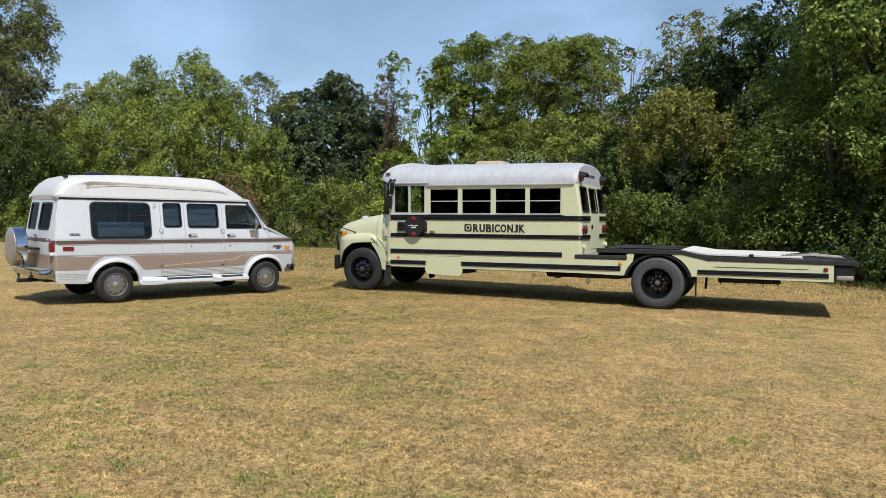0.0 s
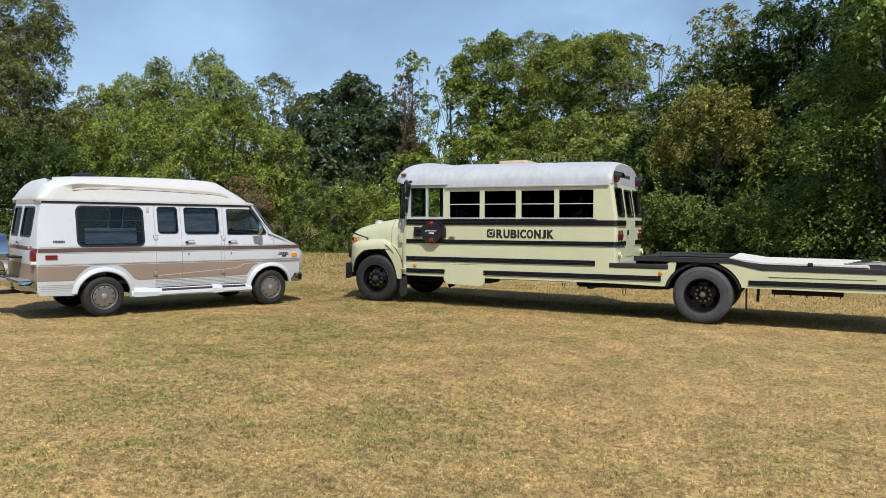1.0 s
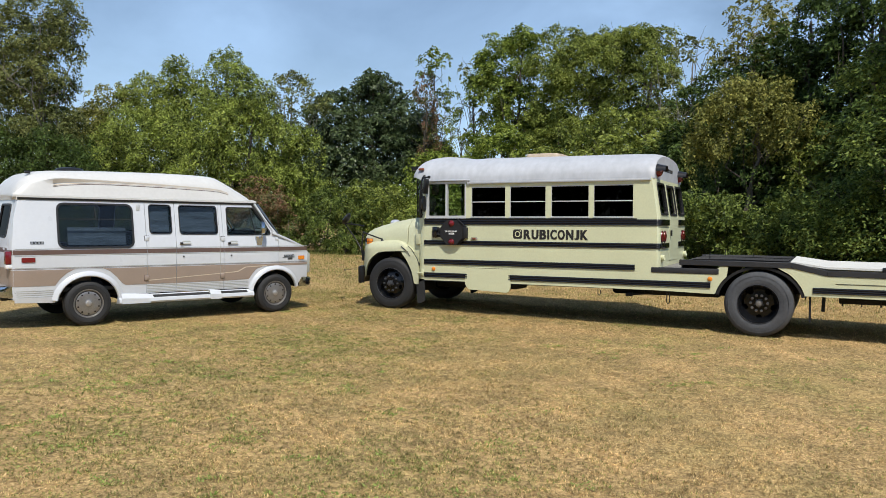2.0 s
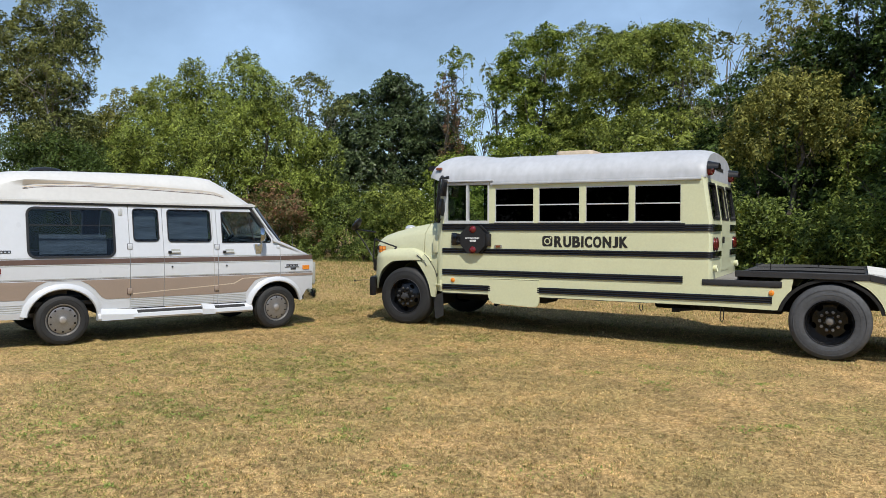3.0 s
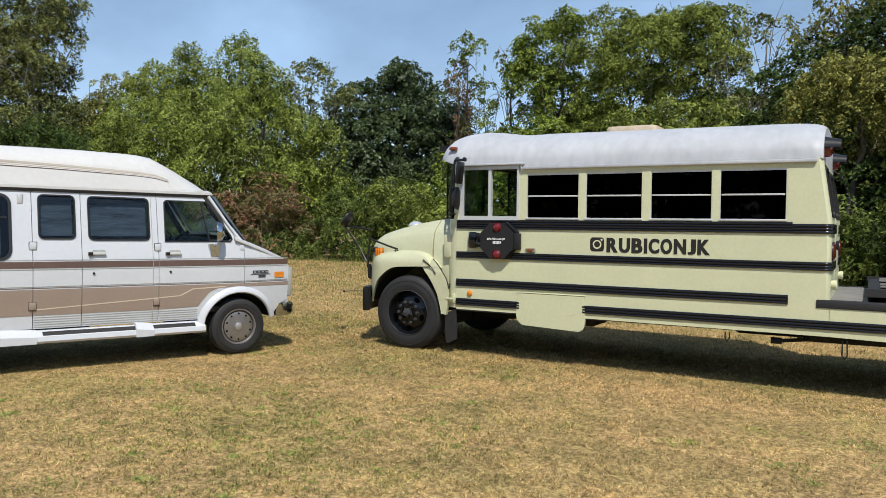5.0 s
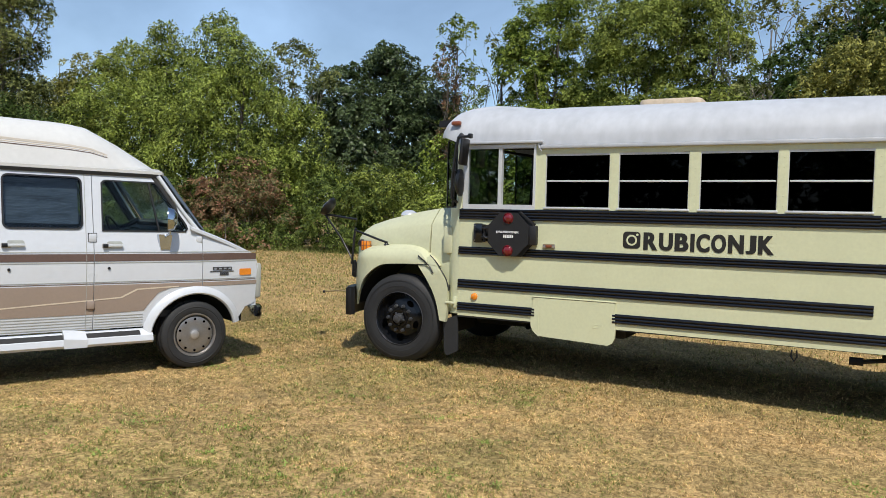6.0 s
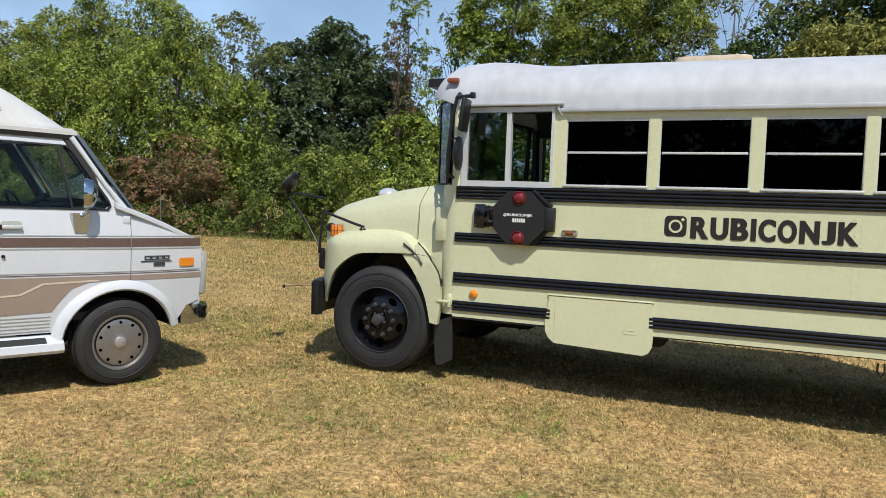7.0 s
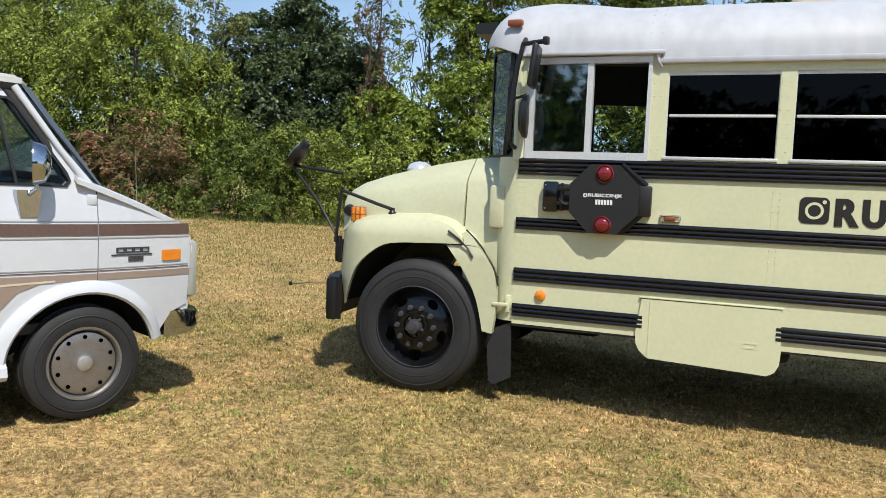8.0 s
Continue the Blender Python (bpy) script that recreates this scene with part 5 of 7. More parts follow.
loft(bm, [[(-0.22, y, 2.70), (-0.48, y, 2.69), (-0.48, y, 2.62), (-0.22, y, 2.61)] for y in (-0.85, 0.85)])
part("sun_visor", bm, BLACK_METAL, bus)
bm = bmesh.new()
for y in (-0.3, 0.0, 0.3):
    box(bm, -0.32, -0.16, y - 0.06, y + 0.06, 2.66, 2.72, 0.02)
part("roof_marker", bm, BROWN_LENS, bus)

# roof hatch
bm = bmesh.new()
loft(bm, [[(2.0 + a * sx, b * sy - 0.10, z) for a, b in rrect(-0.32, 0.32, -0.32, 0.32, 0.08)] for z, sx, sy in ((2.81, 1.0, 1.0), (2.866, 1.0, 1.0), (2.886, 0.97, 0.97), (2.893, 0.9, 0.9))])
part("roof_hatch", bm, VENT_TAN, bus, "weathered tan roof hatch")
bm = bmesh.new()
loft(bm, [[(0.95 + a, b, z) for a, b in rrect(-0.2, 0.2, -0.2, 0.2, 0.06)] for z in (2.81, 2.856)])
part("roof_patch", bm, BUS_WHITE, bus)

# driver's mirrors on a black bracket
bm = bmesh.new()
tube(bm, [(-0.03, -1.24, 1.76), (-0.06, -1.31, 1.80), (-0.05, -1.33, 2.0), (-0.01, -1.34, 2.3), (0.02, -1.34, 2.44), (0.02, -1.28, 2.48), (0.0, -1.20, 2.48)], 0.016, 8)
tube(bm, [(0.02, -1.34, 2.44), (0.19, -1.40, 2.445)], 0.016, 8)
box(bm, 0.17, 0.21, -1.43, -1.38, 2.42, 2.47, 0.008)
tube(bm, [(-0.04, -1.33, 2.08), (0.06, -1.36, 2.10)], 0.010, 6)
bracket = part("mirror_bracket", bm, BLACK_METAL, bus, "black tubular bracket with two mirrors")
bm = bmesh.new()
box(bm, -0.03, 0.01, -0.095, 0.095, -0.14, 0.14, 0.018)
for v in bm.verts:
    v.co = Matrix.Translation((0.13, -1.40, 2.28)) @ Matrix.Rotation(radians(4), 4, "Z") @ Matrix.Rotation(radians(6), 4, "Y") @ v.co
part("mirror_head", bm, BLACK_METAL, bracket)
bm = bmesh.new()
lathe(bm, [(-0.04, 0.0), (-0.035, 0.06), (-0.01, 0.095), (0.02, 0.10), (0.022, 0.0)], axis="x", n=20)
for v in bm.verts:
    v.co.z *= 1.45
    v.co = Matrix.Translation((0.06, -1.37, 1.96)) @ Matrix.Rotation(radians(8), 4, "Z") @ v.co
part("mirror_head", bm, BLACK_METAL, bracket, "oval convex mirror head")

# hood and fenders
def hood_ring(x):
    """Across the hood at x: side, crease, top."""
    t = (x + 1.46) / 1.2
    top = float(np.interp(x, (-1.46, -1.42, -1.30, -1.1, -0.8, -0.45, -0.16), (1.40, 1.45, 1.52, 1.592, 1.668, 1.727, 1.755)))
    half = float(np.interp(x, (-1.46, -1.3, -0.9, -0.45, -0.16), (0.88, 0.94, 0.98, 1.02, 1.06)))
    low = 1.10 if x < -0.42 else 0.62
    crease = top - float(np.interp(x, (-1.46, -0.8, -0.16), (0.10, 0.18, 0.20)))
    pts = []
    for s in (-1, 1):
        side = [(x, s * (half + 0.10), low), (x, s * (half + 0.085), low + (crease - low) * 0.5), (x, s * (half + 0.055), crease - 0.03), (x, s * (half + 0.01), crease + 0.025), (x, s * half * 0.86, top - 0.035), (x, s * half * 0.5, top - 0.006)]
        pts += side if s < 0 else [(x, 0, top)] + side[::-1]
    bow = 0.24 * max(0.0, (-0.9 - x) / 0.56) ** 1.3
    return [(px - bow * max(0.0, 1 - (abs(py) / (half + 0.1)) ** 2), py, pz) for px, py, pz in pts]


HOOD_X = (-1.46, -1.44, -1.40, -1.30, -1.1, -0.9, -0.7, -0.5, -0.425)
part("hood", loft(bmesh.new(), [hood_ring(x) for x in HOOD_X]), CREAM_HOOD, bus, "sloping cream fibreglass hood")
part("hood_cowl", loft(bmesh.new(), [hood_ring(x) for x in (-0.413, -0.3, -0.14)]), CREAM_HOOD, bus)
bm = bmesh.new()
box(bm, -0.21, -0.10, -1.20, -1.10, 1.20, 1.50, 0.02)
part("air_intake_cover", bm, CREAM_HOOD, bus)

AX = -0.70
for s in (-1, 1):
    # outer skin of the front fender, then its crown in to the hood
    arch = smooth_line([(-1.325, 0.60), (-1.263, 0.752), (-1.214, 0.851), (-1.13, 0.943), (-1.013, 1.024), (-0.90, 1.054), (-0.70, 1.066), (-0.50, 1.073), (-0.378, 1.076)], 3)
    outline = [(-1.335, 0.56)] + arch + smooth_line([(-0.38, 1.106), (-0.42, 1.152), (-0.478, 1.195), (-0.57, 1.224), (-0.69, 1.238), (-0.95, 1.226), (-1.157, 1.203), (-1.27, 1.168), (-1.345, 1.11), (-1.385, 1.02), (-1.41, 0.90), (-1.425, 0.80)], 3) + [(-1.40, 0.74), (-1.36, 0.66)]

    def fender_place(u, v, d, s=s):
        crown = 0.05 * max(0.0, (v - 1.10) / 0.12) ** 2
        nose = 0.22 * max(0.0, (-1.15 - u) / 0.3) ** 2
        return (u, s * (SIDE + 0.035 - crown - nose - d), v)

    fender = part("front_fender", slab(bmesh.new(), outline, [], fender_place, 0.035, ucuts=(-1.35, -1.25, -1.15), vcuts=(1.10, 1.14, 1.18, 1.21)), CREAM_HOOD, bus)
    bm = bmesh.new()
    crown_x = (-1.345, -1.27, -1.157, -0.95, -0.69, -0.57, -0.478, -0.42, -0.385)
    crown_z = (1.11, 1.168, 1.203, 1.226, 1.238, 1.224, 1.195, 1.152, 1.108)
    loft(bm, [[fender_place(x, z, 0.0), (x, s * (fender_place(x, z, 0)[1] * s - 0.06), z + 0.035), (x, s * (fender_place(x, z, 0)[1] * s - 0.30), z + 0.055), (x, s * (fender_place(x, z, 0)[1] * s - 0.30), z - 0.03), (x, s * (fender_place(x, z, 0)[1] * s - 0.035), z - 0.03)] for x, z in zip(crown_x, crown_z)])
    part("fender_crown", bm, CREAM_HOOD, fender)
    part("wheel_well", loft(bmesh.new(), [[(u, s * y, v) for u, v in arc(AX - 0.03, 0.44, 0.63, 168, -10, 16, 0.655)] for y in (1.15, 0.55)], cap=False, loop=False), UNDER, bus)
    # rear piece of the fender, down to the flap
    def skirt_place(u, v, d, s=s):
        return (u, s * (SIDE + 0.03 - 0.22 * max(0, v - 1.0) - d), v)

    skirt = part("fender_skirt", slab(bmesh.new(), smooth_line([(-0.50, 1.06), (-0.403, 0.945), (-0.31, 0.80), (-0.25, 0.66), (-0.205, 0.47)]) + smooth_line([(-0.135, 0.46), (-0.115, 0.62), (-0.12, 0.80), (-0.155, 0.925), (-0.26, 1.058)]) + smooth_line([(-0.33, 1.066), (-0.42, 1.066), (-0.50, 1.063)])[:-1], [], skirt_place, 0.05, vcuts=(1.0, 1.08)), CREAM_HOOD, bus)
    # rounded shoulder above the skirt, its dark joint and the rubber strap over it
    part("fender_shoulder", slab(bmesh.new(), smooth_line([(-0.374, 1.075), (-0.378, 1.11), (-0.40, 1.145)]) + smooth_line([(-0.366, 1.166), (-0.31, 1.12), (-0.262, 1.062)]), [], skirt_place, 0.12), CREAM_HOOD, skirt)
    bm = bmesh.new()
    tube(bm, [(u, s * (SIDE + 0.012 - 0.22 * max(0, v - 1.0)), v) for u, v in smooth_line([(-0.37, 1.175), (-0.255, 1.074), (-0.145, 0.925), (-0.108, 0.80)])], 0.0065, 6)
    part("joint", bm, GASKET, skirt)
    bm = bmesh.new()
    tube(bm, [(u, s * (SIDE + 0.038), v) for u, v in ((-0.485, 1.165), (-0.40, 1.105), (-0.335, 1.05), (-0.295, 0.985))], 0.008, 6)
    part("rubber_strap", bm, GASKET, skirt)
    part("mud_flap", slab(bmesh.new(), [(-0.205, 0.47), (-0.03, 0.545), (-0.018, 0.155), (-0.03, 0.145), (-0.135, 0.092), (-0.16, 0.094), (-0.178, 0.115)], [], lambda u, v, d, s=s: (u + 0.02, s * (SIDE - 0.02 - d), v), 0.02), RUBBER, bus, "grey rubber mud flap")
    part("hood_latch", box(bmesh.new(), -0.14, -0.03, s * (SIDE + 0.02) - 0.02, s * (SIDE + 0.02) + 0.02, 0.66, 0.685, 0.008), CREAM_HOOD, skirt)
part("latch_plate", box(bmesh.new(), -0.05, -0.015, -SIDE - 0.02, -SIDE + 0.01, 0.62, 0.74, 0.008), CREAM, bus)

# nose: grille panel, headlamp and bumper
bm = bmesh.new()
loft(bm, [[(x, y, z) for y, z in ((-w, 0.72), (w, 0.72), (w, 1.2), (w - 0.10, 1.33), (-w + 0.10, 1.33), (-w, 1.2))] for x, w in ((-1.63, 0.55), (-1.57, 0.75), (-1.49, 0.92), (-1.38, 1.0))])
part("nose_panel", bm, CREAM_HOOD, bus)
bumper = part("front_bumper", loft(bmesh.new(), [[(x + 0.17 * (abs(y) / 1.2) ** 4 - 0.10 + (0.02 if abs(y) > 1.19 else 0), y * 1.0, z) for x, z in ((-1.53, 0.44), (-1.55, 0.47), (-1.55, 0.73), (-1.53, 0.76), (-1.44, 0.76), (-1.44, 0.44))] for y in (-1.215, -1.19, -1.1, -0.9, 0, 0.9, 1.1, 1.19, 1.215)]), BLACK_METAL, bus, "black steel front bumper")
for s in (-1, 1):
    part("bumper_end", box(bmesh.new(), -1.47, -1.39, s * 1.205 - 0.014, s * 1.205 + 0.014, 0.43, 0.75, 0.012), BLACK_METAL, bumper)
    lamp = part("headlamp", box(bmesh.new(), -1.475, -1.40, s * 1.02 - 0.09, s * 1.02 + 0.09, 0.86, 1.04, 0.03), BLACK_METAL, bus)
    turn = part("turn_signal", box(bmesh.new(), -1.310, -1.225, s * 1.11 - 0.05, s * 1.11 + 0.05, 1.188, 1.298, 0.012), AMBER, bus, "square amber turn signal on the fender")
    part("foot", box(bmesh.new(), -1.298, -1.238, s * 1.11 - 0.04, s * 1.11 + 0.04, 1.150, 1.190, 0.006), BLACK_METAL, turn)
    for x in (-1.302, -1.269, -1.234):
        part("bezel_bar", box(bmesh.new(), x - 0.004, x + 0.004, s * 1.11 - 0.053, s * 1.11 + 0.053, 1.188, 1.30, 0.002), BROWN_LENS, turn)
    part("bezel_bar", box(bmesh.new(), -1.312, -1.223, s * 1.11 - 0.053, s * 1.11 + 0.053, 1.240, 1.247, 0.002), BROWN_LENS, turn)
    part("horn_cap", lathe(bmesh.new(), [(-0.03, 0.0), (-0.03, 0.03), (0.0, 0.045), (0.03, 0.045)], (-1.41, s * 1.0, 1.265), n=18), BLACK_METAL, bus)
    part("headlamp_rim", box(bmesh.new(), -1.445, -1.415, s * 1.10 - 0.02, s * 1.10 + 0.02, 0.93, 1.07, 0.012), BLACK_METAL, bus)

# cross-view mirror arms in front of the hood
for s in (-1, 1):
    bm = bmesh.new()
    tube(bm, [(-0.98, s * 1.12, 1.29), (-1.10, s * 1.13, 1.325), (-1.40, s * 1.15, 1.42)], 0.013, 8)
    tube(bm, [(-1.45, s * 1.13, 1.02), (-1.43, s * 1.14, 1.2), (-1.40, s * 1.15, 1.42), (-1.385, s * 1.15, 1.44)], 0.014, 8)
    if s < 0:
        tube(bm, [(-1.455, s * 1.12, 1.08), (-1.62, s * 1.12, 1.32), (-1.86, s * 1.12, 1.60)], 0.012, 8)
        tube(bm, [(-1.40, s * 1.12, 1.545), (-1.66, s * 1.12, 1.575), (-1.90, s * 1.12, 1.60)], 0.013, 8)
    arm = part("cross_view_arm", bm, BLACK_METAL, bus, "black tubular mirror arm")
    if s < 0:
        bm = bmesh.new()
        lathe(bm, [(-0.05, 0.0), (-0.045, 0.05), (-0.02, 0.10), (0.02, 0.125), (0.03, 0.125), (0.032, 0.0)], axis="z", n=20)
        for v in bm.verts:
            v.co = Matrix.Translation((-1.80, s * 1.12, 1.68)) @ Matrix.Rotation(radians(-52), 4, "Y") @ Matrix.Rotation(radians(14), 4, "X") @ v.co
        part("mirror_head", bm, BLACK_METAL, arm, "round convex mirror with a black back")
        bm = bmesh.new()
        lathe(bm, [(0.036, 0.0), (0.036, 0.112), (0.031, 0.118)], axis="z", n=20)
        for v in bm.verts:
            v.co = Matrix.Translation((-1.80, s * 1.12, 1.68)) @ Matrix.Rotation(radians(-52), 4, "Y") @ Matrix.Rotation(radians(14), 4, "X") @ v.co
        part("mirror_glass", bm, CHROME, arm)
    part("arm_foot", lathe(bmesh.new(), [(0.0, 0.03), (0.012, 0.03), (0.03, 0.016), (0.045, 0.02), (0.05, 0.0)], (-0.985, s * 1.12, 1.255), axis="z", n=14), BLACK_METAL, arm)
bm = bmesh.new()
lathe(bm, [(0.0, 0.10), (0.02, 0.105), (0.05, 0.09), (0.075, 0.05), (0.082, 0.0)], (-0.98, -0.62, 1.592), axis="z", n=28)
part("chrome_dome", bm, DOME, bus, "small polished dome on the hood")
bm = bmesh.new()
tube(bm, [(-1.50, -1.15, 0.70), (-1.64, -1.17, 0.695), (-1.80, -1.19, 0.675)], 0.0085, 6)
feeler = part("curb_feeler", bm, BRASS, bus, "thin brass-coloured feeler rod with a dark ball")
part("ball", lathe(bmesh.new(), [(-0.018, 0.0), (-0.013, 0.013), (0.0, 0.018), (0.013, 0.013), (0.018, 0.0)], (-1.80, -1.19, 0.675), n=12), BLACK_METAL, feeler)

# chassis
bm = bmesh.new()
for s in (-1, 1):
    box(bm, -1.4, 9.0, s * 0.44 - 0.04, s * 0.44 + 0.04, 0.50, 0.74)
for x in (0.3, 1.2, 2.4, 3.4, 4.6, 7.0, 8.5):
    box(bm, x - 0.05, x + 0.05, -0.44, 0.44, 0.52, 0.70)
part("chassis_frame", bm, UNDER, bus)
bm = bmesh.new()
tube(bm, [(-0.70, -0.95, 0.44), (-0.70, 0.95, 0.44)], 0.06, 10)
tube(bm, [(5.81, -1.0, 0.38), (5.81, 1.0, 0.38)], 0.10, 12)
bmesh.ops.create_uvsphere(bm, u_segments=16, v_segments=10, radius=0.22, matrix=Matrix.Translation((5.81, 0, 0.38)))
tube(bm, [(0.4, 0.05, 0.55), (5.7, 0.0, 0.42)], 0.055, 10)
part("axles", bm, UNDER, bus)
bm = bmesh.new()
box(bm, -0.15, 0.5, -0.45, 0.45, 0.36, 0.8, 0.05)
part("gearbox", bm, UNDER, bus)
bm = bmesh.new()
box(bm, 1.05, 1.80, -1.05, -0.50, 0.42, 0.72, 0.05)
part("battery_box", bm, UNDER, bus)
bm = bmesh.new()
box(bm, 3.2, 4.9, 0.1, 0.85, 0.33, 0.70, 0.06)
part("fuel_tank", bm, UNDER, bus)
bm = bmesh.new()
box(bm, 4.05, 5.2, -0.95, -0.5, 0.43, 0.56, 0.02)
for k in range(9):
    box(bm, 4.0 + k * 0.13, 4.05 + k * 0.13, -1.1, -1.05, 0.47, 0.52, 0.01)
tube(bm, [(3.75, -1.12, 0.44), (3.86, -1.12, 0.44)], 0.035, 10)
tube(bm, [(3.84, -1.12, 0.44), (4.1, -1.0, 0.46)], 0.02, 8)
part("air_tank", bm, UNDER, bus)
for x, low in ((3.32, 0.0), (4.45, 0.09)):
    bm = bmesh.new()
    tube(bm, [(x - 0.02, -1.2, 0.50), (x - 0.024, -1.2, 0.44 - low), (x, -1.2, 0.40 - low), (x + 0.024, -1.2, 0.44 - low), (x + 0.02, -1.2, 0.50)], 0.008, 6)
    part("cable_loop", bm, BLACK_METAL, bus)
# lower edge of the skirt turned in
part("skirt_flange", box(bmesh.new(), 0.0, 5.1, -SIDE + 0.002, -SIDE + 0.10, 0.527, 0.541), UNDER, bus)

# tail: low side skirts with an arch cut round the rear wheel
RX = 5.81
for s in (-1, 1):
    left = [(4.305, 0.53), (5.13, 0.51)] + [(RX - 0.66 * math.cos(radians(a)), 0.37 + 0.60 * math.sin(radians(a))) for a in range(14, 50, 6)] + [(5.36, 0.945), (5.24, 0.945), (5.19, 0.90), (5.19, 0.815), (4.30, 0.82)]
    part("tail_skirt", slab(bmesh.new(), left, [], on_side(s), 0.03), CREAM, bus)
    right = [(6.06, 0.945)] + [(RX + 0.66 * math.cos(radians(a)), 0.37 + 0.62 * math.sin(radians(a))) for a in range(52, 16, -5)] + [(6.44, 0.535), (8.86, 0.515), (8.86, 0.83), (6.72, 0.84), (6.30, 0.945)]
    part("tail_skirt", slab(bmesh.new(), right, [], on_side(s), 0.03), CREAM, bus)
    part("trim_line", box(bmesh.new(), 6.85, 8.45, s * (SIDE + 0.003) - 0.004, s * (SIDE + 0.003) + 0.004, 0.727, 0.735, 0.002), UNDER, bus)
    part("wheel_well", loft(bmesh.new(), [[(u, s * y, v) for u, v in arc(RX, 0.37, 0.655, 170, 10, 16, 0.58)] for y in (1.185, 0.45)], cap=False, loop=False), UNDER, bus)
    # perimeter rail of the flatbed: raised over the wheel, then stepping down to the tail
    for (xa, za), (xb, zb) in (((4.62, 1.04), (6.26, 1.03)), ((6.26, 1.03), (6.74, 0.925)), ((6.74, 0.925), (9.24, 0.90))):
        bm = bmesh.new()
        loft(bm, [[(x, s * (SIDE + 0.012), z), (x, s * (SIDE - 0.07), z), (x, s * (SIDE - 0.07), z - 0.085), (x, s * (SIDE + 0.012), z - 0.085)] for x, z in ((xa, za), (xb, zb))])
        bmesh.ops.bevel(bm, geom=bm.edges[:], offset=0.006, segments=1, affect="EDGES")
        part("deck_rail", bm, DECK_BLACK, bus)
    part("deck_rail", box(bmesh.new(), 4.18, 5.22, s * (SIDE - 0.03) - 0.042, s * (SIDE - 0.03) + 0.042, 0.822, 0.905, 0.006), DECK_BLACK, bus)
    part("arch_edge", slab(bmesh.new(), arc(RX, 0.37, 0.655, 166, 14, 24, 0.59) + arc(RX, 0.37, 0.61, 14, 166, 24, 0.55), [], on_side(s, -0.012), 0.03), UNDER, bus)

part("step_deck", box(bmesh.new(), 4.26, 4.80, -1.16, 1.16, 0.862, 0.898, 0.004), DECK_GREY, bus)
part("front_deck", box(bmesh.new(), 4.66, 6.26, -1.15, 1.15, 0.975, 1.015, 0.006), DECK_BLACK, bus, "worn black deck plate over the rear axle")
part("deck_riser", box(bmesh.new(), 4.64, 4.665, -1.15, 1.15, 0.88, 1.01, 0.004), DECK_BLACK, bus)
bm = bmesh.new()
loft(bm, [[(x, -1.15, z), (x, 1.15, z), (x, 1.15, z - 0.03), (x, -1.15, z - 0.03)] for x, z in ((6.24, 1.045), (6.74, 0.975), (8.35, 0.955))])
part("white_deck", bm, DECK_WHITE, bus, "white painted deck plate")
part("deck_step", box(bmesh.new(), 8.335, 8.352, -1.15, 1.15, 0.86, 0.925, 0.003), DECK_WHITE, bus)
part("tail_deck", box(bmesh.new(), 8.35, 9.24, -1.15, 1.15, 0.855, 0.885, 0.004), DECK_BLACK, bus)
part("tail_rail", box(bmesh.new(), 9.16, 9.25, -1.23, 1.23, 0.80, 0.885, 0.008), DECK_BLACK, bus)
for y in (-0.75, -0.35, 0.35, 0.75):
    part("ramp_bar", tube(bmesh.new(), [(4.75, y, 1.03), (5.4, y + 0.05, 1.04), (6.2, y, 1.03)], 0.022, 6), BLACK_METAL, bus, "dark steel bar lying on the deck")
for k in range(5):
    part("tie_rod", tube(bmesh.new(), [(8.0 + 0.08 * k, -0.9 + 0.3 * k, 0.97), (8.5, -0.7 + 0.32 * k, 0.96), (9.1, -0.85 + 0.38 * k, 0.90)], 0.012, 6), BLACK_METAL, bus)
bm = bmesh.new()
box(bm, 7.45, 7.53, -1.17, -1.09, 0.90, 0.985, 0.012)
part("deck_ring", bm, BLACK_METAL, bus)
for x, y, h in ((5.05, -0.95, 0.14), (5.6, 0.2, 0.10), (5.1, 0.6, 0.16)):
    part("upright_pin", tube(bmesh.new(), [(x, y, 1.01), (x, y, 1.01 + h)], 0.008, 6), BLACK_METAL, bus)
bm = bmesh.new()
loft(bm, [[(x, -y, 0.56 + dz), (x, y, 0.56 + dz), (x, y, 0.79), (x, -y, 0.79)] for x, y, dz in ((8.87, 1.2, 0.0), (9.10, 1.2, 0.0), (9.20, 1.17, 0.04))])
bmesh.ops.bevel(bm, geom=bm.edges[:], offset=0.02, segments=2, affect="EDGES")
rear_bumper = part("rear_bumper", bm, BLACK_METAL, bus, "black rear bumper with a chrome edge")
part("chrome_edge", box(bmesh.new(), 8.90, 9.18, -1.225, -1.19, 0.555, 0.635, 0.02), TRIM, rear_bumper)
bm = bmesh.new()
tube(bm, [(9.08, -1.1, 0.56), (9.09, -1.1, 0.50), (9.14, -1.1, 0.49)], 0.014, 6)
part("tow_hook", bm, BLACK_METAL, rear_bumper)
bm = bmesh.new()
box(bm, 6.9, 8.0, -0.95, -0.55, 0.42, 0.54, 0.02)
for k in range(5):
    tube(bm, [(6.95 + 0.25 * k, -0.97, 0.47), (6.95 + 0.25 * k, -0.97, 0.39)], 0.012, 6)
part("under_tail_rack", bm, UNDER, bus)
bm = bmesh.new()
box(bm, 6.50, 6.53, -1.16, -1.13, 0.14, 0.54)
tube(bm, [(6.70, -1.05, 0.53), (6.69, -1.05, 0.30)], 0.025, 8)
part("hanger_strap", bm, UNDER, bus)

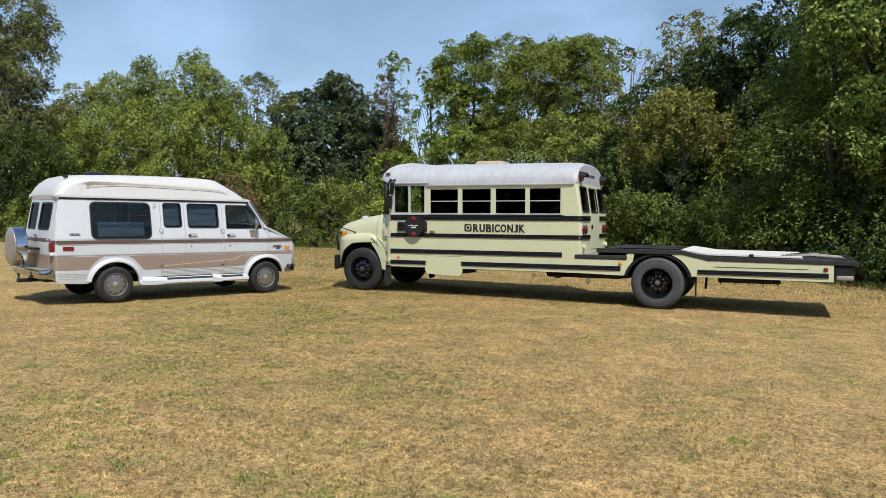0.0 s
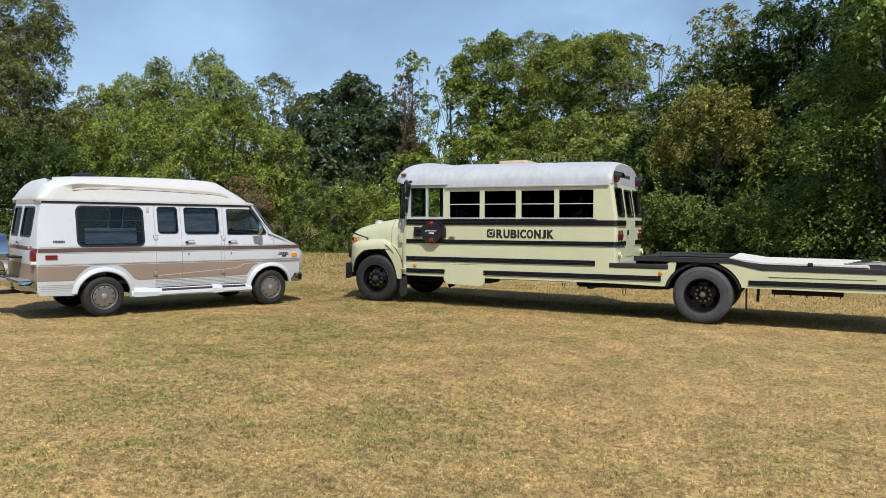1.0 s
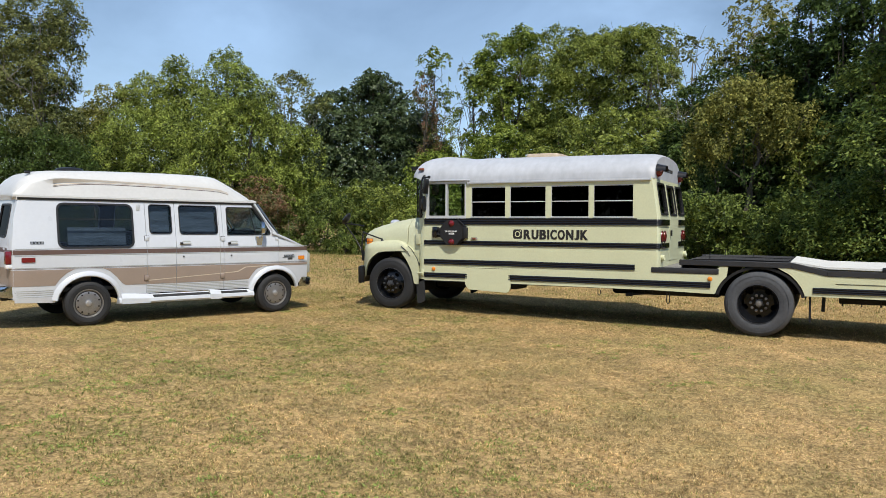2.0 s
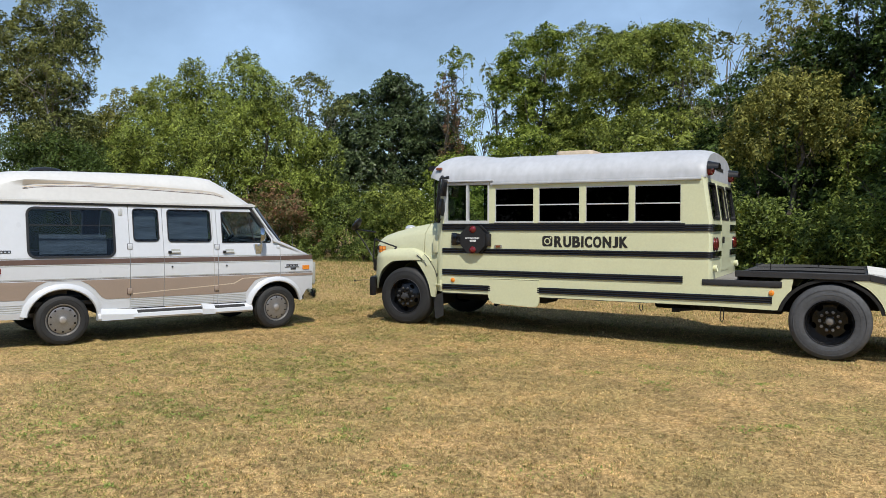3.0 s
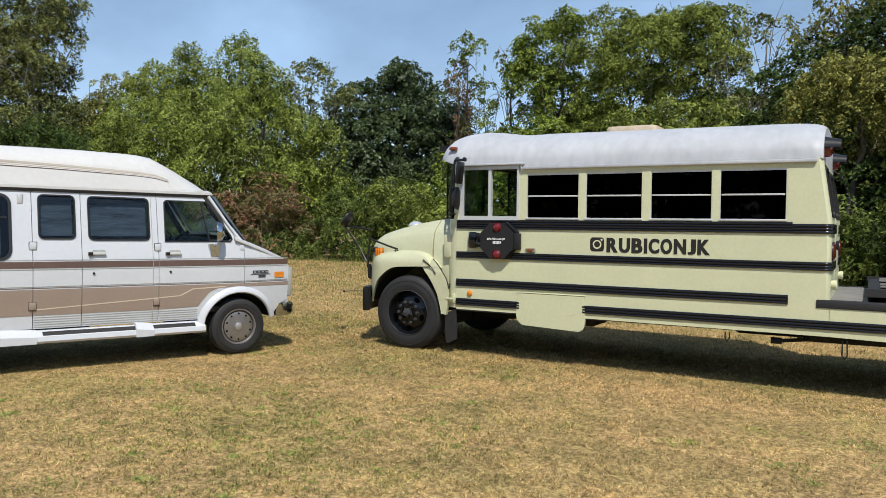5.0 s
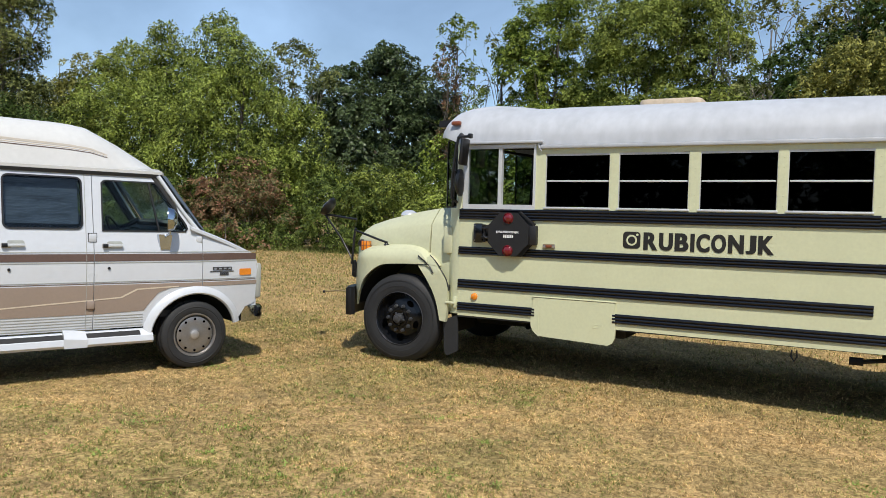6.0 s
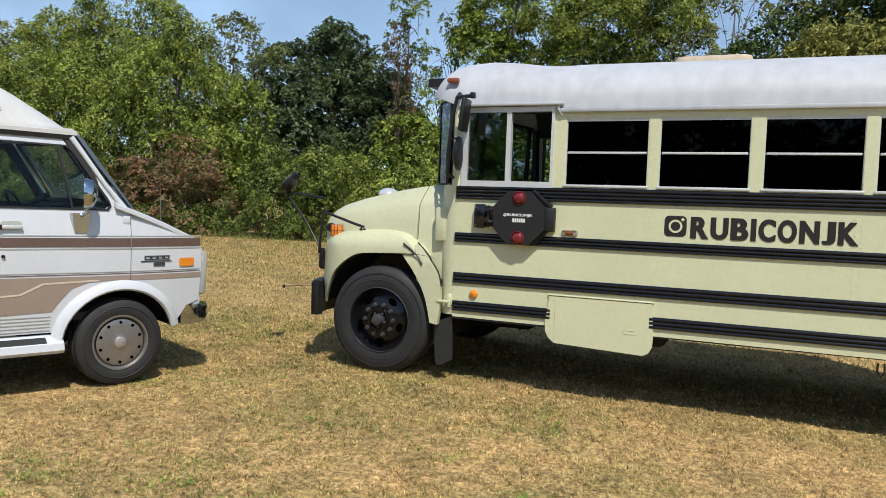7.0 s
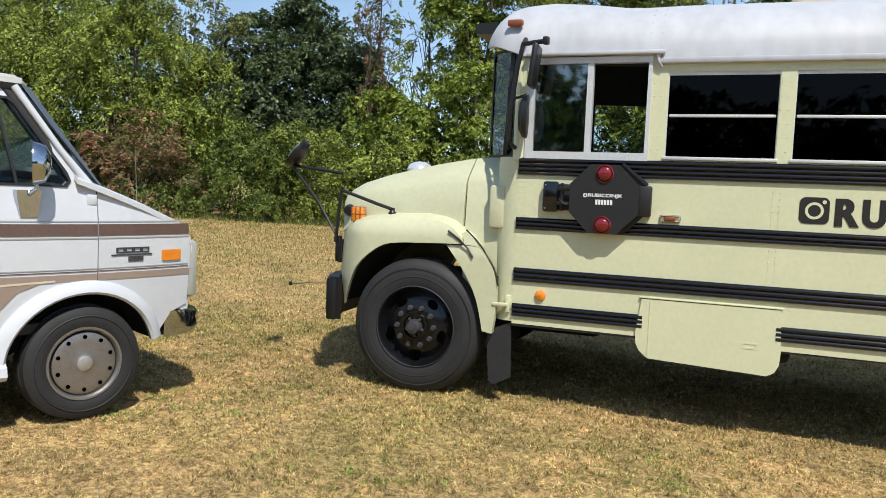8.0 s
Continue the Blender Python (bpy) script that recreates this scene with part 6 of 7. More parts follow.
# rear lamps: paired red discs, eave flashers with black hoods, cream reversing cups
for s in (-1, 1):
    for y in (1.02, 0.82):
        lamp = part("tail_lamp", lathe(bmesh.new(), [(0.022, 0.0), (0.03, 0.055), (0.02, 0.088), (0.0, 0.095), (-0.02, 0.095), (-0.02, 0.0)], (4.305 if y < 1 else 4.301, s * y, 1.395), axis="x", n=24), RED, bus, "round red tail lamp")
        part("bezel", lathe(bmesh.new(), [(0.0, 0.095), (0.014, 0.098), (0.0, 0.102), (-0.005, 0.1)], (4.305 if y < 1 else 4.301, s * y, 1.395), axis="x", n=24, closed=True), BLACK_METAL, lamp)
    part("reversing_lamp", lathe(bmesh.new(), [(0.0, 0.04), (0.03, 0.044), (0.04, 0.05), (0.07, 0.052), (0.078, 0.046), (0.065, 0.038), (0.06, 0.0)], (4.28, s * 1.03, 1.05), axis="x", n=20), CREAM, bus)
    fl = part("eave_flasher", lathe(bmesh.new(), [(0.10, 0.0), (0.095, 0.05), (0.07, 0.085), (0.0, 0.095), (-0.02, 0.06)], (4.195, s * 0.98, 2.47), axis="x", n=22), RED, bus, "red flasher lamp under a black hood")
    bm = bmesh.new()
    loft(bm, [[(4.185 + d, s * 0.98 + 0.13 * math.cos(a), 2.48 + 0.12 * math.sin(a) * (1 - 0.35 * d / 0.18)) for a in np.linspace(-0.1, math.pi + 0.1, 12)] for d in (0.0, 0.18)], loop=False, cap=False)
    part("hood", bm, BLACK_METAL, fl)


# wheels
def bus_wheel(name, m, twin, dusty):
    w = part(name, lathe(bmesh.new(), [(-0.13, 0.275), (-0.14, 0.30), (-0.145, 0.36), (-0.135, 0.42), (-0.115, 0.452), (-0.09, 0.468), (-0.05, 0.475), (-0.048, 0.462), (-0.03, 0.462), (-0.028, 0.476), (0.028, 0.476), (0.03, 0.462), (0.048, 0.462), (0.05, 0.475),
             (0.09, 0.468), (0.115, 0.452), (0.135, 0.42), (0.145, 0.36), (0.13, 0.275)], n=56, closed=True), RUBBER_DUSTY if dusty else RUBBER, bus, "worn truck tyre on a black steel rim", m)
    for k in range(2):
        ring_r = (0.345, 0.405)[k]
        part("sidewall_ring", lathe(bmesh.new(), [(-0.1455, ring_r), (-0.1470, ring_r + 0.004), (-0.1455, ring_r + 0.008)], n=56), RUBBER_DUSTY if dusty else RUBBER, w)
    dish = 0.05 if twin else -0.085
    rim = part("rim", lathe(bmesh.new(), [(-0.135, 0.285), (-0.14, 0.275), (-0.125, 0.262), (-0.10, 0.255), (0.02 if twin else -0.07, 0.235), (dish, 0.205), (dish - (0.0 if twin else 0.03), 0.16), (dish - 0.01 - (0.0 if twin else 0.03), 0.10), (dish - (0.0 if twin else 0.03), 0.0), (dish + 0.04, 0.0), (dish + 0.05, 0.23), (0.13, 0.285)], n=48, closed=True), RIM_BLACK, w, "glossy black steel rim")
    face = dish - (0.0 if twin else 0.02)
    for k in range(5):
        a = math.tau * (k + 0.5) / 5
        hole = bmesh.new()
        lathe(hole, [(-0.002, 0.0), (-0.002, 0.028), (0.004, 0.031), (0.01, 0.031)], n=18)
        for v in hole.verts:
            v.co.x *= 1.35
            v.co = Matrix.Rotation(-a, 4, "Y") @ (Matrix.Translation((0, face - 0.004, 0.195)) @ v.co)
        part("hand_hole", hole, VOID, rim)
    hub = part("hub", lathe(bmesh.new(), [(0.0, 0.100), (-0.026, 0.098), (-0.036, 0.093), (-0.036, 0.084), (-0.002, 0.080), (-0.001, 0.0)], (0, face, 0), n=24), RIM_BLACK, w, "black hub with a dull steel cap")
    part("hub_cap", lathe(bmesh.new(), [(-0.004, 0.054), (-0.075, 0.048), (-0.088, 0.040), (-0.090, 0.022), (-0.097, 0.020), (-0.099, 0.0)], (0, face, 0), n=20), STEEL if twin else GUNMETAL, hub)
    # black disc paints the shade inside the hub
    part("hub_recess_shade", lathe(bmesh.new(), [(-0.030, 0.0835), (-0.006, 0.078), (-0.005, 0.0)], (0, face, 0), n=24), VOID, hub)
    part("rim_lip", lathe(bmesh.new(), [(-0.138, 0.279), (-0.146, 0.2825), (-0.138, 0.287)], n=48), GUNMETAL, rim)
    for k in range(5):
        rib = math.tau * (k + 0.5) / 5
        part("hub_rib", box(bmesh.new(), -0.009, 0.009, face - 0.046, face - 0.026, 0.046, 0.072, 0.004), GUNMETAL, hub, m=Matrix.Rotation(rib, 4, "Y"))
    nut = bmesh.new()
    lathe(nut, [(0.0, 0.021), (-0.012, 0.021), (-0.014, 0.016), (-0.035, 0.015), (-0.038, 0.0)], n=6)
    nut_me = mesh_of("lug_nut", nut, STEEL if twin else GUNMETAL)
    ring = 0.116 if twin else 0.134
    for k in range(10):
        a = math.tau * k / 10
        ob = new("lug_nut", nut_me)
        ob.parent = hub
        ob.location = (ring * math.cos(a), face - 0.012, ring * math.sin(a))
    return w


for s in (-1, 1):
    turn = Matrix.Identity(4) if s < 0 else Matrix.Rotation(math.pi, 4, "Z")
    steer = Matrix.Rotation(radians(3), 4, "Z")
    bus_wheel("front_wheel", Matrix.Translation((-0.725, s * 1.105, 0.452)) @ Matrix.Scale(1.045, 4) @ steer @ turn, False, False)
    bus_wheel("rear_wheel", Matrix.Translation((5.80, s * 1.09, 0.462 - PITCH * 5.81)) @ Matrix.Scale(1.06, 4) @ turn, True, True)
    part("inner_tyre", lathe(bmesh.new(), [(-0.13, 0.275), (-0.145, 0.36), (-0.115, 0.452), (-0.05, 0.475), (0.05, 0.475), (0.115, 0.452), (0.145, 0.36), (0.13, 0.275)], n=40, closed=True), RUBBER_DUSTY, bus, m=Matrix.Translation((5.80, s * 0.76, 0.462 - PITCH * 5.81)) @ Matrix.Scale(1.06, 4))


# ---- the van ----
# Local frame: x forward from the rear axle, the kerb side at negative y, z up from the grass.
van = thing("camper_van", Matrix.Translation((-11.653, 11.594, 0)) @ Matrix.Rotation(radians(67.0), 4, "Z"),
            "white high-top camper van with brown and tan side stripes", "van")


def van_half(x, z):
    w = float(np.interp(z, (0.28, 0.42, 0.60, 0.80, 1.05, 1.15, 1.25, 1.90, 2.0), (0.925, 0.95, 0.965, 0.975, 0.975, 0.968, 0.95, 0.818, 0.80)))
    if x > 2.9:
        w -= 0.10 * ((x - 2.9) / 0.95) ** 2
    if x < -0.75:
        w -= 0.055 * ((-0.75 - x) / 0.30) ** 2
    return w


def on_van(sign=-1, out=0.0):
    return lambda u, v, d: (u, sign * (van_half(u, v) + out - d), v)


ZCUTS = (0.42, 0.60, 0.80, 1.05, 1.10, 1.15, 1.20, 1.25)
FRONT_X = 3.175
rear_arch = arc(0.0, 0.31, 0.47, 170, 10, 18, 0.44)


def van_window(parent, u0, u1, v0, v1, r, mat, sign=-1, out=0.0, wide=0.03):
    gasket = part("window_gasket", slab(bmesh.new(), rrect(u0 - wide, u1 + wide, v0 - wide, v1 + wide, r + wide), [rrect(u0, u1, v0, v1, r)], on_van(sign, 0.010 + out), 0.03, vcuts=(1.2, 1.25)), GASKET, parent)
    part("pane", slab(bmesh.new(), rrect(u0 - 0.01, u1 + 0.01, v0 - 0.01, v1 + 0.01, r), [], on_van(sign, -0.004 + out), 0.006, vcuts=(1.2, 1.25)), mat, gasket)
    return gasket


# rear quarter panel with the long window
quarter = [(-1.02, 0.40)] + [(u, v) for u, v in rear_arch] + [(0.52, 0.42), (0.886, 0.42), (0.886, 1.90), (-0.93, 1.90), (-1.0, 1.6), (-1.03, 1.2)]
hole = rrect(-0.425, 0.695, 1.155, 1.845, 0.09)
quarter_panel = part("quarter_panel", slab(bmesh.new(), quarter, [hole], on_van(), 0.03, ucuts=(-0.95, -0.88, -0.8), vcuts=ZCUTS), VAN_WHITE, van)
big = van_window(quarter_panel, -0.40, 0.67, 1.18, 1.82, 0.08, SMOKED)
for z, h in ((1.60, 0.007),):
    part("window_bar", slab(bmesh.new(), [(-0.39, z - h), (0.66, z - h), (0.66, z + h), (-0.39, z + h)], [], on_van(-1, 0.004), 0.012), GASKET, big)
part("window_bar", slab(bmesh.new(), [(0.12, 1.60), (0.134, 1.60), (0.134, 1.81), (0.12, 1.81)], [], on_van(-1, 0.004), 0.012), GASKET, big)
part("blind", slab(bmesh.new(), [(-0.25, 1.20), (0.62, 1.20), (0.62, 1.47), (-0.25, 1.47)], [], on_van(-1, -0.16), 0.01), BLIND_SKY_STREAKS, quarter_panel, "pale grey blind with painted sky reflection behind the long window")

# two side doors
def van_door(name, outline, window, ucuts=()):
    u0, u1, v0, v1 = window
    d = part(name, slab(bmesh.new(), outline, [rrect(u0 - 0.012, u1 + 0.012, v0 - 0.012, v1 + 0.012, 0.05)], on_van(), 0.03, ucuts=ucuts, vcuts=ZCUTS), VAN_WHITE, van)
    g = van_window(d, u0, u1, v0, v1, 0.045, SMOKED, wide=0.014)
    return d, g


d1, g1 = van_door("side_door", [(0.893, 0.42), (1.366, 0.42), (1.370, 1.90), (0.893, 1.90)], (0.96, 1.305, 1.385, 1.84))
d2, g2 = van_door("side_door", [(1.373, 0.42), (2.193, 0.42), (2.193, 1.90), (1.377, 1.90)], (1.455, 2.095, 1.375, 1.838))
# panels behind the door panes carry the painted cloud reflection
for g, u0, u1 in ((g1, 0.97, 1.295), (g2, 1.465, 2.085)):
    part("blind", slab(bmesh.new(), [(u0, 1.41), (u1, 1.41), (u1, 1.82), (u0, 1.82)], [], on_van(-1, -0.07), 0.008), BLIND_SKY_STREAKS, d1 if g is g1 else d2, "grey blind with painted cloud-reflection streaks")
# front door with its sloping window
door_line = [(2.20, 0.42), (2.66, 0.42)] + [(u, v) for u, v in arc(FRONT_X, 0.31, 0.48, 168, 84, 12, 0.45)] + [(3.245, 0.83), (3.245, 1.36), (3.17, 1.42), (2.84, 1.90), (2.20, 1.90)]
pane_line = [(2.285, 1.36), (3.06, 1.36), (3.085, 1.385), (3.07, 1.42), (2.815, 1.80), (2.78, 1.825), (2.32, 1.825), (2.29, 1.80)]
d3 = part("front_door", slab(bmesh.new(), door_line, [pane_line], on_van(), 0.03, ucuts=(2.9, 3.05), vcuts=ZCUTS), VAN_WHITE, van)
grow = [(2.272, 1.347), (3.075, 1.347), (3.10, 1.383), (3.085, 1.43), (2.826, 1.812), (2.785, 1.838), (2.31, 1.838), (2.277, 1.81)]
gasket = part("window_gasket", slab(bmesh.new(), grow, [pane_line], on_van(-1, 0.008), 0.03), GASKET, d3)
part("pane", slab(bmesh.new(), pane_line, [], on_van(-1, -0.004), 0.006), CLEAR, gasket)
part("vent_bar", slab(bmesh.new(), [(2.80, 1.36), (2.815, 1.36), (2.735, 1.82), (2.718, 1.82)], [], on_van(-1, 0.006), 0.014), GASKET, gasket)
# far side
far = [(-1.02, 0.40)] + rear_arch + [(0.52, 0.42), (2.66, 0.42)] + arc(FRONT_X, 0.31, 0.47, 172, 84, 10, 0.44) + [(3.245, 0.83), (3.245, 1.36), (3.17, 1.42), (2.84, 1.90), (-0.93, 1.90)]
part("far_side", slab(bmesh.new(), far, [rrect(-0.4, 0.67, 1.18, 1.82, 0.08), rrect(0.95, 2.0, 1.38, 1.83, 0.06), pane_line], on_van(1), 0.03, vcuts=ZCUTS), VAN_WHITE, van)
for u0, u1, v0, v1 in ((-0.4, 0.67, 1.18, 1.82), (0.95, 2.0, 1.38, 1.83)):
    part("pane", slab(bmesh.new(), rrect(u0, u1, v0, v1, 0.06), [], on_van(1, -0.01), 0.006), SMOKED, van)
part("pane", slab(bmesh.new(), pane_line, [], on_van(1, -0.01), 0.006), CLEAR, van)
lining = [(-0.98, 0.55), (2.66, 0.55), (3.15, 0.83), (3.20, 1.36), (3.12, 1.42), (2.80, 1.88), (-0.91, 1.88)]
part("side_lining", slab(bmesh.new(), lining, [rrect(-0.42, 0.69, 1.16, 1.84, 0.08), rrect(0.93, 2.02, 1.36, 1.85, 0.06), pane_line], on_van(1, -0.035), 0.012, vcuts=ZCUTS), INTERIOR, van)
# front fenders
fend = [(3.252, 0.79)] + arc(FRONT_X, 0.31, 0.47, 82, 18, 10, 0.44) + [(3.655, 0.41), (3.70, 0.47), (3.76, 0.555), (3.878, 0.60), (3.892, 0.95), (3.88, 1.06), (3.825, 1.132), (3.7, 1.186), (3.5, 1.268), (3.252, 1.358)]
for s in (-1, 1):
    part("front_fender", slab(bmesh.new(), fend, [], on_van(s), 0.03, ucuts=(3.4, 3.5, 3.6, 3.7, 3.8), vcuts=(0.6, 0.8, 1.05, 1.15)), VAN_WHITE, van)
# hood, nose and windscreen
def hood_z(x):
    return float(np.interp(x, (3.10, 3.25, 3.5, 3.825, 3.88, 3.905, 3.91), (1.41, 1.358, 1.268, 1.128, 1.078, 1.0, 0.9)))


bm = bmesh.new()
rings = []
for x in (3.12, 3.25, 3.4, 3.55, 3.7, 3.825, 3.868, 3.893, 3.907):
    w = van_half(min(x, 3.86), 1.1) - 0.004
    z = hood_z(x)
    rings.append([(x, -w, z - 0.002), (x, -w * 0.97, z + 0.012), (x, -w * 0.75, z + 0.035), (x, 0, z + 0.05), (x, w * 0.75, z + 0.035), (x, w * 0.97, z + 0.012), (x, w, z - 0.002)])
loft(bm, rings, loop=False, cap=False)
made = bmesh.ops.extrude_face_region(bm, geom=bm.faces[:])["geom"]
for v in made:
    if isinstance(v, bmesh.types.BMVert):
        v.co.z -= 0.03
part("hood", bm, VAN_WHITE, van)
bm = bmesh.new()
loft(bm, [[(3.82, -0.86, z), (3.900, -0.845, z), (3.945, -0.6, z), (3.945, 0.6, z), (3.900, 0.845, z), (3.82, 0.86, z)] for z in (0.55, 0.62, 0.95, 1.05)])
bmesh.ops.bevel(bm, geom=bm.edges[:], offset=0.012, segments=2, affect="EDGES")
part("nose_panel", bm, VAN_WHITE, van)
part("headlamp_bezel", box(bmesh.new(), 3.875, 3.955, -0.865, -0.60, 0.64, 1.02, 0.03), VAN_GREY, van)


def on_windscreen(u, v, d):
    t = (v - 1.33) / 0.57
    return (3.43 - 0.44 * t - 0.13 * (u / 0.9) ** 2 - d, u * (1 - 0.10 * t), v + d * 0.8)


wind = part("windscreen", slab(bmesh.new(), rrect(-0.92, 0.92, 1.33, 1.91, 0.06), [rrect(-0.87, 0.87, 1.38, 1.87, 0.05)], on_windscreen, 0.03, ucuts=np.linspace(-0.8, 0.8, 9)), GASKET, van)
part("windscreen_pane", slab(bmesh.new(), rrect(-0.89, 0.89, 1.36, 1.89, 0.05), [], lambda u, v, d: on_windscreen(u, v, d + 0.008), 0.006, ucuts=np.linspace(-0.8, 0.8, 9)), CLEAR, wind)
for s in (-1, 1):
    bm = bmesh.new()
    tube(bm, [(3.215, s * 0.925, 1.35), (3.05, s * 0.895, 1.56), (2.82, s * 0.83, 1.90)], [0.026, 0.018, 0.022], 10)
    part("windscreen_pillar", bm, VAN_WHITE, van)
    bm = bmesh.new()
    tube(bm, [(3.16, s * 0.875, 1.33), (3.00, s * 0.85, 1.56), (2.77, s * 0.785, 1.90)], [0.045, 0.038, 0.045], 8)
    part("pillar_trim", bm, INTERIOR, van)

# opaque strip for the glass edge, its sky reflection painted in
for s in (-1, 1):
    part("screen_glass_edge", slab(bmesh.new(), [(3.252, 1.362), (3.30, 1.345), (3.10, 1.63), (2.91, 1.905), (2.872, 1.905), (3.06, 1.635)], [], on_van(s, -0.012), 0.05), SKY_GLASS_EDGE, wind)

# rear face with two doors
def on_tail(u, v, d):
    lean = float(np.interp(v, (0.4, 1.15, 1.9), (-1.10, -1.11, -0.985)))
    return (lean + 0.06 * (abs(u) / 0.85) ** 3 + d, u, v)


for s in (-1, 1):
    a, b = sorted((s * 0.004, s * 0.74))
    w0, w1 = sorted((s * 0.10, s * 0.62))
    rd = part("rear_door", slab(bmesh.new(), [(a, 0.50), (b, 0.50), (b, 1.88), (a, 1.88)], [rrect(w0, w1, 1.33, 1.80, 0.05)], on_tail, 0.03, ucuts=np.linspace(-0.7, 0.7, 8), vcuts=(1.15,)), VAN_WHITE, van)
    part("window_gasket", slab(bmesh.new(), rrect(w0 - 0.02, w1 + 0.02, 1.31, 1.82, 0.06), [rrect(w0 + 0.01, w1 - 0.01, 1.34, 1.79, 0.045)], lambda u, v, d: on_tail(u, v, d - 0.008), 0.02), GASKET, rd)
    part("pane", slab(bmesh.new(), rrect(w0, w1, 1.33, 1.80, 0.05), [], lambda u, v, d: on_tail(u, v, d + 0.01), 0.006), DARK_SMOKED, rd)
    part("stripe", slab(bmesh.new(), [(a, 1.10), (b, 1.10), (b, 1.165), (a, 1.165)], [], lambda u, v, d: on_tail(u, v, d - 0.002), 0.003, ucuts=np.linspace(-0.7, 0.7, 8)), VAN_BROWN, rd)
    part("band", slab(bmesh.new(), [(a, 0.60), (b, 0.60), (b, 0.87), (a, 0.87)], [], lambda u, v, d: on_tail(u, v, d - 0.002), 0.003, ucuts=np.linspace(-0.7, 0.7, 8)), VAN_TAN, rd)
    # corner pillar, tail lamp
    bm = bmesh.new()
    rings = []
    for z in (0.42, 0.6, 0.8, 1.0, 1.15, 1.4, 1.65, 1.90):
        x_in, x_out = on_tail(s * 0.75, z, 0)[0], float(np.interp(z, (0.42, 1.2, 1.9), (-1.00, -1.0, -0.91)))
        w = van_half(x_out, z)
        p0, p1, p2 = Vector((x_in, s * 0.75, z)), Vector((x_in + 0.005, s * (w - 0.01), z)), Vector((x_out, s * w, z))
        curve = [p0 * (1 - t) ** 2 + p1 * 2 * t * (1 - t) + p2 * t * t for t in np.linspace(0, 1, 7)]
        rings.append(curve + [p2 + Vector((0.0, -s * 0.04, 0)), p0 + Vector((0.04, 0, 0))])
    loft(bm, rings)
    part("rear_corner", bm, VAN_WHITE, van)
    for z0, z1, mat in ((0.60, 0.84, VAN_TAN), (1.066, 1.135, VAN_BROWN), (0.853, 0.858, VAN_BROWN)):
        rows = []
        for z in (z0, z1):
            x_in, x_out = on_tail(s * 0.75, z, 0)[0], float(np.interp(z, (0.42, 1.2, 1.9), (-1.00, -1.0, -0.91)))
            w = van_half(x_out, z)
            p0, p1, p2 = Vector((x_in, s * 0.75, z)), Vector((x_in + 0.005, s * (w - 0.01), z)), Vector((x_out, s * w, z))
            curve = [p0 * (1 - t) ** 2 + p1 * 2 * t * (1 - t) + p2 * t * t for t in np.linspace(0, 1, 7)]
            rows.append([p + Vector((-0.004 * (1 - k / 6), s * 0.005 * k / 6, 0)) for k, p in enumerate(curve)] + [p + Vector((0.002, -s * 0.002, 0)) for p in curve[::-1]])
        part("corner_stripe", loft(bmesh.new(), rows), mat, van)
    tail = part("tail_lamp", box(bmesh.new(), -1.118, -1.03, s * 0.855 - 0.055, s * 0.855 + 0.055, 0.925, 1.12, 0.02), RED, van, "tall red tail lamp")
    part("reversing_lens", box(bmesh.new(), -1.116, -1.03, s * 0.855 - 0.053, s * 0.855 + 0.053, 0.865, 0.925, 0.012), WHITE_VINYL, tail)
part("rear_handle", box(bmesh.new(), -1.15, -1.115, -0.14, -0.05, 1.19, 1.23, 0.01), CHROME, van)

# high roof: moulded shell from the gutter up
def roof_line(x):
    return float(np.interp(x, (-0.995, -0.96, -0.88, -0.76, -0.6, -0.4, 0.2, 1.2, 2.0, 2.2, 2.45, 2.65, 2.82, 2.93, 2.98), (1.965, 2.06, 2.19, 2.285, 2.33, 2.35, 2.375, 2.395, 2.385, 2.355, 2.23, 2.12, 2.03, 1.965, 1.93)))


def van_roof_ring(x, inset=0.0):
    h = roof_line(x) - 1.915
    w = 0.825
    if x > 2.4:
        w -= 0.14 * ((x - 2.4) / 0.58) ** 2
    if x < -0.75:
        w -= 0.05 * ((-0.75 - x) / 0.27) ** 2
    w -= inset
    # the upper shell overhangs a cove that starts in a flare at the back and runs out at the front
    sh = float(np.interp(x, (-0.62, -0.38, 2.2, 2.8), (0.62, 0.70, 0.50, 0.36)))
    cove = float(np.interp(x, (-0.62, -0.42, -0.2, 0.3, 2.2, 2.75), (0.0, 0.9, 0.45, 0.2, 0.12, 0.0)))
    side = [(w, 0.0), (w + 0.004, 0.03), (w - 0.006, 0.055), (w - 0.03 - 0.03 * cove, sh - 0.05 - 0.24 * cove), (w - 0.035 - 0.035 * cove, sh - 0.03 - 0.18 * cove), (w - 0.045 + 0.012 * cove, sh), (w - 0.075, sh + (1 - sh) * 0.22), (w - 0.15, sh + (1 - sh) * 0.68), (w - 0.28, 0.955), (w - 0.5, 0.99), (0.0, 1.0)]
    if x > 2.6:
        x = 2.6 + (x - 2.6) * 0.87
    pts = [(x, -y, 1.915 + (f * h if f > 0.056 else min(f, h)) - inset) for y, f in side]
    return pts + [(x, -y, z) for x, y, z in pts[-2::-1]]


xs = [-0.995, -0.985, -0.96, -0.92, -0.85, -0.75, -0.62, -0.55, -0.48, -0.42, -0.3, 0.2, 0.8, 1.4, 1.9, 2.05, 2.2, 2.35, 2.5, 2.65, 2.8, 2.9, 2.96, 2.98]
bm = bmesh.new()
loft(bm, [van_roof_ring(x) + van_roof_ring(x, 0.03)[::-1] for x in xs])
high_top = part("high_top", bm, VAN_ROOF, van, "moulded white fibreglass high top")
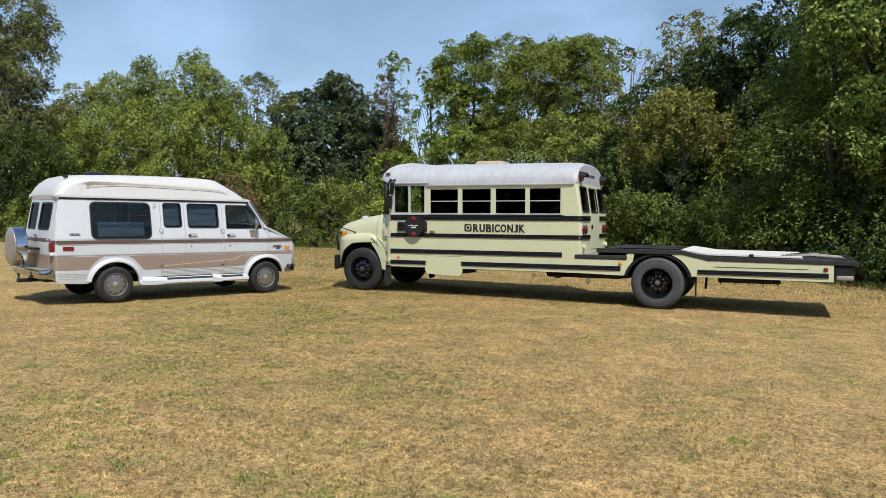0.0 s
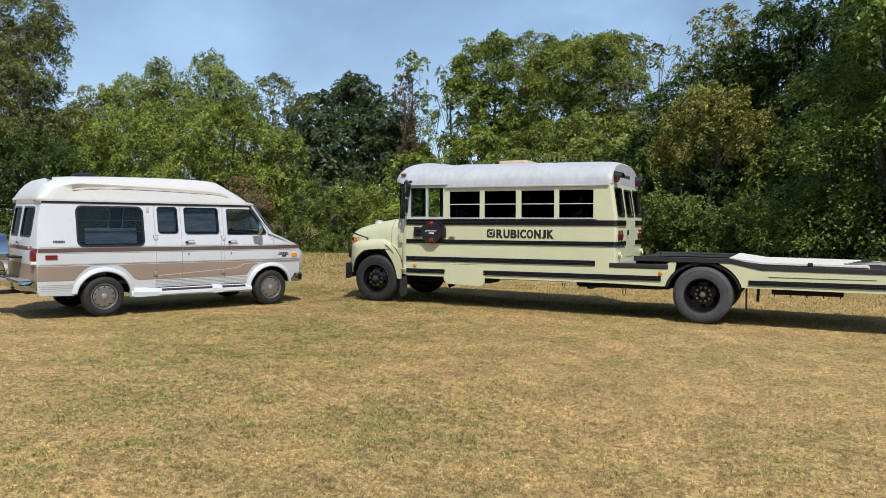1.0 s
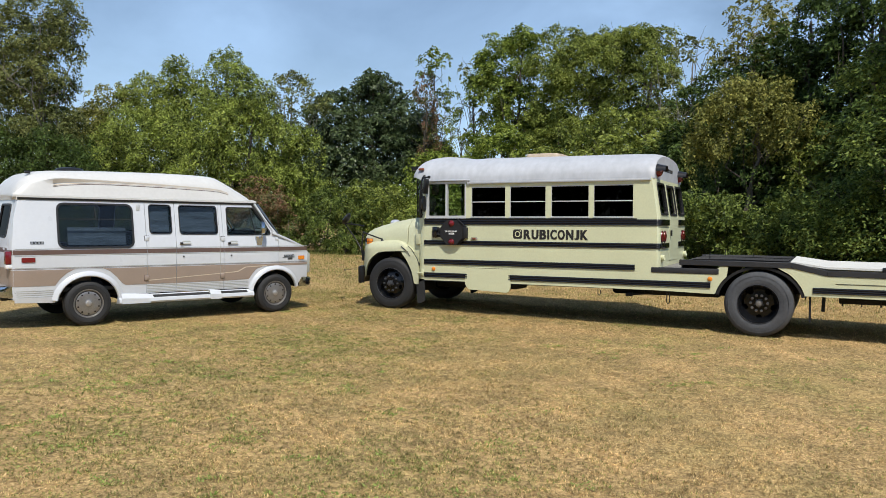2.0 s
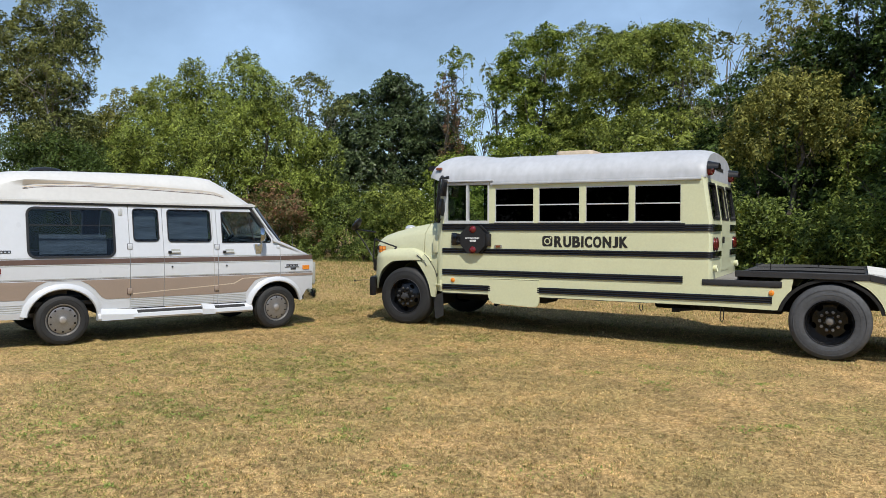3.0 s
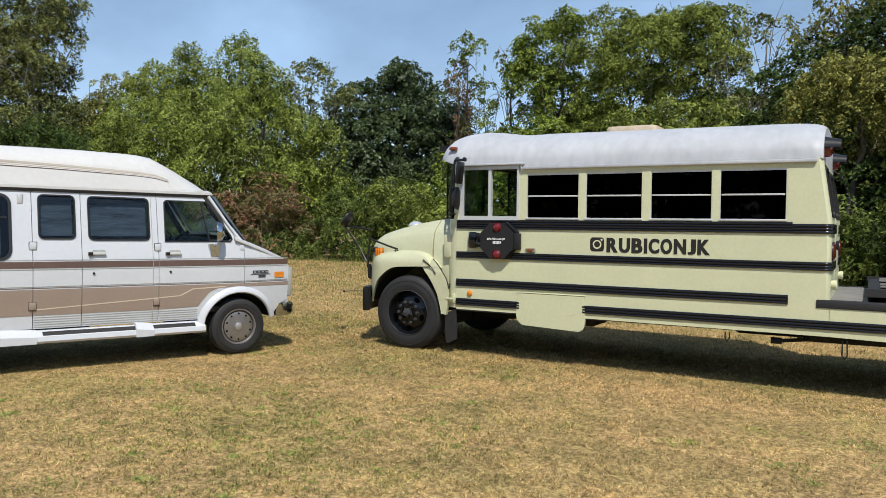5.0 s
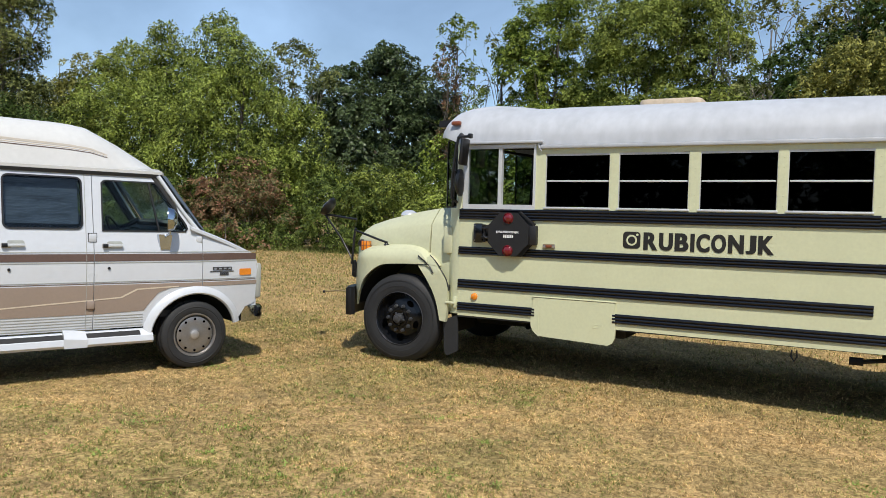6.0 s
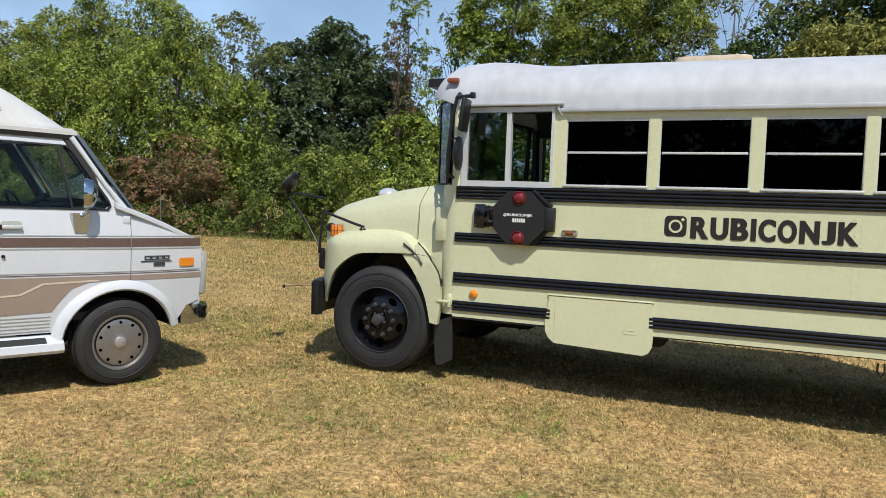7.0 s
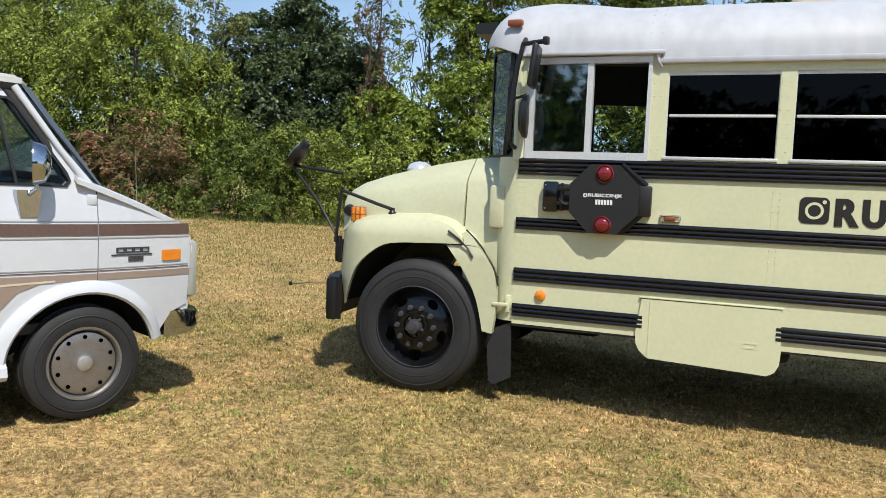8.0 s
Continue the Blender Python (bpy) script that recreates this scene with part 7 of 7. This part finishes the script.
# painted tan bands follow the cove
for i, j, f0, f1, mat in ((4, 5, 0.05, 0.85, VAN_COVE), (2, 3, 0.88, 0.92, VAN_BROWN), (3, 4, 0.0, 0.35, VAN_CREAMLINE)):
    rows = []
    for x in (-0.45, -0.38, -0.3, 0.0, 0.4, 0.8, 1.2, 1.6, 2.0, 2.2, 2.35):
        ring = [Vector(p) for p in van_roof_ring(x)]
        a, b = ring[i].lerp(ring[j], f0), ring[i].lerp(ring[j], f1)
        out = Vector((0, -0.003, -0.001))
        rows.append([a, a + out, b + out, b])
    part("roof_band", loft(bmesh.new(), rows), mat, high_top)
part("gutter", loft(bmesh.new(), [[(x, -van_half(x, 1.9) - o, z) for o, z in ((-0.01, 1.880), (0.018, 1.882), (0.022, 1.912), (-0.01, 1.915))] for x in (-0.94, -0.8, 0.0, 1.0, 2.0, 2.6, 2.86)]), GASKET, van, "dark roof gutter line")
part("rear_gutter", loft(bmesh.new(), [[(on_tail(y, 1.88, 0)[0] - o, y, z) for o, z in ((-0.06, 1.87), (0.012, 1.875), (0.018, 1.95), (-0.06, 1.96))] for y in np.linspace(-0.80, 0.80, 9)]), VAN_ROOF, van)
part("gutter_trim", loft(bmesh.new(), [[(x, -van_half(x, 1.9) - o, z) for o, z in ((-0.01, 1.913), (0.020, 1.915), (0.020, 1.945), (-0.01, 1.95))] for x in (-0.94, -0.8, 0.0, 1.0, 2.0, 2.6, 2.86)]), VAN_ROOF, van)
bm = bmesh.new()
lathe(bm, [(0.0, 0.22), (0.02, 0.22), (0.05, 0.19), (0.065, 0.12), (0.07, 0.0)], (-0.02, 0.0, 2.36), axis="z", n=30)
part("roof_vent", bm, BLACK_METAL, van, "low black roof vent")
bm = bmesh.new()
box(bm, -0.80, -0.72, -0.63, -0.56, 2.275, 2.315, 0.012)
part("roof_marker", bm, BLACK_METAL, van)

# stripes, laid on the skin door by door
SPANS = ((-1.0, 0.886), (0.893, 1.367), (1.374, 2.193), (2.20, 3.245), (3.252, 3.875))
PANELS = (quarter_panel, d1, d2, d3, van)


def stripe(name, u0, u1, v0, v1, mat, owner, out=0.0038):
    cuts = [c for c in (-0.95, -0.88, -0.8, 2.75, 2.9, 2.98, 3.05, 3.12, 3.2, 3.4, 3.5, 3.6, 3.7, 3.8) if u0 < c < u1]
    part(name, slab(bmesh.new(), [(u0, v0), (u1, v0), (u1, v1), (u0, v1)], [], on_van(-1, out), 0.003, ucuts=cuts, vcuts=[c for c in ZCUTS if v0 < c < v1]), mat, owner)


for (u0, u1), owner in zip(SPANS, PANELS):
    stripe("brown_stripe", u0, u1, 1.066, 1.135, VAN_BROWN, owner)
    stripe("pinstripe", u0, u1, 1.148, 1.155, VAN_GREY, owner)
    stripe("pinstripe", u0, u1, 1.049, 1.056, VAN_GREY, owner)
    stripe("pinstripe", u0, u1, 0.868, 0.873, VAN_GREY, owner)
    stripe("pinstripe", u0, u1, 0.853, 0.858, VAN_BROWN, owner)
# the tan band follows the arches and narrows over them
bands = [(quarter_panel, [(-1.0, 0.60), (-0.47, 0.60), (-0.40, 0.70), (-0.30, 0.79), (-0.2, 0.84), (0.22, 0.84), (0.32, 0.79), (0.42, 0.70), (0.50, 0.60), (0.56, 0.565), (0.886, 0.565), (0.886, 0.84), (-1.0, 0.84)]),
         (d1, [(0.893, 0.565), (1.366, 0.565), (1.366, 0.84), (0.893, 0.84)]),
         (d2, [(1.373, 0.565), (2.193, 0.565), (2.193, 0.84), (1.373, 0.84)]),
         (d3, [(2.20, 0.565), (2.66, 0.58), (2.72, 0.66), (2.80, 0.75), (2.92, 0.795), (3.0, 0.80), (3.244, 0.80), (3.244, 0.84), (2.20, 0.84)]),
         (van, [(3.252, 0.80), (3.888, 0.80), (3.888, 0.84), (3.252, 0.84)])]
for owner, line in bands:
    part("tan_band", slab(bmesh.new(), line, [], on_van(-1, 0.0038), 0.003, ucuts=(-0.95, -0.88, -0.8, 2.9, 3.05, 3.2, 3.4, 3.5, 3.6, 3.7, 3.8), vcuts=(0.6, 0.8)), VAN_TAN, owner)
for (u0, u1), owner in zip(SPANS[1:4], PANELS[1:4]):
    za, zb = (float(np.interp(u, (0.6, 2.3, 2.55, 3.0), (0.60, 0.70, 0.79, 0.80))) for u in (u0, u1))
    line = [(u0, za), (u1, zb), (u1, zb + 0.012), (u0, za + 0.012)] if u0 < 2.2 else [(2.2, 0.695), (2.45, 0.71), (2.60, 0.785), (3.0, 0.80), (3.0, 0.812), (2.59, 0.797), (2.44, 0.722), (2.2, 0.707)]
    part("pale_line", slab(bmesh.new(), line, [], on_van(-1, 0.0060), 0.002, vcuts=(0.6, 0.8)), VAN_CREAMLINE, owner)
    for k in range(5):
        z = 0.435 + k * 0.026
        part("grey_rib", slab(bmesh.new(), [(u0 + 0.004, z), (min(u1, 2.66) - 0.004, z), (min(u1, 2.66) - 0.004, z + 0.007), (u0 + 0.004, z + 0.007)], [], on_van(-1, 0.003), 0.004), VAN_GREY, owner)
for k in range(4):
    z = 0.435 + k * 0.03
    part("grey_rib", slab(bmesh.new(), [(-0.98, z), (-0.50, z), (-0.49, z + 0.008), (-0.98, z + 0.008)], [], on_van(-1, 0.003), 0.004, ucuts=(-0.95, -0.88, -0.8)), VAN_GREY, quarter_panel)

# moulded arch flares and running boards
def flare(cx, a0, a1):
    bm = bmesh.new()
    rows = []
    for a in np.linspace(a0, a1, 22):
        c, s = math.cos(radians(float(a))), math.sin(radians(float(a)))
        rows.append([])
        for r, o in ((0.445, 0.0), (0.44, 0.04), (0.455, 0.055), (0.485, 0.048), (0.525, 0.012), (0.52, -0.006)):
            u, v = cx + r * c, 0.31 + r * 0.94 * s
            rows[-1].append((u, -(van_half(u, max(0.42, v)) + o), v))
    loft(bm, rows)
    return bm


part("arch_flare", flare(0.0, 172, 2), VAN_WHITE, van, "white moulded wheel arch flare")
part("arch_flare", flare(FRONT_X, 178, 12), VAN_WHITE, van, "white moulded wheel arch flare")
bm = bmesh.new()
prof = ((-0.93, 0.405), (-0.96, 0.395), (-1.03, 0.345), (-1.04, 0.295), (-1.02, 0.27), (-0.90, 0.27))
loft(bm, [[(x, y * k, z) for y, z in prof] for x, k in ((0.44, 1.0), (0.52, 1.0), (2.68, 1.0), (2.74, 0.99))])
board = part("running_board", bm, VAN_WHITE, van, "white moulded running board with black treads")
for u0, u1 in ((0.98, 1.95), (2.12, 2.62)):
    part("tread", loft(bmesh.new(), [[(u, -0.972, 0.390), (u, -1.018, 0.357), (u, -1.021, 0.352), (u, -0.975, 0.382)] for u in (u0, u1)]), RUBBER, board)
for u0, u1 in ((0.48, 0.92), (1.93, 2.13)):
    bm = bmesh.new()
    loft(bm, [[(u0 - 0.0 * k, -0.95, 0.43), (u0 + 0.0, -1.0, 0.42), (u0, -1.045, 0.36), (u0, -1.045, 0.27), (u0, -0.95, 0.27)] for k in (0,)] + [[(u1, -0.95, 0.41), (u1, -0.98, 0.395), (u1, -1.044, 0.34), (u1, -1.044, 0.27), (u1, -0.95, 0.27)]])
    part("board_end", bm, VAN_WHITE, board)
part("rear_valance", slab(bmesh.new(), [(-1.0, 0.36), (-0.47, 0.34), (-0.47, 0.43), (-1.0, 0.43)], [], on_van(-1, 0.012), 0.03, ucuts=(-0.9, -0.8)), VAN_WHITE, van)

# hardware on the doors
def handle(x, z, owner):
    h = part("door_handle", box(bmesh.new(), x - 0.085, x + 0.085, -van_half(x, z) - 0.032, -van_half(x, z) - 0.012, z - 0.012, z + 0.016, 0.008), ALU, owner, "chrome pull handle")
    part("handle_plate", box(bmesh.new(), x - 0.10, x - 0.02, -van_half(x, z) - 0.014, -van_half(x, z) + 0.004, z - 0.02, z + 0.024, 0.006), TRIM, h)
    part("push_button", box(bmesh.new(), x - 0.098, x - 0.052, -van_half(x, z) - 0.036, -van_half(x, z) - 0.010, z - 0.016, z + 0.020, 0.006), BLACK_METAL, h)
    # flat grey patch painted as the shade in the handle's scoop
    part("recess_shade", slab(bmesh.new(), rrect(x - 0.055, x + 0.085, z - 0.006, z + 0.044, 0.02), [], on_van(-1, 0.0025), 0.002), VAN_GREY, h)
    part("key_lock", lathe(bmesh.new(), [(-0.012, 0.0), (-0.012, 0.012), (0.0, 0.014)], (x - 0.04, -van_half(x, 1.0), 1.0), n=12), BLACK_METAL, owner)


# pillar strip beside the front door
part("pillar_seam", slab(bmesh.new(), [(2.128, 0.43), (2.132, 0.43), (2.132, 1.89), (2.128, 1.89)], [], on_van(-1, 0.0065), 0.004, vcuts=ZCUTS), VAN_GREY, d2)
handle(1.53, 1.215, d2)
handle(2.37, 1.21, d3)
for x, z, owner in ((0.892, 1.30, d1), (2.185, 1.285, d2), (0.885, 0.665, d1), (2.17, 0.655, d2)):
    part("hinge", box(bmesh.new(), x - 0.035, x + 0.035, -van_half(x, z) - 0.02, -van_half(x, z) + 0.005, z - 0.04, z + 0.04, 0.01), VAN_WHITE if z > 1 else VAN_TAN, owner)
    part("hinge_shadow_gap", box(bmesh.new(), x - 0.040, x + 0.040, -van_half(x, z) - 0.008, -van_half(x, z) + 0.005, z - 0.046, z + 0.046, 0.004), GASKET if z > 1 else VAN_BROWN, owner)
part("hinge", box(bmesh.new(), 3.185, 3.245, -van_half(3.25, 1.27) - 0.012, -van_half(3.25, 1.27) + 0.005, 1.245, 1.31, 0.008), VAN_WHITE, d3)
part("lamp_badge", box(bmesh.new(), 0.755, 0.81, -van_half(0.78, 1.80) - 0.02, -van_half(0.78, 1.80), 1.74, 1.85, 0.012), ALU, van)
# badges as plain bars
for (u0, u1, v0, v1) in ((3.36, 3.58, 0.958, 0.992), (3.33, 3.60, 0.942, 0.950), (3.44, 3.54, 0.905, 0.936), (-0.80, -0.62, 1.225, 1.262)):
    part("badge", slab(bmesh.new(), [(u0, v0), (u1, v0), (u1, v1), (u0, v1)], [rrect(u0 + (u1 - u0) * k / 4 + 0.012, u0 + (u1 - u0) * (k + 1) / 4 - 0.008, v0 + 0.009, v1 - 0.009, 0.002, 1) for k in range(4)] if v1 - v0 > 0.02 else [], on_van(-1, 0.006), 0.008), GUNMETAL, van)
part("side_marker", slab(bmesh.new(), rrect(3.672, 3.812, 0.900, 0.968, 0.012), [], on_van(-1, 0.010), 0.014, ucuts=(3.7, 3.75)), AMBER, van, "amber side marker lamp")
part("side_marker", slab(bmesh.new(), rrect(-0.92, -0.74, 0.955, 1.025, 0.012), [], on_van(-1, 0.010), 0.014, ucuts=(-0.85, -0.8)), RED, van, "red side marker lamp")

# door mirror: chrome head on a bracket
mx, my = 2.86, -van_half(2.86, 1.33)
bm = bmesh.new()
lathe(bm, [(-0.06, 0.0), (-0.055, 0.045), (-0.03, 0.08), (0.02, 0.095), (0.03, 0.095), (0.032, 0.0)], axis="x", n=24)
for v in bm.verts:
    v.co.z *= 1.25
    v.co = Matrix.Translation((mx + 0.02, my - 0.13, 1.475)) @ Matrix.Rotation(radians(158), 4, "Z") @ v.co
mirror = part("door_mirror", bm, CHROME, van, "chrome door mirror head")
bm = bmesh.new()
tube(bm, [(mx + 0.01, my - 0.12, 1.40), (mx + 0.02, my - 0.10, 1.34), (mx, my - 0.04, 1.30)], 0.011, 8)
part("mirror_stem", bm, CHROME, mirror)
bm = bmesh.new()
loft(bm, [[(mx + a * k, my - 0.012 - o, z) for a, o in ((-0.07, 0.0), (-0.06, 0.028), (0.06, 0.028), (0.07, 0.0))] for z, k in ((1.175, 0.75), (1.19, 0.8), (1.31, 1.1), (1.325, 1.05))])
part("mirror_base", bm, CHROME, mirror)

# bumpers, hitch, antenna, wiper
def bumper_bar(x, sign, z0, z1, half, wrap, name, label):
    prof = ((0.0, z0), (sign * 0.05, z0 + 0.01), (sign * 0.075, z0 + 0.05), (sign * 0.075, z1 - 0.03), (sign * 0.05, z1), (0.0, z1))
    rows = []
    ends = [(half - 0.10 + 0.12 * math.sin(radians(a)), wrap * (1 - math.cos(radians(a)))) for a in (0, 18, 36, 54, 70, 82, 90)]
    for y, back in [(-y, back) for y, back in ends[::-1]] + ends:
        rows.append([(x + dx - sign * back, y, z) for dx, z in prof])
    return part(name, loft(bmesh.new(), rows), CHROME, van, label)


fb = bumper_bar(3.935, 1, 0.39, 0.56, 0.86, 0.22, "front_bumper", "chrome front bumper")
bm = bmesh.new()
loft(bm, [[(3.70, y, 0.40), (3.90, y, 0.40), (3.90, y, 0.55), (3.70, y, 0.55)] for y in (-0.85, 0.85)])
part("bumper_core", bm, UNDER, fb)
rb = bumper_bar(-1.20, -1, 0.44, 0.60, 0.88, 0.20, "rear_bumper", "dull chrome rear bumper")
part("step_pad", box(bmesh.new(), -1.27, -1.08, -0.78, 0.78, 0.602, 0.612, 0.004), TRIM, rb)
part("bumper_core", box(bmesh.new(), -1.2, -0.95, -0.86, 0.86, 0.45, 0.59), UNDER, rb)
bm = bmesh.new()
box(bm, -1.42, -0.9, -0.04, 0.04, 0.34, 0.41, 0.008)
box(bm, -1.10, -1.02, -0.5, 0.5, 0.36, 0.43, 0.01)
tube(bm, [(-1.39, 0, 0.40), (-1.39, 0, 0.47)], 0.015, 8)
bmesh.ops.create_uvsphere(bm, u_segments=12, v_segments=8, radius=0.028, matrix=Matrix.Translation((-1.39, 0, 0.49)))
part("tow_hitch", bm, BLACK_METAL, van, "black tow hitch with ball")
part("number_plate", box(bmesh.new(), -1.205, -1.19, 0.25, 0.55, 0.48, 0.60, 0.004), DECK_WHITE, rb)
bm = bmesh.new()
tube(bm, [(3.60, -0.70, 1.22), (3.58, -0.70, 1.62)], [0.0035, 0.0015], 6)
tube(bm, [(3.60, -0.70, 1.19), (3.60, -0.70, 1.235)], [0.014, 0.008], 8)
part("antenna", bm, STEEL, van)
bm = bmesh.new()
tube(bm, [(3.29, -0.6, 1.40), (3.25, -0.3, 1.44), (3.22, 0.05, 1.46)], 0.008, 6)
part("wiper", bm, BLACK_METAL, van)

# spare wheel in a bright cover on the rear doors
spare = part("spare_wheel", lathe(bmesh.new(), [(-0.12, 0.0), (-0.125, 0.20), (-0.12, 0.31), (-0.10, 0.345), (-0.06, 0.36), (0.10, 0.36), (0.115, 0.33), (0.10, 0.0)], (-1.36, 0.25, 0.99), axis="x", n=44), TRIM, van, "spare wheel in a dull bright cover with chrome band")
part("chrome_band", lathe(bmesh.new(), [(-0.095, 0.352), (-0.09, 0.366), (0.10, 0.366), (0.105, 0.35)], (-1.36, 0.25, 0.99), axis="x", n=44), CHROME, spare)
part("carrier_arm", box(bmesh.new(), -1.27, -1.10, -0.30, 0.3, 0.95, 0.985, 0.008), BLACK_METAL, spare)

# floor, seats, wheel, underbody
part("floor", box(bmesh.new(), -1.0, 3.2, -0.92, 0.92, 0.50, 0.56), INTERIOR, van)
part("headliner", box(bmesh.new(), -0.9, 2.5, -0.74, 0.74, 1.90, 1.93), INTERIOR, van)
part("dashboard", box(bmesh.new(), 2.92, 3.22, -0.85, 0.85, 0.95, 1.37, 0.05), INTERIOR, van)
for y in (-0.45, 0.45):
    seat = part("front_seat", box(bmesh.new(), 2.05, 2.52, y - 0.25, y + 0.25, 0.85, 1.0, 0.06), TAN_SEAT, van, "tan cloth front seat")
    part("seat_back", box(bmesh.new(), 1.98, 2.16, y - 0.25, y + 0.25, 0.95, 1.52, 0.06), TAN_SEAT, seat)
    part("headrest", box(bmesh.new(), 2.0, 2.12, y - 0.14, y + 0.14, 1.53, 1.74, 0.05), TAN_SEAT, seat)
    part("seat_base", box(bmesh.new(), 2.12, 2.45, y - 0.2, y + 0.2, 0.55, 0.86), INTERIOR, seat)
rear_seat = part("rear_bench", box(bmesh.new(), -0.6, 0.1, -0.8, 0.8, 0.6, 1.0, 0.05), TAN_SEAT, van)
part("seat_back", box(bmesh.new(), -0.7, -0.5, -0.8, 0.8, 1.0, 1.35, 0.05), TAN_SEAT, rear_seat)
bm = bmesh.new()
tilt = Matrix.Translation((2.80, 0.45, 1.30)) @ Matrix.Rotation(radians(60), 4, "Y")
tube(bm, [tilt @ Vector((0.19 * math.cos(a * math.tau / 26), 0.19 * math.sin(a * math.tau / 26), 0)) for a in range(27)], 0.014, 8, caps=False)
for a in range(2):
    tube(bm, [tilt @ Vector((0, -0.19 + 0.38 * a, 0)), tilt @ Vector((0, 0, 0.03))], 0.012, 6)
tube(bm, [tilt @ Vector((0, 0, 0.02)), tilt @ Vector((0, 0, 0.28))], 0.025, 8)
part("steering_wheel", bm, BLACK_METAL, van)
bm = bmesh.new()
for s in (-1, 1):
    box(bm, -1.0, 3.7, s * 0.4 - 0.04, s * 0.4 + 0.04, 0.36, 0.50)
tube(bm, [(0, -0.8, 0.31), (0, 0.8, 0.31)], 0.05, 8)
tube(bm, [(3.175, -0.8, 0.31), (3.175, 0.8, 0.31)], 0.04, 8)
bmesh.ops.create_uvsphere(bm, u_segments=12, v_segments=8, radius=0.14, matrix=Matrix.Translation((0, 0, 0.31)))
box(bm, 0.6, 1.6, -0.35, 0.35, 0.28, 0.5, 0.03)
part("underbody", bm, UNDER, van)
for cx in (0.0, FRONT_X):
    for s in (-1, 1):
        part("wheel_well", loft(bmesh.new(), [[(u, s * y, v) for u, v in arc(cx, 0.31, 0.46, 168 if cx == 0 else 180, 12, 14, 0.43)] for y in (0.94, 0.45)], cap=False, loop=False), UNDER, van)


def van_wheel(name, m):
    w = part(name, lathe(bmesh.new(), [(-0.09, 0.20), (-0.10, 0.215), (-0.108, 0.26), (-0.10, 0.305), (-0.085, 0.325), (-0.05, 0.333), (-0.048, 0.325), (-0.03, 0.325), (-0.028, 0.334), (0.028, 0.334), (0.03, 0.325), (0.048, 0.325), (0.05, 0.333), (0.085, 0.325), (0.10, 0.305), (0.108, 0.26), (0.09, 0.20)], n=48, closed=True), RUBBER, van, "worn black tyre with a steel hubcap", m)
    part("sidewall_ring", lathe(bmesh.new(), [(-0.1075, 0.272), (-0.111, 0.276), (-0.1065, 0.281)], n=48), RUBBER, w)
    rim = part("trim_ring", lathe(bmesh.new(), [(-0.092, 0.215), (-0.105, 0.212), (-0.104, 0.20), (-0.088, 0.188), (-0.075, 0.185), (-0.06, 0.19), (-0.06, 0.21)], n=48, closed=True), STEEL, w, "dull steel trim ring")
    cap = part("hubcap", lathe(bmesh.new(), [(-0.07, 0.188), (-0.088, 0.180), (-0.094, 0.165), (-0.0945, 0.12), (-0.096, 0.06), (-0.099, 0.048), (-0.101, 0.045), (-0.1015, 0.0)], n=48), STEEL, w, "brushed steel hubcap with round holes")
    part("centre_disc", lathe(bmesh.new(), [(-0.1005, 0.044), (-0.104, 0.039), (-0.1045, 0.0)], n=24), TRIM, cap)
    part("cap_groove", lathe(bmesh.new(), [(-0.0905, 0.1795), (-0.0925, 0.183), (-0.086, 0.1865), (-0.080, 0.186)], n=48), GASKET, cap)
    dot = bmesh.new()
    lathe(dot, [(-0.0975, 0.0), (-0.0975, 0.0115), (-0.092, 0.0125)], n=14)
    dot_me = mesh_of("hubcap_hole", dot, VOID)
    for k in range(10):
        a = math.tau * (k + 0.5) / 10
        ob = new("hubcap_hole", dot_me)
        ob.parent = cap
        ob.location = (0.154 * math.cos(a), 0, 0.154 * math.sin(a))


for cx in (0.0, FRONT_X):
    for s in (-1, 1):
        van_wheel("front_wheel" if cx else "rear_wheel", Matrix.Translation((cx, s * 0.875, 0.305)) @ Matrix.Scale(1.035, 4) @ (Matrix.Identity(4) if s < 0 else Matrix.Rotation(math.pi, 4, "Z")))
